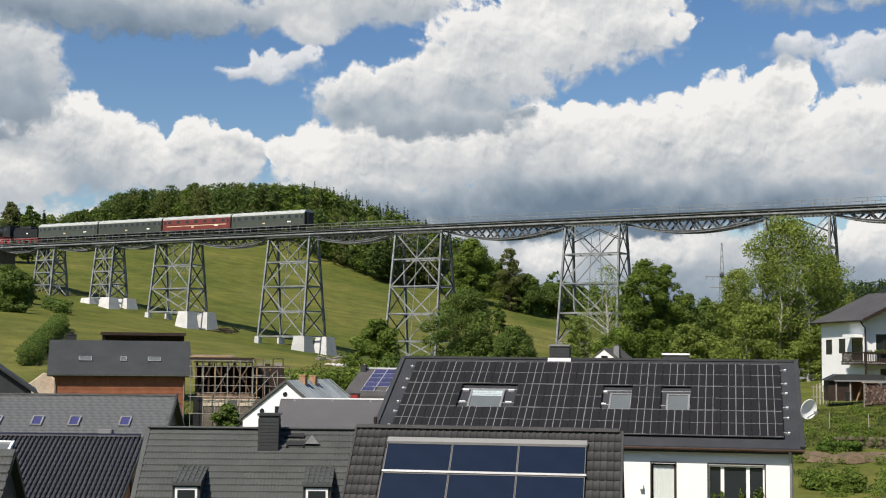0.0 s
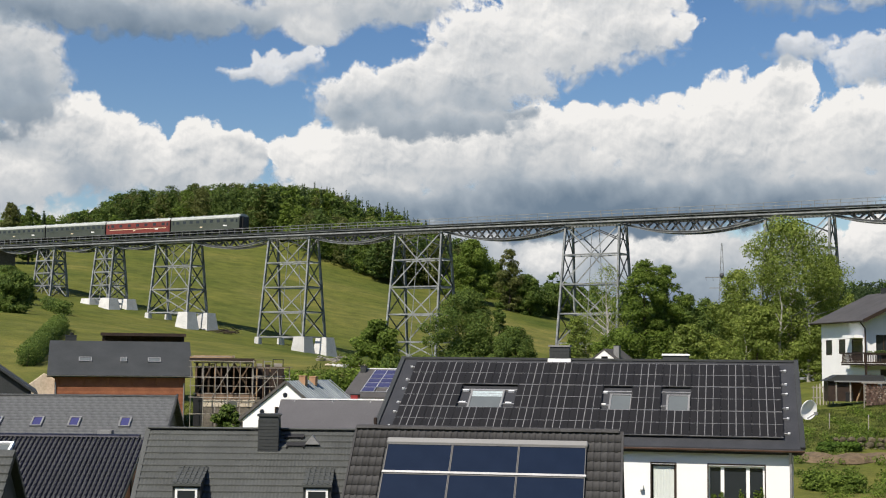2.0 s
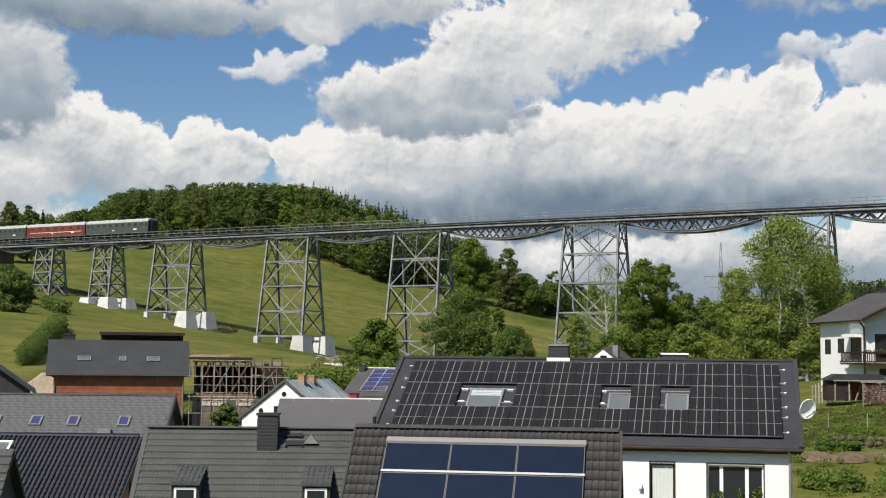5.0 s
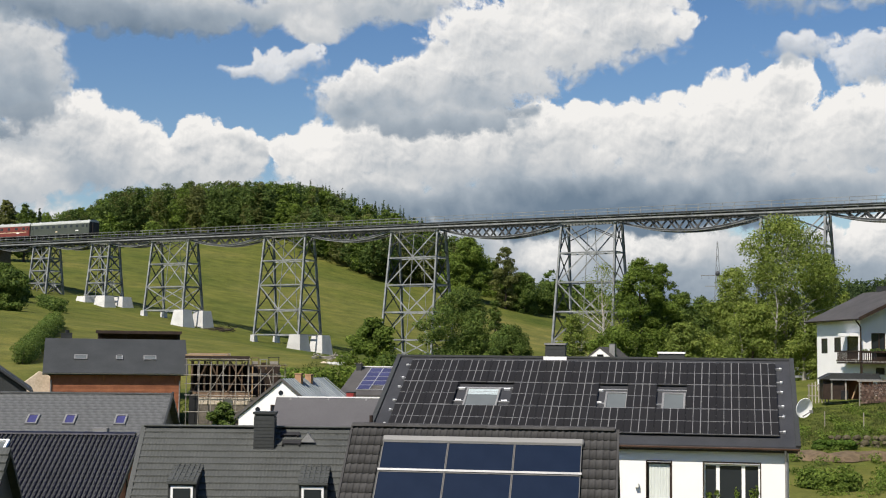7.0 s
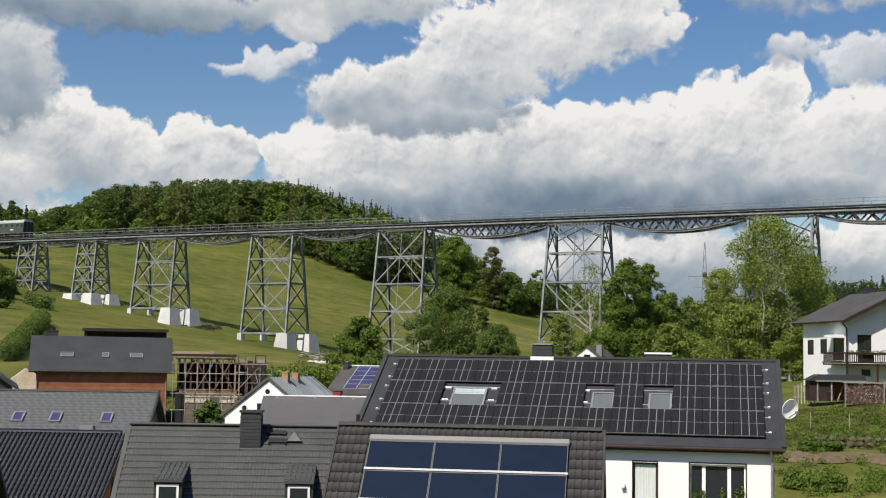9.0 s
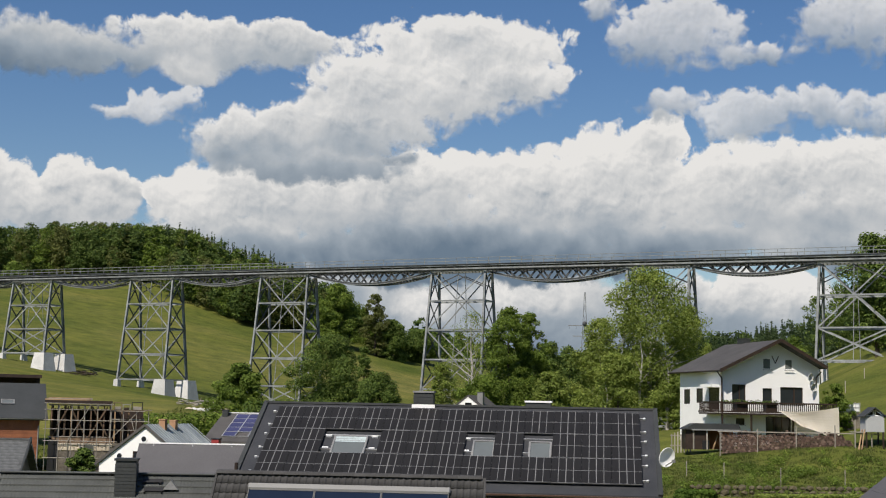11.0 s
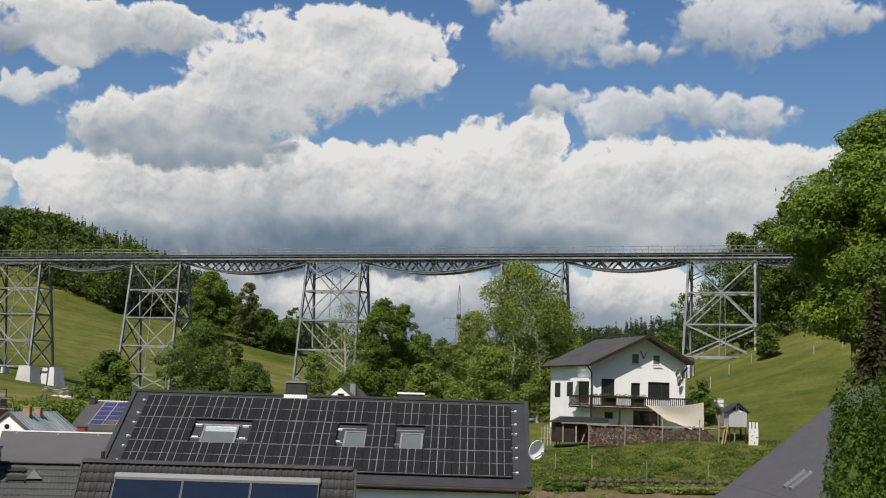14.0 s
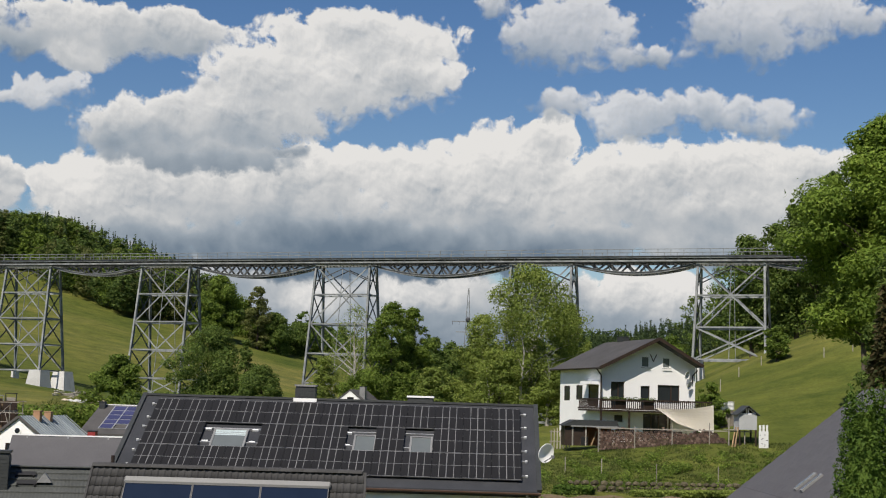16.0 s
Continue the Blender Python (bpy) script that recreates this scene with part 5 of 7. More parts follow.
# ---- the white house with the solar roof ----
def solar_house():
    L, pitch, rz, base = 14.8, 31.06, 12.13 - 3.4, 3.4
    eave = 4.82
    root = house("solar_house", (-11.486, 51.86), -1.27, L, eave, 5.0, pitch, 12.13, base, M_WHITE, M_ANTHRACITE, "white rendered house with an anthracite roof covered in black solar modules", over=0.27)
    w, h = 1.035, 1.535
    xs = [0, 0.012]
    for k in range(1, 4):
        t = 0.015 if k == 2 else 0.0105
        xs += [w * k / 4 - t, w * k / 4 + t]
    xs += [w - 0.012, w]
    ys = [0, 0.015, h / 2 - 0.011, h / 2 + 0.011, h - 0.015, h]
    bm = lattice(xs, ys, lambda i, j: True, -0.055, -0.015, lambda i, j: 1 if j % 2 == 0 or i in (2, 4, 6) else 0)
    bm.transform(Matrix(((1, 0, 0, 0), (0, 0, 1, 0), (0, -1, 0, 0), (0, 0, 0, 1))))
    bmesh.ops.recalc_face_normals(bm, faces=bm.faces)
    me = mesh_of("solar_module", bm, [M_MODULE, M_MODULE_FRAME])
    x0, s0, row = 0.63, 0.44, 1.565
    for r in range(3):
        for c in range(13):
            if r == 1 and c in (2, 3, 7, 9):
                continue
            o = part("solar_module", me, None, root)
            o.matrix_basis = slope_pose(x0 + 1.045 * c, pitch, s0 + row * (r + 1), rz) @ pose(0, 0, 0.07 + 0.004 * ((c * 7 + r) % 3))
        for k in (0.30, 1.22):
            o = part("mounting_rail", boxed(-0.17, 13 * 1.045 + 0.17, -0.02, 0.02, 0.0, 0.06), M_ALU, root)
            o.matrix_basis = slope_pose(x0, pitch, s0 + row * r + k, rz)
            for x in (-0.15, 13 * 1.045 + 0.17):
                q = part("end_clamp", boxed(x - 0.045, x + 0.045, -0.03, 0.03, 0.0, 0.085, bevel=0.012), M_IBC, root, "white end clamp")
                q.matrix_basis = slope_pose(x0, pitch, s0 + row * r + k, rz)
    for cx, w, h in ((3.73, 1.26, 1.24), (8.62, 0.82, 1.10), (10.64, 0.82, 1.10)):
        roof_window(root, slope_pose(cx, pitch, s0 + row * 2 + 0.05, rz), w, h, M_ROOF_GLASS, M_LEAD, w > 1)
        for k in (0.36, 1.16):
            for sgn in (-1, 1):
                if w < 1 and (sgn > 0 or cx > 10):
                    continue
                o = part("rail_end", boxed(-0.11, 0.11, -0.03, 0.03, 0.0, 0.07), M_WHITE, root, "white rail end")
                o.matrix_basis = slope_pose(cx + sgn * (w / 2 + 0.22), pitch, s0 + row + k, rz)
    part("ridge_board", boxed(0, L, -0.12, 0.12, rz - 0.03, rz + 0.05), M_DARK_ROOF, root)
    for x in (0.0, L):
        for sgn in (-1, 1):
            a, b = (x, 0, rz + 0.02), (x, sgn * 4.83, rz + 0.02 - 4.83 * math.tan(radians(pitch)))
            part("barge_board", bar(a, b, 0.16, 0.12), M_DARK_ROOF, root)
    chimney(root, 6.10, 0.10, rz - 0.7, rz + 0.47, 0.74, 0.5, M_DARK_ROOF, M_LEAD)
    part("flashing", boxed(5.66, 6.54, -0.17, 0.37, rz - 0.4, rz + 0.03), M_WHITE, root, "white chimney flashing")
    chimney(root, 10.45, 0.35, rz - 0.7, rz + 0.18, 0.95, 0.5, M_DARK_ROOF, M_WHITE)
    ez = rz - eave * math.tan(radians(pitch))
    gutter(root, L + 0.05, -4.89, ez - 0.05, M_COPPER)
    part("fascia", boxed(0.02, L - 0.02, -4.81, -4.77, ez - 0.20, ez - 0.02), M_BROWN_DARK, root)
    wy = -4.55
    window(root, pose(10.22, wy, 7.23 - base), 0.84, 1.38, M_BROWN_DARK, curtain=True)
    window(root, pose(12.64, wy, 7.23 - base), 1.88, 1.38, M_WHITE, mullions=(-0.46, 0.38))
    window(root, pose(6.2, wy, 7.25 - base), 1.2, 1.3, M_WHITE)
    for x in (2.5, 6.2, 9.0, 12.3):
        window(root, pose(x, wy, 1.2), 1.1, 1.3, M_WHITE)
    pipe(root, [(L - 0.42, -4.87, ez - 0.1), (L - 0.38, -4.62, ez - 0.5), (L - 0.38, -4.62, 0.2)], 0.05, M_LEAD)
    part("wall_lamp", boxed(9.42, 9.54, wy - 0.16, wy, 7.75 - base, 7.9 - base), M_WHITE, root, "small white wall lamp")
    # Brown strips round both openings, dark for the shade in the reveals.
    for x0w, x1w in ((9.78, 10.66), (11.68, 13.60)):
        for a, c, z0w, z1w in ((x0w, x1w, 8.635, 8.675), (x0w, x0w + 0.04, 7.25, 8.635), (x1w - 0.04, x1w, 7.25, 8.635)):
            part("window_surround", boxed(a, c, wy - 0.012, wy - 0.002, z0w - base, z1w - base), M_BROWN_DARK, root)
    for k, x in enumerate((11.88, 12.15, 12.8, 13.3, 13.44)):
        pot = part("flower_pot", tube(bmesh.new(), [(x, wy + 0.085, 7.33 - base), (x, wy + 0.085, 7.45 - base)], [0.04, 0.055], 10), M_WHITE if k % 2 else M_LEAD, root)
        v, f = leaf_quads([(x, wy + 0.085, 7.56 - base + 0.03 * k)], [(0.08, 0.03, 0.12 + 0.02 * k)], 50, 0.045, np.random.default_rng(k))
        part("window_plant", quick_mesh("window_plant", v, f, M_LEAF), None, pot)
    return root


def satellite_dish(x, y, z, r, facing, label="white satellite dish on a wall arm"):
    root = thing("satellite_dish", pose(x, y, z, 0, 0, facing), label, "satellite dish")
    bm = bmesh.new()
    rings = []
    for k in range(7):
        q = r * k / 6
        rings.append([bm.verts.new((q * math.cos(a), 0.32 * q * q / r - 0.02, q * 1.08 * math.sin(a))) for a in [j * math.tau / 24 for j in range(24)]])
    for a, b in zip(rings, rings[1:]):
        for j in range(24):
            bm.faces.new((a[j], a[(j + 1) % 24], b[(j + 1) % 24], b[j]))
    bmesh.ops.remove_doubles(bm, verts=bm.verts, dist=0.001)
    bmesh.ops.solidify(bm, geom=bm.faces[:], thickness=0.02)
    bm.transform(pose(0, 0, 0, -14, 0, 180))
    part("reflector", bm, M_WHITE, root)
    part("feed_arm", bar((0, 0.02, -r * 0.95), (0, -0.42, -0.12), 0.03), M_LEAD, root)
    part("feed_horn", boxed(-0.04, 0.04, -0.48, -0.38, -0.17, -0.07), M_LEAD, root)
    return root


# ---- the tiled house with the collectors ----
def tiled_house():
    L, pitch, base = 7.7, 48.5, 2.6
    rz = 10.03 - base
    root = house("tiled_house", (-9.96, 38.74), 1.5, L, 3.9, 4.0, pitch, 10.03, base, M_WHITE, M_DARK_ROOF, "house with a dark grey tiled roof carrying blue solar collectors")
    top = slope_pose(0.0, pitch, 0.0, rz) @ pose(0, 0, 0.02)
    lay_tiles(root, top, 41, 17, 0.187, 0.335, M_TILE_DARK, lambda c, r: not (5 <= c <= 35 and 2 <= r <= 9), 290)
    ridge_caps(root, L, rz + 0.03, 0.33, M_TILE_DARK)
    x0, w, h, d0 = 1.03, 1.885, 1.02, 0.60
    for r in range(2):
        for c in range(3):
            bm = bmesh.new()
            box(bm, 0.022, w - 0.022, 0.03, h - 0.03, 0.03, 0.085)
            g = len(bm.faces)
            box(bm, 0.0, 0.022, 0, h, 0, 0.10)
            box(bm, w - 0.022, w, 0, h, 0, 0.10)
            box(bm, 0.03, w - 0.03, 0, 0.03, 0, 0.10)
            box(bm, 0.03, w - 0.03, h - 0.03, h, 0, 0.10)
            for i, f in enumerate(bm.faces):
                f.material_index = 0 if i < g else 1
            o = part("solar_collector", bm, [M_COLLECTOR, M_BAR], root, "dark blue glazed collector")
            o.matrix_basis = slope_pose(x0 + (w + 0.01) * c, pitch, d0 + (h + 0.03) * (r + 1), rz) @ pose(0, 0, 0.05)
    o = part("cover_sheet", boxed(-0.03, 3 * w + 0.06, 0.0, 0.21, 0.0, 0.13, bevel=0.03), M_COVER, root, "grey metal cover sheet")
    o.matrix_basis = slope_pose(x0, pitch, d0 + 0.02, rz) @ pose(0, 0, 0.04)
    for y in (h + 0.015, 2 * h + 0.045):
        o = part("joint_bar", boxed(-0.02, 3 * w + 0.05, -0.035, 0.035, 0.09, 0.125), M_ALU, root, "bright aluminium bar")
        o.matrix_basis = slope_pose(x0, pitch, d0 + y, rz) @ pose(0, 0, 0.05)
    for x in (0.0, L):
        part("verge", bar((x, 0, rz + 0.02), (x, -3.9, rz + 0.02 - 3.9 * math.tan(radians(pitch))), 0.06, 0.10), M_TILE_DARK, root)
    pipe(root, [(0.42, 0.6, rz - 0.6), (0.42, 0.6, rz + 0.30)], 0.055, M_BROWN_DARK, "vent_pipe")
    return root


# ---- the house with the grey metal roof ----
def metal_sheet(root, L, slope_len, pitch, rz, x0=0.0, d0=0.0, name="tile_sheet", fine=0.026):
    nx = int(L / fine)
    course = 0.255
    rows = int(slope_len / course)
    xs = x0 + np.arange(nx + 1) * (L / nx)
    ys, zs = [], []
    for r in range(rows):
        for f, z in ((0.0, 0.0), (0.5, 0.018), (0.94, 0.050), (0.985, 0.048), (0.945, -0.008)):
            ys.append(d0 + (r + f) * course)
            zs.append(z)
    gx, gy = np.meshgrid(xs, np.array(ys))
    gz = np.array(zs)[:, None] + 0.012 * np.abs(np.sin(gx * math.pi / 0.105)) + 0.03
    idx = np.arange(gx.size).reshape(gx.shape)
    f = np.stack([idx[:-1, :-1], idx[1:, :-1], idx[1:, 1:], idx[:-1, 1:]], -1).reshape(-1, 4)
    o = part(name, quick_mesh(name, np.stack([gx, -gy, gz], -1).reshape(-1, 3), f, M_METAL_TILE), None, root)
    o.matrix_basis = slope_pose(0, pitch, 0, rz)
    return o


def dormer(root, x, d, pitch, rz, w=0.66):
    """A small dormer with a sheet roof, upright cheeks and one window."""
    a = radians(pitch)
    y, z = -d * math.cos(a), rz - d * math.sin(a)
    yf = y - 1.30
    body = part("dormer", boxed(x - w / 2, x + w / 2, yf, y + 0.3, z - 1.6, z - 0.36), M_DARK_ROOF, root, "small roof dormer")
    bm = bmesh.new()
    p = [(x - w / 2 - 0.05, y + 0.05, z - 0.02), (x + w / 2 + 0.05, y + 0.05, z - 0.02), (x + w / 2 + 0.05, yf - 0.1, z - 0.42), (x - w / 2 - 0.05, yf - 0.1, z - 0.42)]
    top = [bm.verts.new(Vector(q) + Vector((0, 0, 0.07))) for q in p]
    low = [bm.verts.new(q) for q in p]
    bm.faces.new(top)
    bm.faces.new(low[::-1])
    for i in range(4):
        bm.faces.new((top[i], low[i], low[(i + 1) % 4], top[(i + 1) % 4]))
    bmesh.ops.recalc_face_normals(bm, faces=bm.faces)
    part("dormer_roof", bm, M_METAL_TILE, body)
    for k in range(5):
        f = (k + 0.6) / 5
        part("roof_step", bar((x - w / 2 - 0.05, y + 0.05 - f * 1.45, z - 0.02 - f * 0.40 + 0.075), (x + w / 2 + 0.05, y + 0.05 - f * 1.45, z - 0.02 - f * 0.40 + 0.075), 0.03), M_METAL_TILE, body)
    for k in range(5):
        q = x - w / 2 + (k + 0.5) * w / 5
        part("roof_rib", bar((q, y + 0.03, z + 0.055), (q, yf - 0.09, z - 0.345), 0.05, 0.035), M_METAL_TILE, body)
    # Cheeks in a dark material, which paints in the shade on their sides.
    for sgn in (-1, 1):
        bm = bmesh.new()
        q = x + sgn * w / 2
        tri = [(q, y + 0.28, z), (q, yf, z - 0.37), (q, yf, z - 1.5)]
        vs = [bm.verts.new((px + dx, py, pz)) for dx in (-0.02, 0.02) for px, py, pz in tri]
        for fc in ((0, 1, 2), (5, 4, 3), (0, 3, 4, 1), (1, 4, 5, 2), (2, 5, 3, 0)):
            bm.faces.new([vs[i] for i in fc])
        bmesh.ops.recalc_face_normals(bm, faces=bm.faces)
        part("cheek", bm, M_DARK_ROOF, body, "dormer cheek toned dark for its shade")
    win = part("dormer_window", boxed(x - w / 2 + 0.06, x + w / 2 - 0.06, yf - 0.03, yf + 0.05, z - 1.18, z - 0.48), M_WHITE, body, "white framed window")
    part("pane", boxed(x - w / 2 + 0.13, x + w / 2 - 0.13, yf - 0.04, yf - 0.028, z - 1.12, z - 0.55), M_GLASS, win)
    return body


def grey_house():
    L, pitch, base = 6.65, 43.0, 2.6
    rz = 9.83 - base
    root = house("grey_house", (-16.74, 39.5), 12.0, L, 4.9, 4.4, pitch, 9.83, base, M_WHITE, M_DARK_ROOF, "house with a grey-green metal tile roof, chimney and dormers")
    metal_sheet(root, L, 6.5, pitch, rz)
    part("ridge_sheet", boxed(0, L, -0.14, 0.14, rz + 0.03, rz + 0.09, bevel=0.02), M_METAL_TILE, root)
    part("verge_sheet", bar((0, 0, rz + 0.04), (0, -4.9, rz + 0.04 - 4.9 * math.tan(radians(pitch))), 0.14, 0.10), M_METAL_TILE, root)
    a = radians(pitch)
    d = 0.95
    chimney(root, 3.74, -d * math.cos(a) + 0.31, rz - d * math.sin(a) - 0.28, rz + 0.46, 0.60, 0.68, M_DARK_ROOF)
    for k, (x, dd) in enumerate(((4.43, 0.33), (4.5, 0.68))):
        o = part("roof_step", boxed(-0.2, 0.36, -0.07, 0.07, 0.10, 0.14), M_BLACK, root, "black roof step grating")
        o.matrix_basis = slope_pose(x, pitch, dd, rz)
        for x1 in (-0.2, 0.3):
            b = part("step_bracket", boxed(x1 - 0.02, x1 + 0.02, -0.1, 0.1, 0.02, 0.12), M_BLACK, root)
            b.matrix_basis = slope_pose(x, pitch, dd, rz)
    bm = bmesh.new()
    prism(bm, [(-0.22, 0.0), (0.22, 0.0), (0.0, 0.28)], -0.2, 0.2)
    o = part("vent_hood", bm, M_LEAD, root, "grey roof vent hood")
    o.matrix_basis = pose(5.06, -0.46, rz - 0.37)
    dormer(root, 1.60, 1.55, pitch, rz, 0.76)
    dormer(root, 5.36, 1.55, pitch, rz, 0.76)
    return root


# ---- further houses of the village ----
def black_tile_house():
    base, pitch, L = 2.6, 30.0, 9.6
    rz = 9.23 - base
    root = house("black_tile_house", (-28.6, 43.35), 9.8, L, 4.6, 4.6, pitch, 9.23, base, M_BROWNWOOD, M_DARK_ROOF, "house with glossy black pantiles and an ochre half-timbered gable", over=0.3, gable=0.25)
    lay_tiles(root, slope_pose(L - 30 * 0.165 - 0.05, pitch, 0, rz), 30, 20, 0.165, 0.265, M_TILE_BLACK, lambda c, r: True, 300)
    lay_tiles(root, slope_pose(L - 57 * 0.165 - 0.05, pitch, 0, rz), 27, 20, 0.165, 0.265, M_TILE_BLACK, lambda c, r: True, 0)
    ridge_caps(root, L, rz + 0.03, 0.36, M_TILE_BLACK)
    gutter(root, L, -4.66, rz - 4.6 * math.tan(radians(pitch)) - 0.03, M_ALU)
    for k in range(4):
        y = -3.6 + k * 1.3
        part("timber_post", boxed(L - 0.27, L - 0.21, y - 0.08, y + 0.08, 0.5, rz - 0.35 - abs(y) * math.tan(radians(pitch))), M_BROWN_DARK, root)
    for z in (2.2, 3.4, 4.3):
        part("timber_rail", boxed(L - 0.27, L - 0.205, -3.4, 3.4, z - 0.08, z + 0.08), M_BROWN_DARK, root)
    o = thing("roof_hatch", root.matrix_basis @ slope_pose(L - 6.05, pitch, 1.42, rz), "white framed glass roof hatch", "roof window")
    for x0, x1, y0, y1 in ((0, 2.4, 0.80, 0.88), (0, 2.4, 0, 0.08), (0, 0.08, 0.08, 0.80), (2.32, 2.4, 0.08, 0.80), (1.62, 1.70, 0.08, 0.80)):
        part("bar", boxed(x0 - 0.8, x1 - 0.8, y0, y1, 0.05, 0.16), M_WHITE, o)
    part("pane", boxed(-0.75, 1.55, 0.05, 0.83, 0.07, 0.09), M_ROOF_GLASS, o)
    return root


def slate_house():
    base, pitch, L = 3.0, 28.0, 13.1
    rz = 10.31 - base
    root = house("slate_house", (-36.35, 55.8), 14.0, L, 6.2, 5.5, pitch, 10.31, base, M_DARK_ROOF, M_SLATE, "house with a pale grey slate roof and small skylights")
    n = 0
    rng = random.Random(5)
    bm = boxed(-0.1798, 0.1798, -0.26, 0.0, 0.0, 0.003)
    me = mesh_of("slate", bm, M_SLATE)
    for r in range(14):
        for c in range(21):
            o = part("slate", me, None, root)
            o.matrix_basis = slope_pose(L - 0.26 - c * 0.36 - (r % 2) * 0.18 - 0.05 * (r % 3) + rng.uniform(-0.03, 0.03), pitch, 0.02 + r * 0.245, rz) @ pose(0, 0, 0.006, -0.6 + rng.uniform(-0.2, 0.2), rng.uniform(-0.3, 0.3))
            n += 1
    for x in (5.55, 7.34, 8.95, 11.15):
        roof_window(root, slope_pose(x, pitch, 2.86, rz), 0.50, 0.80, M_BLUE_GLASS, M_LEAD)
    part("vent_box", boxed(10.15, 10.75, -3.2, -2.75, rz - 1.78, rz - 1.42), M_LEAD, root, "grey vent box")
    part("ridge_board", boxed(0, L, -0.16, 0.16, rz - 0.04, rz + 0.03), M_SLATE, root)
    part("verge", bar((L, 0, rz), (L, -6.2, rz - 6.2 * math.tan(radians(pitch))), 0.08, 0.2), M_DARK_ROOF, root)
    return root


def brown_house():
    base, pitch, L = 5.6, 31.66, 10.54
    rz = 13.31 - base
    root = house("brown_house", (-49.03, 96.3), 25.3, L, 4.18, 4.6, pitch, 13.31, base, M_BROWNWOOD, M_DARK_ROOF, "red-brown timber-clad house with a dark shingle roof", over=0.38, gable=0.55)
    for x, w in ((2.68, 0.95), (5.49, 0.5), (7.75, 0.95)):
        roof_window(root, slope_pose(x, pitch, 3.1, rz), w, 0.62, M_ROOF_GLASS, M_LEAD)
    wy = -3.80
    eaves_z = rz - 3.80 * math.tan(radians(pitch))
    for k in range(11):
        z = eaves_z - 0.45 - k * 0.19
        part("board", boxed(0.58, L - 0.58, wy - 0.025 + 0.004 * (k % 2), wy - 0.002, z, z + 0.18), M_BROWNWOOD, root)
    for k in range(6):
        x = 0.9 + k * 1.74
        part("rafter_strut", bar((x, wy - 0.03, eaves_z - 0.95), (x, wy - 0.30, eaves_z - 0.30), 0.08), M_BROWNWOOD, root)
    part("wall_vent", boxed(5.1, 5.6, wy - 0.08, wy - 0.03, 3.1, 3.6), M_LEAD, root, "grey wall vent")
    chimney(root, 1.55, 0.4, rz - 0.6, rz + 0.35, 0.8, 0.6, M_DARK_ROOF)
    pipe(root, [(1.6, 0.4, rz + 0.36), (1.6, 0.4, rz + 0.62)], 0.16, M_BLACK, "flue")
    gutter(root, L, -4.24, rz - 4.18 * math.tan(radians(pitch)) - 0.03, M_LEAD)
    pipe(root, [(0.62, -3.88, 4.6), (0.62, -3.88, 0.2)], 0.05, M_LEAD)
    pipe(root, [(L - 0.62, -3.88, 4.6), (L - 0.62, -3.88, 0.2)], 0.05, M_LEAD)
    return root


def carport():
    root = thing("timber_shelter", pose(-50.2, 108.2, ground_z(-47, 109), 0, 0, 23), "open brown timber shelter with a flat roof behind the house", "shelter")
    z = 14.1 - ground_z(-47, 109)
    part("roof", boxed(-0.2, 6.9, -0.3, 4.0, z - 0.12, z), M_BROWN_DARK, root)
    part("fascia", boxed(-0.22, 6.92, -0.36, -0.30, z - 0.2, z + 0.06), M_BROWN_DARK, root)
    for x in (0.0, 2.2, 4.5, 6.7):
        for y in (0.0, 3.6):
            part("post", boxed(x - 0.08, x + 0.08, y - 0.08, y + 0.08, -0.3, z - 0.12), M_BROWN_DARK, root)
    part("back_wall", boxed(-0.1, 6.8, 3.7, 3.8, -0.3, z - 0.13), M_BROWN_DARK, root)
    return root


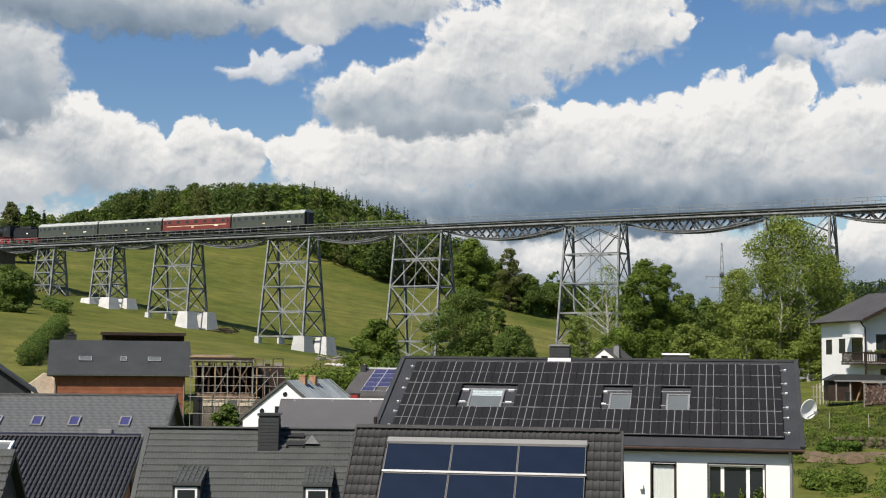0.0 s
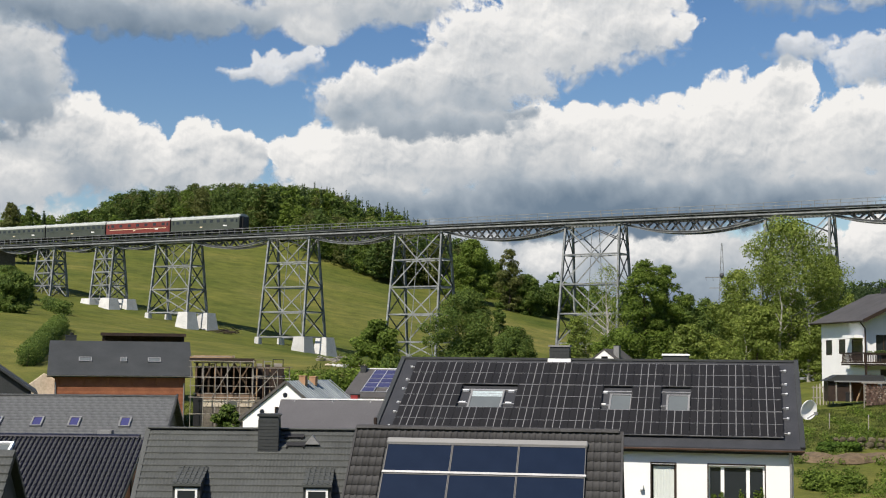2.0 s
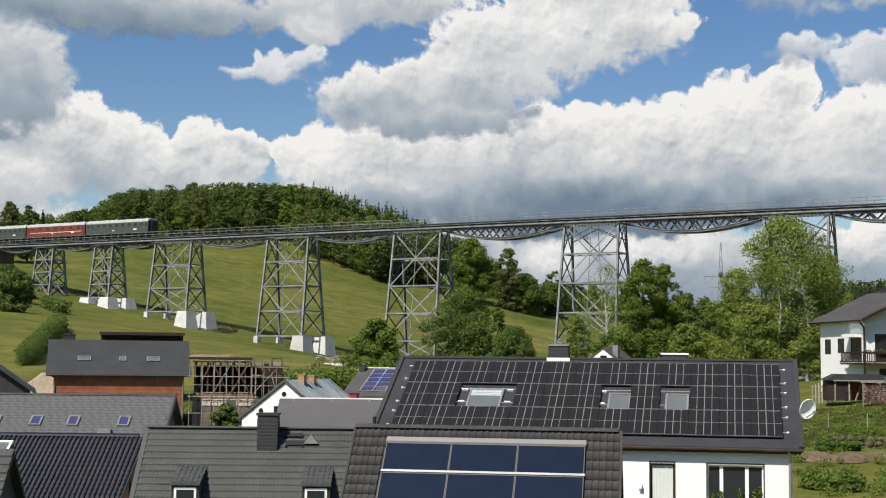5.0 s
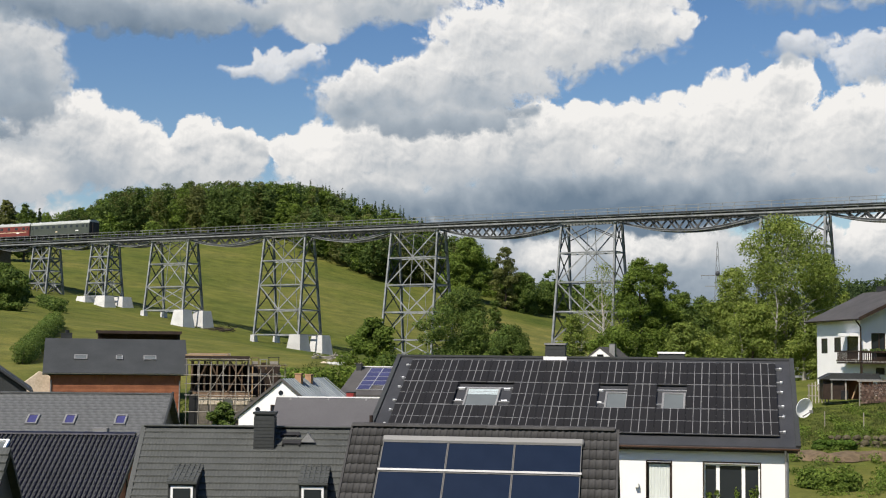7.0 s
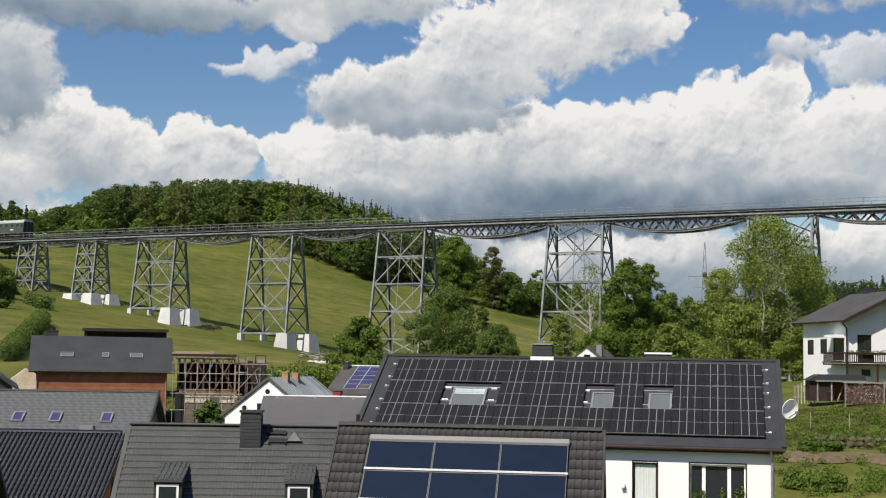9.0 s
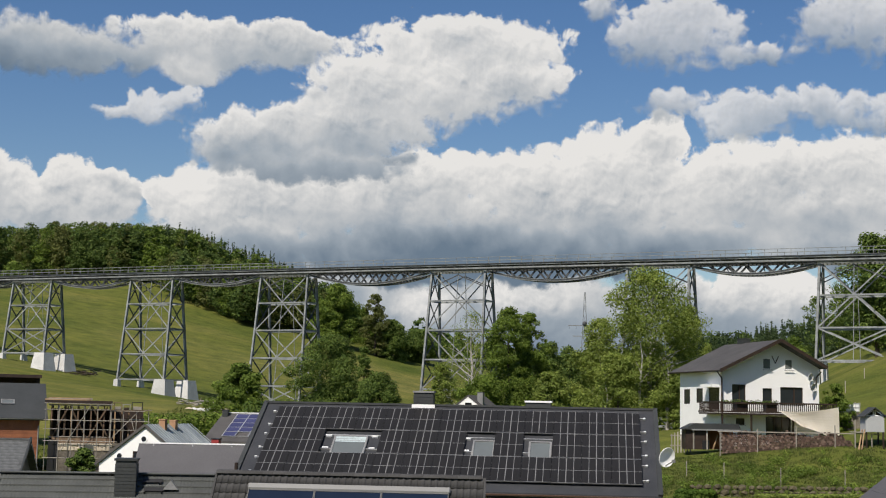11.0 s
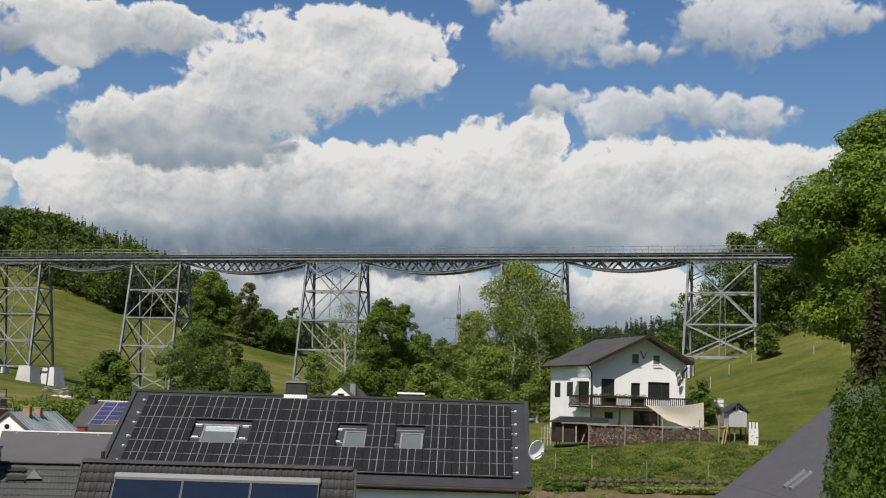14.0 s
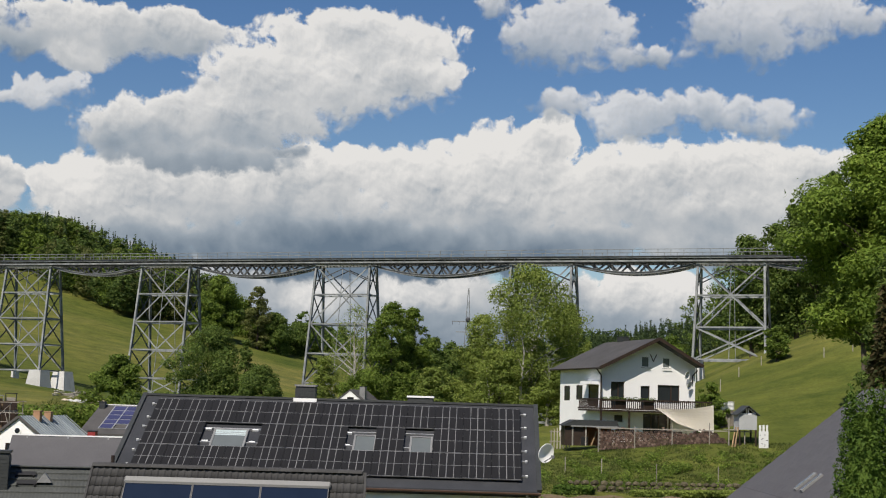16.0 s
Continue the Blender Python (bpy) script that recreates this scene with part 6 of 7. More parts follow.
def timber_frame():
    """An unfinished timber-framed annexe behind a scaffold, on a pale masonry base."""
    g = 6.4
    rng = random.Random(44)
    root = thing("timber_annexe", pose(-37.9, 97.6, g, 0, 0, 19), "unfinished timber-framed annexe with scaffold on a pale block base", "shed")
    top = 11.75 - g
    sill = 9.4 - g
    part("base_wall", boxed(0.3, 6.9, 0.0, 0.3, 0.0, sill - 0.42), M_STONE, root, "brown rubble base wall")
    part("base_course", boxed(0.3, 4.6, 0.0, 0.3, sill - 0.418, sill), M_WOOD_OLD, root, "dark timber base course")
    for r in range(2):
        for k in range(8):
            x = 0.45 + k * 0.5 + (r % 2) * 0.22
            part("block", boxed(x, x + 0.47, -0.04 - 0.01 * (k % 2), -0.002, 2.02 + r * 0.27, 2.27 + r * 0.27, bevel=0.015), M_SAND, root)
    part("back_wall", boxed(0.0, 6.9, 3.6, 3.8, 0, top - 0.3), M_BROWN_DARK, root)
    part("end_wall", boxed(6.8, 6.9, 0.3, 3.6, 0, top - 0.9), M_WOOD_OLD, root)
    part("inner_wall", boxed(4.35, 4.45, 0.3, 3.6, 0, top - 0.1), M_BROWN_DARK, root)
    part("roof", boxed(-0.3, 4.55, -0.25, 4.0, top + 0.10, top + 0.34), M_BROWN_DARK, root, "dark flat felt roof")
    for k in range(6):
        part("plank", boxed(-0.3 + 0.12 * k, 2.7 + 0.07 * k, 0.3 + 0.34 * k, 0.56 + 0.34 * k, top + 0.345 + 0.03 * (k % 2), top + 0.44 + 0.05 * (k % 3)), M_WOOD_GREY if k % 2 else M_WOOD, root)
    for k in range(10):
        x = 0.2 + k * 0.47
        part("stud", boxed(x - 0.05, x + 0.05, 0.1, 0.22, sill, top), (M_WOOD_OLD, M_WOOD_GREY, M_WOOD_OLD, M_WOOD)[k % 4], root)
        part("stud", boxed(x - 0.05, x + 0.05, 2.6, 2.7, sill, top), M_WOOD_OLD, root)
    for k in range(5):
        x = 4.75 + k * 0.5
        part("stud", boxed(x - 0.05, x + 0.05, 0.1, 0.22, sill - 0.4, top - 0.25 - 0.12 * k), M_WOOD if k == 0 else M_WOOD_OLD, root)
    for x0, x1, z in ((0.0, 4.5, top), (0.0, 4.5, sill), (4.5, 6.9, top - 0.35), (4.5, 6.9, top - 1.0)):
        part("wall_plate", boxed(x0, x1, 0.08, 0.24, z - 0.06, z + 0.04), M_WOOD_GREY, root)
    for a, b in ((0.3, 1.4), (2.7, 1.5), (4.3, 3.1), (2.9, 4.2)):
        part("brace", bar((a, 0.05, sill), (b, 0.05, top - 0.1), 0.10), M_WOOD_OLD, root)
    for k in range(9):
        x = -0.15 + k * 0.92
        part("scaffold_pole", tube(bmesh.new(), [(x, -0.8, 0), (x + rng.uniform(-0.04, 0.04), -0.8, top + rng.uniform(-0.1, 0.35) - (0.5 if k > 5 else 0))], [0.03, 0.03], 6), M_WOOD_GREY, root)
    for z, x1 in ((1.5, 6.9), (2.75, 5.0), (top - 1.75, 7.3), (top - 1.1, 7.3), (top - 0.35, 7.4), (top + 0.12, 4.6)):
        part("scaffold_tube", tube(bmesh.new(), [(-0.3, -0.8, z), (x1, -0.8, z + rng.uniform(-0.05, 0.05))], [0.027, 0.027], 6), M_WOOD_GREY, root)
    for x0, z0, x1, z1 in ((1.0, 2.0, 3.0, top), (4.6, sill, 6.4, top - 0.4), (6.9, 1.2, 5.9, top - 0.9)):
        part("scaffold_tube", tube(bmesh.new(), [(x0, -0.84, z0), (x1, -0.84, z1)], [0.027, 0.027], 6), M_WOOD_GREY, root)
    part("scaffold_board", boxed(4.4, 7.2, -1.0, -0.45, top - 0.34, top - 0.29), M_WOOD_OLD, root)
    # A flat black sheet on the wall paints the darkness of a doorway.
    part("door_opening", boxed(0.05, 0.75, -0.06, -0.05, 0.3, 9.2 - g), M_BLACK, root, "black sheet for the unlit doorway")
    part("satellite_dish", tube(bmesh.new(), [(3.0, -0.95, 2.2), (3.0, -0.90, 2.22)], [0.36, 0.30], 18), M_LEAD, root, "grey dish on the scaffold")
    # frames and boxes stacked on the lower bay
    for x, w, h, m in ((4.65, 0.55, 0.5, M_WOOD_OLD), (5.3, 0.5, 0.38, M_LEAD), (5.95, 0.75, 0.55, M_BLACK)):
        z = top - 0.30
        for a in (x, x + w):
            for y in (-0.9, -0.5):
                part("frame_post", boxed(a - 0.025, a + 0.025, y - 0.025, y + 0.025, z, z + h), m, root)
        part("frame_top", boxed(x - 0.05, x + w + 0.05, -0.95, -0.45, z + h, z + h + 0.05), m, root)
        part("crate", boxed(x + 0.06, x + w - 0.06, -0.85, -0.55, z + 0.02, z + h * 0.5, bevel=0.02), M_WOOD_GREY if h > 0.45 else M_BROWN_DARK, root)
    return root


def gable_house():
    base = 3.5
    rz = 10.6 - base
    root = house("gable_house", (-27.53, 87.78), 85.0, 8.0, 4.2, 3.35, 38.0, 10.6, base, M_WHITE, M_BLUE_ROOF, "white gabled house with a weathered blue-grey sheet roof", over=0.25, gable=0.08)
    for k in range(18):
        part("seam", bar((0.25 + k * 0.47, -0.02, rz + 0.02), (0.25 + k * 0.47, -4.18, rz + 0.02 - 4.18 * math.tan(radians(38))), 0.03, 0.05), M_BLUE_ROOF, root)
    for x, y, z in ((0.07, 0.05, rz - 0.95), (0.07, 1.70, rz - 2.08)):
        bm = bmesh.new()
        bmesh.ops.create_cone(bm, cap_ends=True, segments=20, radius1=0.24, radius2=0.24, depth=0.06, matrix=pose(x, y, z, 0, 90))
        rim = part("round_window", bm, M_WHITE, root)
        bm = bmesh.new()
        bmesh.ops.create_cone(bm, cap_ends=True, segments=20, radius1=0.17, radius2=0.17, depth=0.02, matrix=pose(x - 0.035, y, z, 0, 90))
        part("pane", bm, M_GLASS, rim)
    window(root, pose(0.08, 0.5, rz - 2.85, 0, 0, -90), 0.6, 1.1, M_BROWN_DARK, inset=0.05)
    for sgn in (-1, 1):
        dep = 4.22 if sgn < 0 else 3.37
        part("barge_board", bar((-0.03, 0, rz - 0.04), (-0.03, sgn * dep, rz - 0.04 - dep * math.tan(radians(38))), 0.08, 0.15), M_BROWN_ROOF, root)
    chimney(root, 2.4, -0.3, rz - 0.5, rz + 0.28, 0.42, 0.42, M_BRICK, M_BRICK)
    chimney(root, 4.3, -0.3, rz - 0.5, rz + 0.22, 0.42, 0.42, M_BRICK, M_BRICK)
    chimney(root, 5.5, -3.0, rz - 2.5, rz - 1.0, 0.5, 0.5, M_RED_FRAME, M_BLACK)
    return root


def annexe():
    base = 3.4
    rz = 9.72 - base
    root = house("grey_roofed_house", (-24.2, 76.25), 10.0, 9.0, 4.0, 4.0, 33.0, 9.72, base, M_WHITE, M_GREY_ROOF, "house with a plain smooth grey roof and white ridge strip")
    part("ridge_strip", boxed(0, 9.0, -0.08, 0.08, rz - 0.01, rz + 0.06), M_WHITE, root, "white ridge strip")
    for k in range(4):
        part("snow_hook", boxed(0.8 + k * 2.2, 0.88 + k * 2.2, -0.22, -0.14, rz - 0.13, rz - 0.04), M_ALU, root)
    return root


def small_solar_house():
    base = 4.0
    rz = 11.34 - base
    root = house("small_solar_house", (-27.1, 106.6), -3.0, 7.5, 5.1, 4.6, 22.2, 11.34, base, M_WHITE, M_BROWN_ROOF, "house with an old dark roof and blue solar modules")
    me = mesh_of("solar_module", boxed(0.02, 0.98, 0.02, 0.80, 0.04, 0.08), M_BLUE_PV)
    for r in range(5):
        for c in range(5):
            if r == 4 and c == 1:
                continue
            o = part("solar_module", me, None, root)
            o.matrix_basis = slope_pose(1.3 + 1.02 * c, 22.2, 0.35 + 0.86 * (r + 1), rz)
    for c in range(6):
        o = part("module_rail", boxed(-0.035, 0.035, -4.4, 0, 0.03, 0.09), M_ALU, root)
        o.matrix_basis = slope_pose(1.3 + 1.02 * c, 22.2, 0.3, rz)
    for r in range(6):
        o = part("module_rail", boxed(0, 5.1, -0.02, 0.02, 0.03, 0.085), M_ALU, root)
        o.matrix_basis = slope_pose(1.3, 22.2, 0.36 + 0.86 * r, rz)
    part("ridge_strip", boxed(0, 7.5, -0.1, 0.1, rz, rz + 0.07), M_WHITE, root, "white ridge strip")
    chimney(root, 0.35, -0.5, rz - 0.8, rz + 0.2, 0.4, 0.45, M_DARK_ROOF)
    return root


def far_white_house():
    base = 7.5
    root = house("far_white_house", (-10.75, 149.6), 80.0, 8.0, 2.8, 2.8, 38.0, 13.6, base, M_WHITE, M_BROWN_ROOF, "small white gabled house with a brown roof", over=0.3, gable=0.07)
    window(root, pose(0.07, -0.05, 4.45, 0, 0, -90), 0.75, 0.8, M_BROWN_DARK)
    chimney(root, 1.6, -1.1, 4.6, 6.4, 0.75, 0.6, M_LEAD)
    return root


def east_roof_house():
    base = 3.5
    root = house("slate_roof_house", (15.3, 37.8), 90.0, 12.4, 6.2, 6.2, 39.0, 13.1, base, M_WHITE, M_GREY_ROOF, "house with a plain grey slate roof and two narrow roof windows")
    rz = 13.1 - base
    bm = boxed(-0.299, 0.299, -0.28, 0.0, 0.0, 0.008)
    me = mesh_of("slate", bm, M_GREY_ROOF)
    for r in range(17):
        for c in range(20):
            o = part("slate", me, None, root)
            o.matrix_basis = slope_pose(12.1 - c * 0.6 - 0.3 * (r % 2), 39, 1.3 + r * 0.265, rz, 1) @ pose(0, 0, 0.006, 1.3, 0, 180)
    for x in (5.0, 5.75):
        o = part("roof_window", boxed(-0.13, 0.13, -0.42, 0.42, 0.02, 0.09), M_LEAD, root, "narrow roof window")
        o.matrix_basis = slope_pose(x, 39, 5.0, rz, 1)
        part("pane", boxed(-0.08, 0.08, -0.36, 0.36, 0.09, 0.1), M_ROOF_GLASS, o)
    return root


# ---- the white house on the slope ----
def white_house():
    base, L = 8.4, 12.2
    rz = 19.1 - base
    root = house("white_house", (20.0, 129.5), 108.5, L, 4.75, 6.15, 27.4, 19.1, base, M_WHITE, M_BROWN_ROOF, "white two-storey house with a brown-grey roof and a dark wooden balcony", pitch_back=25.8, over=0.7, gable=1.25, over_front=0.22)
    gx = 1.25

    def on_gable(v, z):
        return pose(gx - 0.01, -v, z - base, 0, 0, -90)

    def on_side(x, z):
        return pose(x, 5.46, z - base, 0, 0, 180)

    # Paler glass in the upper windows: reflected sky is put into its tint.
    for v0, v1, z0, z1 in ((-1.3, -0.4, 16.3, 17.4), (0.95, 1.83, 16.3, 17.35)):
        window(root, on_gable((v0 + v1) / 2, z0), v1 - v0, z1 - z0, M_WHITE, glass=M_ROOF_GLASS, inset=0.03, t=0.10)
    window(root, on_gable(-0.8, 12.35), 0.98, 2.2, M_BROWN_DARK, sill=False)
    window(root, on_gable(1.7, 13.15), 2.35, 1.55, M_BROWN_DARK, mullions=(0.3,))
    window(root, on_gable(-3.7, 12.35), 1.4, 2.5, M_BROWN_DARK, sill=False, mullions=(0.1,))
    window(root, on_gable(-3.57, 11.1), 0.9, 0.6, M_BROWN_DARK)
    window(root, on_gable(0.3, 10.1), 2.6, 1.8, M_BROWN_DARK, mullions=(-0.4, 0.4), sill=False)
    window(root, on_side(9.2, 13.0), 1.4, 1.45, M_BROWN_DARK, sill=False, inset=0.04)
    window(root, on_side(6.2, 13.1), 1.45, 1.4, M_BROWN_DARK, sill=False, inset=0.04)
    window(root, on_side(2.9, 12.5), 2.3, 2.0, M_BROWN_DARK, sill=False, inset=0.04)
    part("awning", boxed(1.6, 4.2, 5.47, 6.3, 14.55 - base, 14.85 - base), M_WHITE, root, "white rolled awning")
    for yy, zz in ((-3.42, 7.24), (-3.68, 6.28)):
        dish = bmesh.new()
        bmesh.ops.create_uvsphere(dish, u_segments=20, v_segments=10, radius=0.5)
        bmesh.ops.delete(dish, geom=[v for v in dish.verts if v.co.z < 0.24], context="VERTS")
        bmesh.ops.solidify(dish, geom=dish.faces[:], thickness=0.02)
        dish.transform(pose(gx - 0.75, yy - 0.15, zz, 0, 0, 28) @ pose(0, 0, 0, 0, 82, 0))
        part("satellite_dish", dish, M_DISH_GREY, root, "pale grey satellite dish on the gable")
        part("dish_arm", bar((gx, yy, zz - 0.1), (gx - 0.42, yy - 0.1, zz), 0.05), M_LEAD, root)
    # roof edges
    for sgn, dep, p in ((-1, 4.75, 27.4), (1, 6.15, 25.8)):
        part("barge_board", bar((0.0, 0, rz - 0.06), (0.0, sgn * dep, rz - 0.06 - dep * math.tan(radians(p))), 0.10, 0.30), M_BROWN_DARK, root)
    gutter(root, L, 6.2, rz - 6.15 * math.tan(radians(25.8)) - 0.05, M_BROWN_DARK)
    pipe(root, [(0.9, 6.1, rz - 3.05), (1.0, 5.55, rz - 3.7), (1.0, 5.55, 0.2)], 0.07, M_BROWN_DARK)
    pipe(root, [(1.1, -4.7, rz - 2.9), (1.15, -4.2, rz - 3.4), (1.15, -4.15, rz - 4.2)], 0.06, M_BROWN_DARK)
    chimney(root, 8.3, -0.2, rz - 0.6, rz + 0.4, 1.3, 0.7, M_DARK_ROOF)
    # balcony round the gable and the west side
    fz = 12.2 - base
    y1, y0, x_out = 6.35, -5.5, -0.35
    part("balcony_floor", boxed(x_out, gx, y0, y1, fz - 0.16, fz), M_BROWN_DARK, root)
    part("balcony_floor", boxed(gx + 0.002, 4.4, 5.47, y1, fz - 0.16, fz), M_BROWN_DARK, root)
    for z in (0.10, 0.95):
        part("balcony_rail", boxed(x_out - 0.06, x_out + 0.04, y0, y1, fz + z - 0.07, fz + z + 0.07), M_BROWN_DARK, root)
        part("balcony_rail", boxed(x_out + 0.045, 4.4, y1 - 0.04, y1 + 0.06, fz + z - 0.07, fz + z + 0.07), M_BROWN_DARK, root)
    slat = mesh_of("baluster", boxed(-0.02, 0.02, -0.045, 0.045, 0.17, 0.88), M_BROWN_DARK)
    y = y0 + 0.1
    while y < y1:
        o = part("baluster", slat, None, root)
        o.location = (x_out - 0.01, y, fz)
        y += 0.205
    for k in range(22):
        o = part("baluster", slat, None, root)
        o.matrix_basis = pose(x_out + 0.2 + k * 0.205, y1 + 0.01, fz, 0, 0, 90)
    part("parasol_panel", boxed(x_out - 0.03, x_out + 0.03, 0.65, 1.7, fz + 0.05, fz + 1.0), M_BROWN_DARK, root, "dark balcony panel")
    part("parasol_panel", boxed(x_out - 0.03, x_out + 0.03, 3.6, 4.7, fz + 0.05, fz + 1.0), M_BROWN_DARK, root, "dark balcony panel")
    for yy in (-5.2, -1.0, 3.2, 6.1):
        part("balcony_post", boxed(x_out, x_out + 0.14, yy - 0.07, yy + 0.07, 0.0, fz - 0.16), M_BROWN_DARK, root)
    for k in range(9):
        yy = y1 - 0.45 - 0.62 * k
        trough = part("flower_box", boxed(x_out - 0.26, x_out - 0.07, yy - 0.29, yy + 0.29, fz + 0.80, fz + 0.98, bevel=0.02), M_BROWN_DARK, root, "dark flower box on the balcony rail")
        v, f = leaf_quads([(x_out - 0.17, yy + q, fz + 1.05) for q in (-0.18, 0.0, 0.18)], [(0.14, 0.16, 0.13 + 0.03 * (k % 3))] * 3, 90, 0.06, np.random.default_rng(300 + k))
        part("plant", quick_mesh("plant", v, f, M_LEAF_DARK), None, trough)
    # antler-like wall ornament under the ridge
    part("wall_ornament", beam(beam(bmesh.new(), (gx - 0.05, 0, rz - 2.2), (gx - 0.05, 0.35, rz - 1.5), 0.06), (gx - 0.05, 0, rz - 2.2), (gx - 0.05, -0.35, rz - 1.5), 0.06), M_BROWN_DARK, root)
    return root


def shade_sail():
    """A cream sail stretched under the balcony."""
    root = thing("shade_sail", pose(20.0, 129.5, 8.4, 0, 0, 108.5), "cream shade sail stretched below the balcony", "sail")
    a, b, c, d = (-0.9, 0.72, 4.06), (-0.9, -5.35, 4.5), (-0.9, -5.25, 1.25), (-0.9, -1.3, 2.7)
    a, b, c, d = Vector(a), Vector(b), Vector(c), Vector(d)
    n = 10
    bm = bmesh.new()
    grid = []
    for i in range(n + 1):
        s = i / n
        row = []
        for j in range(n + 1):
            t = j / n
            p = a.lerp(b, s).lerp(d.lerp(c, s), t)
            p = p + Vector((0.25 * math.sin(math.pi * s) * math.sin(math.pi * t) - 0.3 * t, 0, -0.22 * math.sin(math.pi * s) * (1 - t) + 0.15 * math.sin(math.pi * s) * t))
            row.append(bm.verts.new(p))
        grid.append(row)
    for i in range(n):
        for j in range(n):
            bm.faces.new((grid[i][j], grid[i + 1][j], grid[i + 1][j + 1], grid[i][j + 1]))
    bmesh.ops.solidify(bm, geom=bm.faces[:], thickness=0.012)
    part("cloth", bm, M_SAIL, root)
    return root


# ---- garden before the white house ----
def garden_shed():
    root = thing("garden_shed", pose(11.2, 123.2, 8.9, 0, 0, 6), "low dark brown garden shed with an open lean-to", "shed")
    part("wall", boxed(-0.6, 1.2, 0.0, 1.8, 0.0, 1.75), M_BROWN_DARK, root)
    part("back_wall", boxed(1.2, 4.0, 1.5, 1.6, 0.0, 1.8), M_BROWNWOOD, root)
    bm = bmesh.new()
    prism(bm, [(-0.9, 1.75), (4.3, 1.75), (4.1, 2.3), (0.2, 2.3)], -0.3, 2.0)
    part("roof", bm, M_DARK_ROOF, root)
    part("eaves_board", boxed(-0.1, 4.3, -0.34, -0.30, 1.68, 1.80), M_LEAD, root)
    for x in (0.1, 1.3, 2.6, 4.1):
        part("post", boxed(x - 0.06, x + 0.06, -0.15, -0.03, 0.0, 1.7), M_WOOD_GREY, root)
    part("tool", bar((1.9, 0.3, 0.0), (2.4, 0.5, 1.3), 0.09), M_WOOD, root)
    part("tool", bar((1.6, 0.4, 0.0), (1.7, 0.8, 1.2), 0.05), M_WOOD, root)
    part("bin", boxed(0.9, 1.5, -0.1, 0.4, 0.0, 0.8, bevel=0.03), M_BLACK, root, "dark plastic bin")
    return root


def woodpile():
    """A long stack of split logs under a pole fence."""
    rng = random.Random(11)
    x0, x1, y = 13.6, 27.6, 121.4
    root = thing("woodpile", pose(0, 0, 0), "long stack of split brown firewood in the garden", "woodpile")
    bm = bmesh.new()
    bmesh.ops.create_cone(bm, cap_ends=True, segments=6, radius1=0.10, radius2=0.10, depth=0.55, matrix=pose(0, 0, 0, 90))
    me = mesh_of("log", bm, M_LOG)
    verts = np.array([v.co[:] for v in me.vertices])
    spots = []
    r = 0
    while r < 13:
        x = x0 + (0.09 if r % 2 else 0)
        while x < x1:
            tall = (ground_z(13.2, y) + 1.78 - ground_z(x, y) + 0.16 * math.sin(x * 1.7)) / 0.155 - max(0.0, x - 23.4) * 2.6
            if r < tall + rng.uniform(-0.8, 0.8):
                spots.append((x + rng.uniform(-0.02, 0.02), y + rng.uniform(-0.07, 0.07), ground_z(x, y) + 0.12 + r * 0.155, rng.uniform(0.75, 1.0), rng.uniform(0, 60)))
            x += 0.18
        r += 1
    rng.shuffle(spots)
    rest = []
    polys = [p.vertices[:] for p in me.polygons]
    for k, (x, yy, z, s, a) in enumerate(spots):
        m = pose(x, yy, z, 0, a, 0) @ Matrix.Diagonal((s, 1, s, 1))
        if k < 300:
            o = part("log", me, None, root)
            o.matrix_basis = m
        else:
            rest.append(m)
    bm = bmesh.new()
    for m in rest:
        vs = [bm.verts.new(m @ Vector(v)) for v in verts]
        for p in polys:
            bm.faces.new([vs[i] for i in p])
    part("log_mass", bm, M_LOG_MASS, root, kind="stuff")
    for x in (13.4, 16.6, 19.9, 23.2, 26.3):
        part("post", boxed(x - 0.04, x + 0.04, y - 0.43, y - 0.35, ground_z(x, y) - 0.4, ground_z(x, y) + 2.0), M_WOOD_GREY, root)
    part("top_pole", bar((13.2, y - 0.39, ground_z(13.2, y) + 2.0), (27.0, y - 0.39, ground_z(13.2, y) + 2.05), 0.09), M_WOOD_GREY, root)
    return root


def island_logs():
    n = Nodes("split_firewood_mass")
    isl = n.add("NewGeometry").outputs["Random Per Island"]
    col = n.ramp(isl, (0.0, (0.055, 0.034, 0.027)), (0.5, (0.125, 0.080, 0.062)), (1.0, (0.26, 0.18, 0.145)))
    col = n.mix(0.4, col, n.ramp(n.noise(14, 4, 0.7), (0.3, (0.25, 0.25, 0.25)), (0.7, (0.75, 0.75, 0.75))), "OVERLAY")
    return n.done(col, 0.85)


M_LOG_MASS = island_logs()


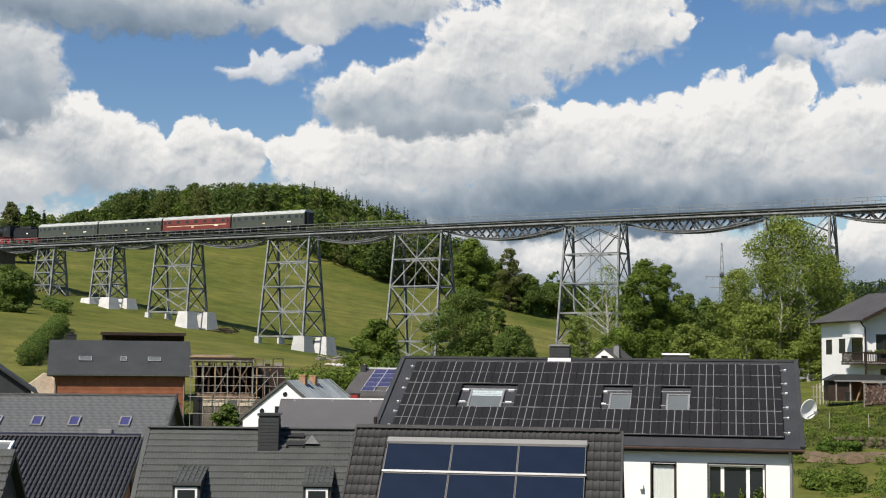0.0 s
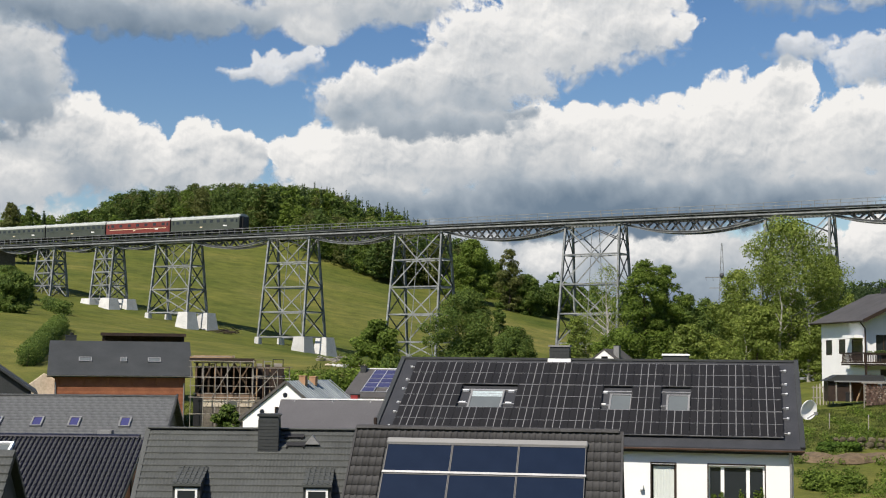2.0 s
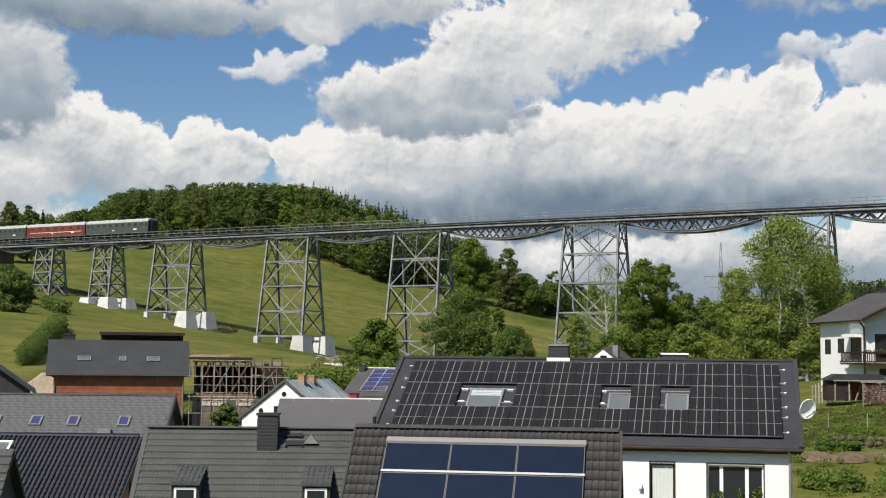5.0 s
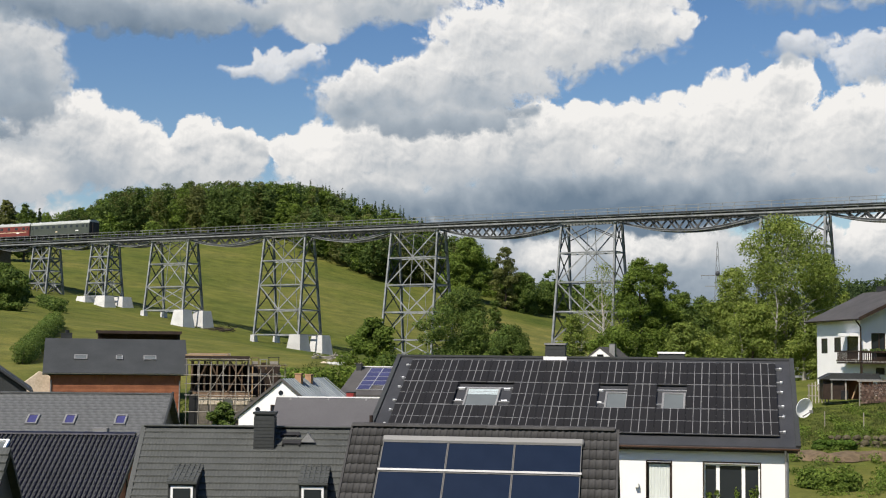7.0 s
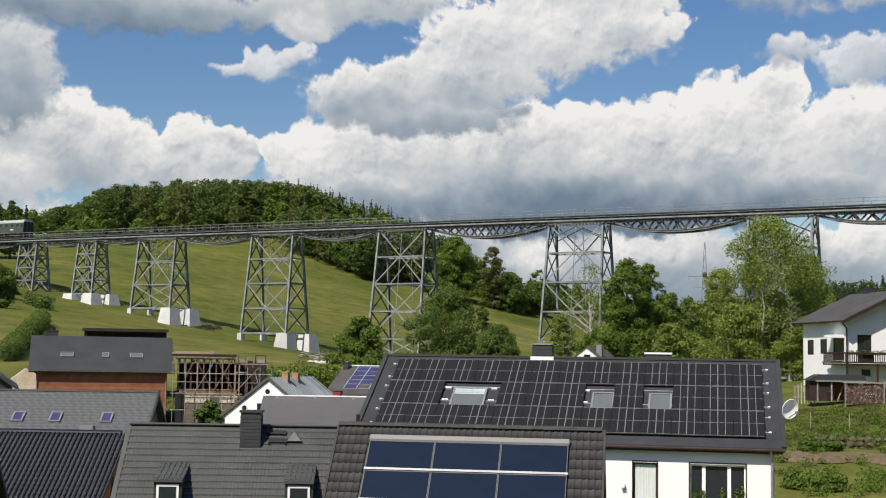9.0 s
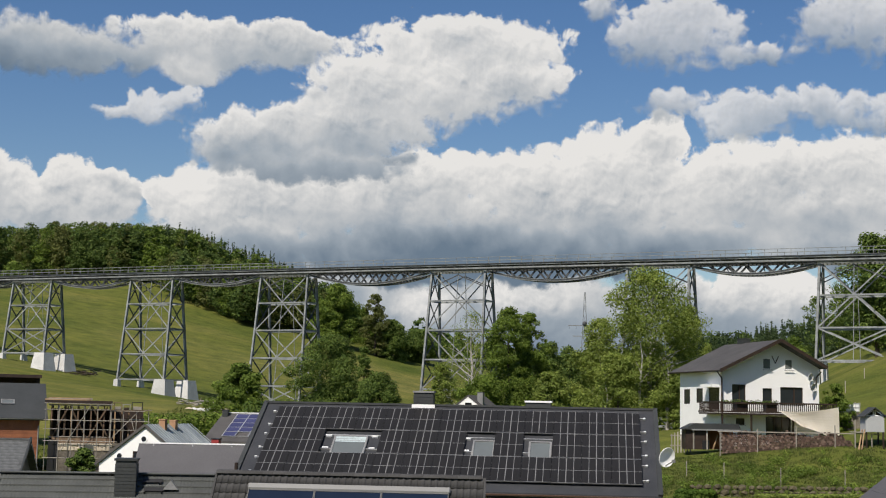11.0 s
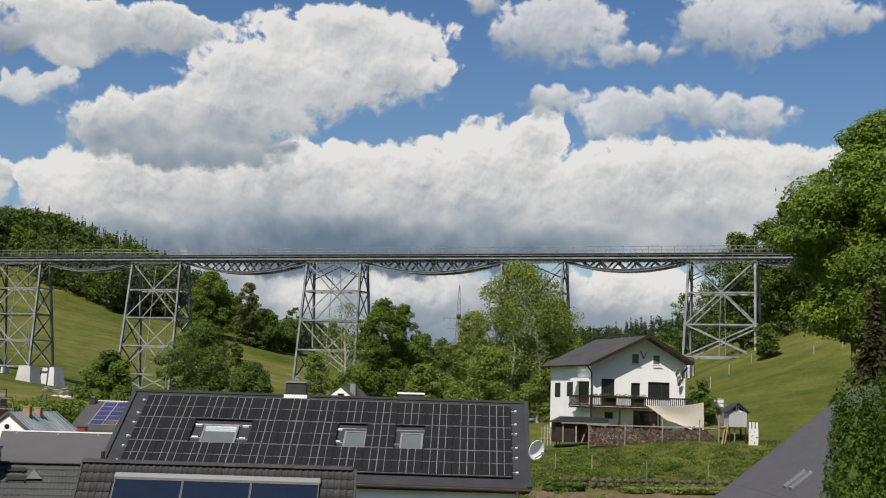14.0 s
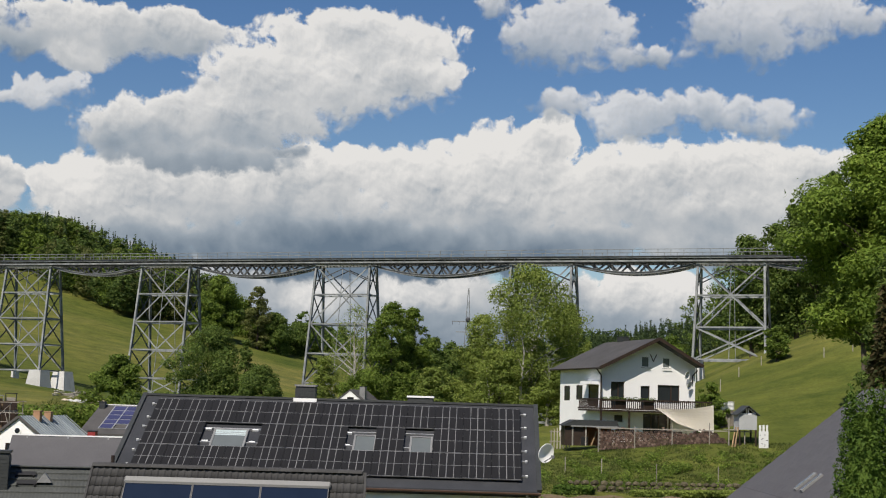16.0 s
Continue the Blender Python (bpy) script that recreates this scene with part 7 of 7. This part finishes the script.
def playhouse():
    x, y = 26.5, 120.6
    g = ground_z(x, y)
    root = thing("playhouse", pose(x, y, g, 0, 0, 4), "pale grey wooden playhouse on stilts with white gable bars", "playhouse")
    f = 10.78 - g
    part("cabin", boxed(-0.80, 0.80, 0, 1.7, f, f + 1.35), M_GREY_WOOD, root)
    bm = bmesh.new()
    prism(bm, [(-0.80, f + 1.352), (0.80, f + 1.352), (0, f + 2.02)], 0.25, 1.6)
    part("gable", bm, M_BROWN_DARK, root)
    for sgn in (-1, 1):
        part("roof", bar((0, 0.85, f + 2.1), (sgn * 1.02, 0.85, f + 1.28), 2.2, 0.07), M_DARK_ROOF, root)
        part("gable_bar", bar((sgn * 0.1, 0.2, f + 1.9), (sgn * 0.74, 0.2, f + 1.4), 0.06, 0.09), M_WHITE, root)
        part("gable_bar", bar((sgn * 0.08, 0.2, f + 1.4), (sgn * 0.08, 0.2, f + 1.9), 0.06, 0.09), M_WHITE, root)
        for yy in (0.1, 1.6):
            part("stilt", boxed(sgn * 0.72 - 0.06, sgn * 0.72 + 0.06, yy - 0.07, yy + 0.07, -0.4, f), M_BROWN_DARK, root)
    part("gable_bar", boxed(-0.78, 0.78, 0.16, 0.24, f + 1.36, f + 1.44), M_WHITE, root)
    part("ladder", bar((-1.5, -0.3, 0), (-1.0, 0.3, f + 0.2), 0.1), M_WOOD, root)
    part("ladder", bar((-1.3, -0.5, 0), (-0.85, 0.1, f + 0.2), 0.1), M_WOOD, root)
    part("post", boxed(-1.75, -1.65, 0.0, 0.1, -0.3, f + 1.0), M_WOOD_GREY, root)
    part("floor_board", boxed(-1.75, -0.81, 0.0, 1.6, f - 0.08, f), M_WOOD_GREY, root)
    return root


def climbing_board():
    x, y = 27.75, 120.0
    g = ground_z(x, y)
    root = thing("climbing_board", pose(x, y, g, 0, 0, 3), "white climbing board with slats beside the playhouse", "board")
    part("panel", boxed(-0.42, 0.42, 0, 0.08, 0.0, 1.5), M_IBC, root)
    for k in range(3):
        part("slat", boxed(-0.4 + k * 0.3, -0.22 + k * 0.3, 0, 0.07, 1.5, 2.05), M_IBC, root)
    rng = random.Random(3)
    for k in range(9):
        a, b = rng.uniform(-0.33, 0.33), rng.uniform(0.15, 1.35)
        part("grip", boxed(a - 0.04, a + 0.04, -0.05, 0.0, b - 0.03, b + 0.03, bevel=0.01), M_BROWN_DARK, root)
    return root


def water_tank():
    x, y = 27.9, 138.0
    g = ground_z(x, y)
    root = thing("water_tank", pose(x, y, g, 0, 0, 5), "white plastic water tank in a metal cage", "tank")
    z = 12.45 - g
    part("stand", boxed(-0.9, 0.9, -0.6, 0.6, -0.3, z), M_STONE, root)
    part("body", boxed(-0.85, 0.85, -0.55, 0.55, z + 0.02, z + 0.95, bevel=0.06), M_IBC, root)
    for k in range(5):
        part("cage_bar", boxed(-0.87 + k * 0.43, -0.84 + k * 0.43, -0.59, -0.56, z, z + 1.0), M_ALU, root)
    for k in range(3):
        part("cage_bar", boxed(-0.88, 0.88, -0.60, -0.565, z + 0.1 + 0.4 * k, z + 0.14 + 0.4 * k), M_ALU, root)
    return root


def hedge(name, pts, width, h, leaf, label, seed, count, size):
    """A cut hedge or row of bushes along points."""
    rng = np.random.default_rng(seed)
    c, r = [], []
    for (xa, ya), (xb, yb) in zip(pts, pts[1:]):
        n = max(2, int(math.hypot(xb - xa, yb - ya) / (width * 0.45)))
        for k in range(n):
            x, y = xa + (xb - xa) * k / n, ya + (yb - ya) * k / n
            for f in (0.3, 0.72):
                c.append((x + rng.uniform(-0.12, 0.12) * width, y + rng.uniform(-0.12, 0.12) * width, ground_z(x, y) + h * f))
                r.append((width * rng.uniform(0.42, 0.58), width * rng.uniform(0.42, 0.58), h * rng.uniform(0.26, 0.36)))
    v, f = leaf_quads(c, r, count, size, rng, 0, 0.55)
    root = thing(name, pose(0, 0, 0), label, "hedge")
    part("foliage", quick_mesh("foliage", v, f, leaf), None, root)
    bm = bmesh.new()
    for (xa, ya), (xb, yb) in zip(pts, pts[1:]):
        n = max(2, int(math.hypot(xb - xa, yb - ya) / 0.9))
        for k in range(n):
            x, y = xa + (xb - xa) * k / n, ya + (yb - ya) * k / n
            z = ground_z(x, y)
            tube(bm, [(x, y, z - 0.3), (x + 0.1, y, z + h * 0.6)], [0.05, 0.02], 5)
    part("stems", bm, M_BARK, root)
    return root


def thuja_row():
    rng = np.random.default_rng(77)
    root = thing("thuja_hedge", pose(0, 0, 0), "tall dense green thuja hedge", "hedge")
    for k in range(4):
        x, y = 10.55 + k * 1.15, 34.6 + k * 0.25
        z0, top = ground_z(x, y), 12.95 + 0.42 * k
        h = top - z0
        c, r = [], []
        for j in range(150):
            f = (j + 0.5) / 150
            a = j * 2.4
            rad = 0.95 * (1 - 0.5 * max(0, f - 0.6) / 0.4)
            c.append((x + rad * 0.75 * math.cos(a), y + rad * 0.75 * math.sin(a), z0 + h * f * 0.97))
            r.append((rad * rng.uniform(0.26, 0.42), rad * rng.uniform(0.26, 0.42), rng.uniform(0.28, 0.45)))
        v, f = leaf_quads(c, r, 46000, 0.043, rng, 0.35, 0.5, 3)
        part("bush", quick_mesh("bush", v, f, M_HEDGE), None, root)
        part("inner_bush", tube(bmesh.new(), [(x, y, z0 - 0.2), (x, y, z0 + h * 0.6), (x, y, z0 + h * 0.92)], [0.72, 0.70, 0.25], 14), M_HEDGE, root)
    return root


def rough_grass(name, n, x0, x1, y0, y1, h0, h1, leaf, label, seed, keep=lambda x, y: True):
    """Tall uneven grass and herbs as one mass of blades."""
    rng = np.random.default_rng(seed)
    x, y = rng.uniform(x0, x1, n), rng.uniform(y0, y1, n)
    clump = np.sin(x * 1.9 + np.sin(y * 1.1) * 2) * np.cos(y * 1.6 + np.sin(x * 0.7))
    h = (h0 + (h1 - h0) * rng.random(n)) * (0.75 + 0.45 * clump)
    z = height(x, y) + 0.25 * step(y, -40, 40) * (np.sin(x * 0.21 + 1.3 * np.sin(y * 0.13)) * np.cos(y * 0.17 + np.sin(x * 0.09)))
    a = rng.random(n) * math.tau
    w = 0.03 + 0.04 * rng.random(n)
    dx, dy = np.cos(a) * w, np.sin(a) * w
    lx, ly = rng.normal(size=n) * h * 0.3, rng.normal(size=n) * h * 0.3
    p = np.stack([x, y, z - 0.05], 1)
    v = np.stack([p + np.stack([-dx, -dy, 0 * x], 1), p + np.stack([dx, dy, 0 * x], 1), p + np.stack([lx, ly, h], 1)], 1).reshape(-1, 3)
    return tagged(new(name, quick_mesh(name, v, np.arange(3 * n).reshape(-1, 3), leaf)), label, "grass", kind="stuff")


M_SOIL = surface("brown_earth", (0.085, 0.060, 0.035), (0.17, 0.125, 0.075), 2.0, 0.95, 0, 0.6, 7, 0)


def soil_bed():
    """A low ridge of bare earth that follows the ground."""
    bm = bmesh.new()
    rows = []
    for i in range(41):
        x = 6.0 + 0.40 * i
        y = 93.2 + 0.06 * (x - 6.0) + 0.5 * math.sin(x * 1.3)
        row = []
        for j in range(7):
            f = j / 6
            yy = y + (f - 0.5) * (2.6 + 0.6 * math.sin(x * 2.1))
            row.append(bm.verts.new((x, yy, ground_z(x, yy) + 0.25 * math.sin(math.pi * f) * (0.8 + 0.4 * math.sin(x * 3.1 + j)) - 0.12 + (0.24 if 0 < j < 6 else 0.0))))
        rows.append(row)
    for a, b in zip(rows, rows[1:]):
        for j in range(6):
            bm.faces.new((a[j], b[j], b[j + 1], a[j + 1]))
    return bm


def garden_herbs(n, x0, x1, y0, y1, seed, count=15000):
    """Tufts of tall herbs and weeds over the rough garden slope, as one mass."""
    rng = np.random.default_rng(seed)
    c, r = [], []
    for k in range(n):
        x, y = rng.uniform(x0, x1), rng.uniform(y0, y1)
        for q in range(4):
            s = rng.uniform(0.16, 0.42)
            px, py = x + rng.normal() * 0.5, y + rng.normal() * 0.5
            c.append((px, py, ground_z(px, py) + s * 0.6))
            r.append((s * 1.3, s * 1.3, s))
    v, f = leaf_quads(c, r, count, 0.075, rng, 0, 0.3, 3)
    tagged(new("garden_herbs", quick_mesh("garden_herbs", v, f, M_LEAF)), "tufts of green herbs and weeds on the garden slope", "herbs", kind="stuff")


def retaining_wall():
    rng = random.Random(9)
    root = thing("garden_wall", pose(0, 0, 0), "low dry-stone garden wall with grass above", "wall")
    me = []
    for k in range(4):
        bm = bmesh.new()
        bmesh.ops.create_icosphere(bm, subdivisions=1, radius=0.5)
        for v in bm.verts:
            v.co = Vector((v.co.x * 0.9, v.co.y * 0.7, v.co.z * 0.55)) + 0.10 * noise.noise_vector(v.co * 2.3 + Vector((k * 7, 0, 0)))
        me.append(mesh_of("stone", bm, M_EARTH_STONE))
    for r in range(3):
        x = 8.6 + 0.2 * r
        while x < 21.5:
            s = rng.uniform(0.5, 0.85)
            o = part("stone", rng.choice(me), None, root)
            y = 98.6 + 0.20 * (x - 8.6) * 0.2
            o.matrix_basis = pose(x, y + 0.12 * r, ground_z(x, y) - 0.05 + 0.34 * r, rng.uniform(-15, 15), rng.uniform(-15, 15), rng.uniform(-30, 30)) @ Matrix.Scale(s, 4)
            x += s * 0.86
    return root


def fence_posts():
    for x, y in ((37.6, 176.6), (46.8, 170), (49.8, 168), (33.5, 168), (41.5, 181)):
        z = ground_z(x, y)
        solid("fence_post", boxed(-0.05, 0.05, -0.05, 0.05, -0.4, 1.3, bevel=0.012), M_WOOD_GREY, "weathered wooden fence post on the meadow", "fence post", pose(x, y, z), "meadow fence posts")
    for k in range(5):
        x = 9.6 + k * 3.6 + 0.8 * math.sin(k * 5.0)
        y = 110.5 - 1.6 * k + 0.8 * math.sin(k * 2.0)
        solid("fence_post", boxed(-0.03, 0.03, -0.03, 0.03, -0.3, 1.2), M_WOOD_GREY, "thin grey wooden garden fence post", "fence post", pose(x, y, ground_z(x, y), 2 * math.sin(k)), "garden fence posts")


def paling():
    root = thing("paling_fence", pose(9.6, 126.5, ground_z(10, 126.5)), "grey wooden paling fence beside the shed", "fence")
    for k in range(7):
        part("pale", boxed(k * 0.28, k * 0.28 + 0.1, 0, 0.05, -0.3, 1.5 + 0.1 * (k % 3)), M_WOOD_GREY, root)
    for z in (0.4, 1.3):
        part("rail", boxed(-0.1, 2.0, 0.05, 0.1, z, z + 0.1), M_WOOD_GREY, root)


def abutment(s, label, depth, back):
    root = thing("abutment", bridge_pose(s), label, "abutment")
    h = bridge_point(s).z - ground_z(*bridge_point(s)[:2]) + 3
    sg = -1 if back else 1
    part("wall", boxed(min(0, sg * depth), max(0, sg * depth), -2.6, 2.6, -h, -0.3, bevel=0.05), M_STONE, root)
    part("cap", boxed(min(-0.3, sg * depth), max(0.3, sg * depth), -2.8, 2.8, -0.3, -0.02), M_CONCRETE, root)


def embankment(s0, s1, label):
    root = thing("embankment", bridge_pose((s0 + s1) / 2), label, "embankment", kind="structure")
    half = (s1 - s0) / 2
    bm = bmesh.new()
    prism(bm, [(-16, -12), (16, -12), (3.2, 0.55), (-3.2, 0.55)], -half, half)
    bm.transform(pose(0, 0, 0, 0, 0, -90))
    part("bank", bm, M_GRASS, root)
    bm = bmesh.new()
    prism(bm, [(-2.9, 0.5), (2.9, 0.5), (1.7, 0.92), (-1.7, 0.92)], -half, half)
    bm.transform(pose(0, 0, 0, 0, 0, -90))
    part("ballast", bm, M_STONE, root)
    for y in (-0.75, 0.75):
        part("rail", boxed(-half, half, y - 0.035, y + 0.035, 0.9, 1.06), M_STEEL_DARK, root)


def pylon():
    x, y = 10.5, 800.0
    z0 = ground_z(x, y)
    root = thing("power_pylon", pose(x, y, z0), "far grey lattice power pylon", "pylon")
    h = 82 - z0
    for sx in (-1, 1):
        for sy in (-1, 1):
            part("leg", bar((sx * 2.6, sy * 2.6, -1), (sx * 0.25, sy * 0.25, h), 0.22), M_STEEL, root)
    for k in range(8):
        f, g = k / 8, (k + 1) / 8
        wa, wb = 2.6 - 2.35 * f, 2.6 - 2.35 * g
        for sy in (-1, 1):
            part("brace", bar((-wa, sy * wa, f * h), (wb, sy * wb, g * h), 0.14), M_STEEL, root)
            part("brace", bar((wa, sy * wa, f * h), (-wb, sy * wb, g * h), 0.14), M_STEEL, root)
    for z, w in ((h * 0.62, 9.5), (h * 0.50, 7.0)):
        part("cross_arm", bar((-w, 0, z), (w, 0, z), 0.3, 0.5), M_STEEL, root)
    for z in (h * 0.62,):
        bm = bmesh.new()
        bmesh.ops.create_icosphere(bm, subdivisions=2, radius=1.5, matrix=pose(0, -1.5, z + 1))
        part("platform_drum", bm, M_STEEL_DARK, root)
    for w in (-9, -5, 5, 9):
        part("insulator", bar((w, 0, h * 0.62), (w, 0, h * 0.62 - 2.0), 0.2), M_STEEL_DARK, root)


def broken_wall():
    """A pale rendered wall with a broken, slanting top beside the brown house."""
    root = thing("broken_wall", pose(-50.1, 94.5, 7.2, 0, 0, 26), "pale cream broken garden wall beside the brown house", "wall")
    bm = bmesh.new()
    prism(bm, [(-0.1, -0.6), (2.65, -0.6), (2.65, 3.05), (2.2, 3.2), (1.75, 3.5), (1.4, 3.62), (1.15, 3.4), (0.7, 3.05), (0.35, 2.8), (-0.1, 2.6)], 0.0, 0.45)
    bmesh.ops.bevel(bm, geom=bm.edges[:], offset=0.05, segments=1, affect="EDGES")
    part("wall", bm, M_SAND, root)


def brush_heap(x, y, n, length, label, material, seed, category="heap"):
    """Branches or stones dropped in a low pile."""
    rng = random.Random(seed)
    root = thing("brush_heap", pose(x, y, ground_z(x, y)), label, category)
    for k in range(n):
        a, r = rng.uniform(0, math.tau), rng.uniform(0, 1.6)
        p = Vector((r * math.cos(a) * 1.8, r * math.sin(a), rng.uniform(0.1, 0.75)))
        d = Vector((rng.uniform(-1, 1), rng.uniform(-0.6, 0.6), rng.uniform(-0.12, 0.3))).normalized() * length * rng.uniform(0.4, 1.0)
        part("branch", tube(bmesh.new(), [p - d / 2, p + Vector((0, 0, 0.06)), p + d / 2], [0.09, 0.08, 0.03], 5), material, root)


def stone_heap(x, y, n, label, seed):
    rng = random.Random(seed)
    root = thing("stone_heap", pose(x, y, ground_z(x, y)), label, "heap")
    for k in range(n):
        bm = bmesh.new()
        bmesh.ops.create_icosphere(bm, subdivisions=1, radius=rng.uniform(0.18, 0.5))
        for v in bm.verts:
            v.co = Vector((v.co.x * 1.4, v.co.y, v.co.z * 0.7)) + 0.08 * noise.noise_vector(v.co * 4 + Vector((k, 0, 0)))
        o = part("stone", bm, M_CONCRETE if k % 3 else M_SAND, root)
        o.location = (rng.uniform(-2.6, 2.6), rng.uniform(-1.5, 1.5), 0.12)


solar_house()
satellite_dish(3.36, 46.6, 10.55, 0.31, 32)
tiled_house()
grey_house()
black_tile_house()
slate_house()
brown_house()
carport()
timber_frame()
gable_house()
annexe()
small_solar_house()
far_white_house()
east_roof_house()
white_house()
shade_sail()
house("dark_roof_house", (-39.9, 67.5), 118.0, 11.0, 4.4, 4.4, 35.0, 13.1, 4.5, M_DARK_ROOF, M_DARK_ROOF, "house with a dark grey roof at the edge of the village")
# The wall takes the dark roof material: a shaded gable end, painted dark.
GABLE_HOUSE = house("grey_gable_house", (-22.85, 30.49), 12.0, 6.0, 3.2, 2.2, 48.0, 9.66, 2.6, M_DARK_ROOF, M_DARK_ROOF, "grey metal-roofed house with a gable coloured dark for shade", gable=0.2)
metal_sheet(GABLE_HOUSE, 6.0, 4.6, 48.0, 9.66 - 2.6)
cut_openings()
garden_shed()
woodpile()
playhouse()
climbing_board()
water_tank()
paling()
fence_posts()
retaining_wall()
thuja_row()
abutment(-11.0, "dark stone abutment under the western end of the viaduct", 6.0, True)
abutment(220.0, "dark stone abutment under the eastern end of the viaduct", 6.0, False)
embankment(-140, -16.5, "grassy railway embankment west of the viaduct")
embankment(225.5, 290, "grassy railway embankment east of the viaduct")
pylon()
broken_wall()
brush_heap(-94.2, 260.0, 26, 3.2, "dark heap of cut branches on the meadow", M_BROWN_DARK, 81)
brush_heap(-47.0, 168.0, 14, 2.6, "grey heap of logs and branches on the grass", M_WOOD_GREY, 82)
stone_heap(-42.0, 157.0, 22, "scattered pale stones and rubble in the grass", 83)
hedge("hedge", [(8.2, 97.2), (10.6, 97.4)], 1.1, 0.62, M_HEDGE, "round green bushes at the foot of the garden wall", 61, 5000, 0.10)
hedge("hedge", [(13.5, 97.0), (21.5, 98.2)], 1.0, 0.45, M_LEAF_LIGHT, "low cut yellowish green hedge below the garden wall", 62, 9000, 0.09)
hedge("hedge", [(-87.5, 175), (-81.5, 161), (-74.0, 143), (-68.5, 129.5)], 2.2, 2.1, M_LEAF_DARK, "row of dark bushes up the meadow", 63, 34000, 0.10)
hedge("hedge", [(-42, 118), (-36, 122), (-30, 128)], 3.0, 2.4, M_LEAF, "green bushes behind the yard", 64, 6000, 0.18)
hedge("hedge", [(-31, 135), (-24, 137), (-14, 140)], 3.4, 3.0, M_LEAF_DARK, "dark green bushes behind the roofs", 65, 6000, 0.2)
hedge("hedge", [(-122, 238), (-112, 226)], 3.0, 2.4, M_LEAF_DARK, "bushes at the foot of the meadow", 66, 3000, 0.22)
rough_grass("garden_grass", 80000, 6, 32, 98, 122, 0.03, 0.26, M_GRASS_BLADE, "tall rough grass and herbs on the garden slope", 71)
garden_herbs(80, 7, 30, 99, 119, 84, 24000)
garden_herbs(26, 5.8, 12, 74, 96, 85, 7000)
hedge("hedge", [(5.9, 79.5), (7.2, 78.5), (8.8, 79.0)], 1.0, 1.0, M_LEAF, "ragged green bushes at the edge of the lawn", 67, 4000, 0.09)
solid("soil_bed", soil_bed(), M_SOIL, "bare brown earth bank between the gardens", "soil", pose(0, 0, 0))
rough_grass("yard_grass", 16000, -45, -20, 100, 160, 0.12, 0.4, M_GRASS_BLADE, "rough grass between the houses and the meadow", 72)


# ---- what moves ----
def motions():
    for car, place in TRAIN:
        rows = []
        for t in (0.0, 4.0, 8.0, 12.0, 16.0):
            s = TRAIN_END - TRAIN_SPEED * t + place
            rows.append((t, Matrix.Translation(bridge_point(s, 0, TRACK_Z)) @ pose(0, 0, 0, 0, 0.355, -21.506)))
        walk(car, rows)
    for sheet in CLOUDS:
        walk(sheet, [(0.0, pose(0, 0, 12, 0, 0, 0.30)), (16.0, pose(0, 0, 12, 0, 0, -0.40))])


motions()
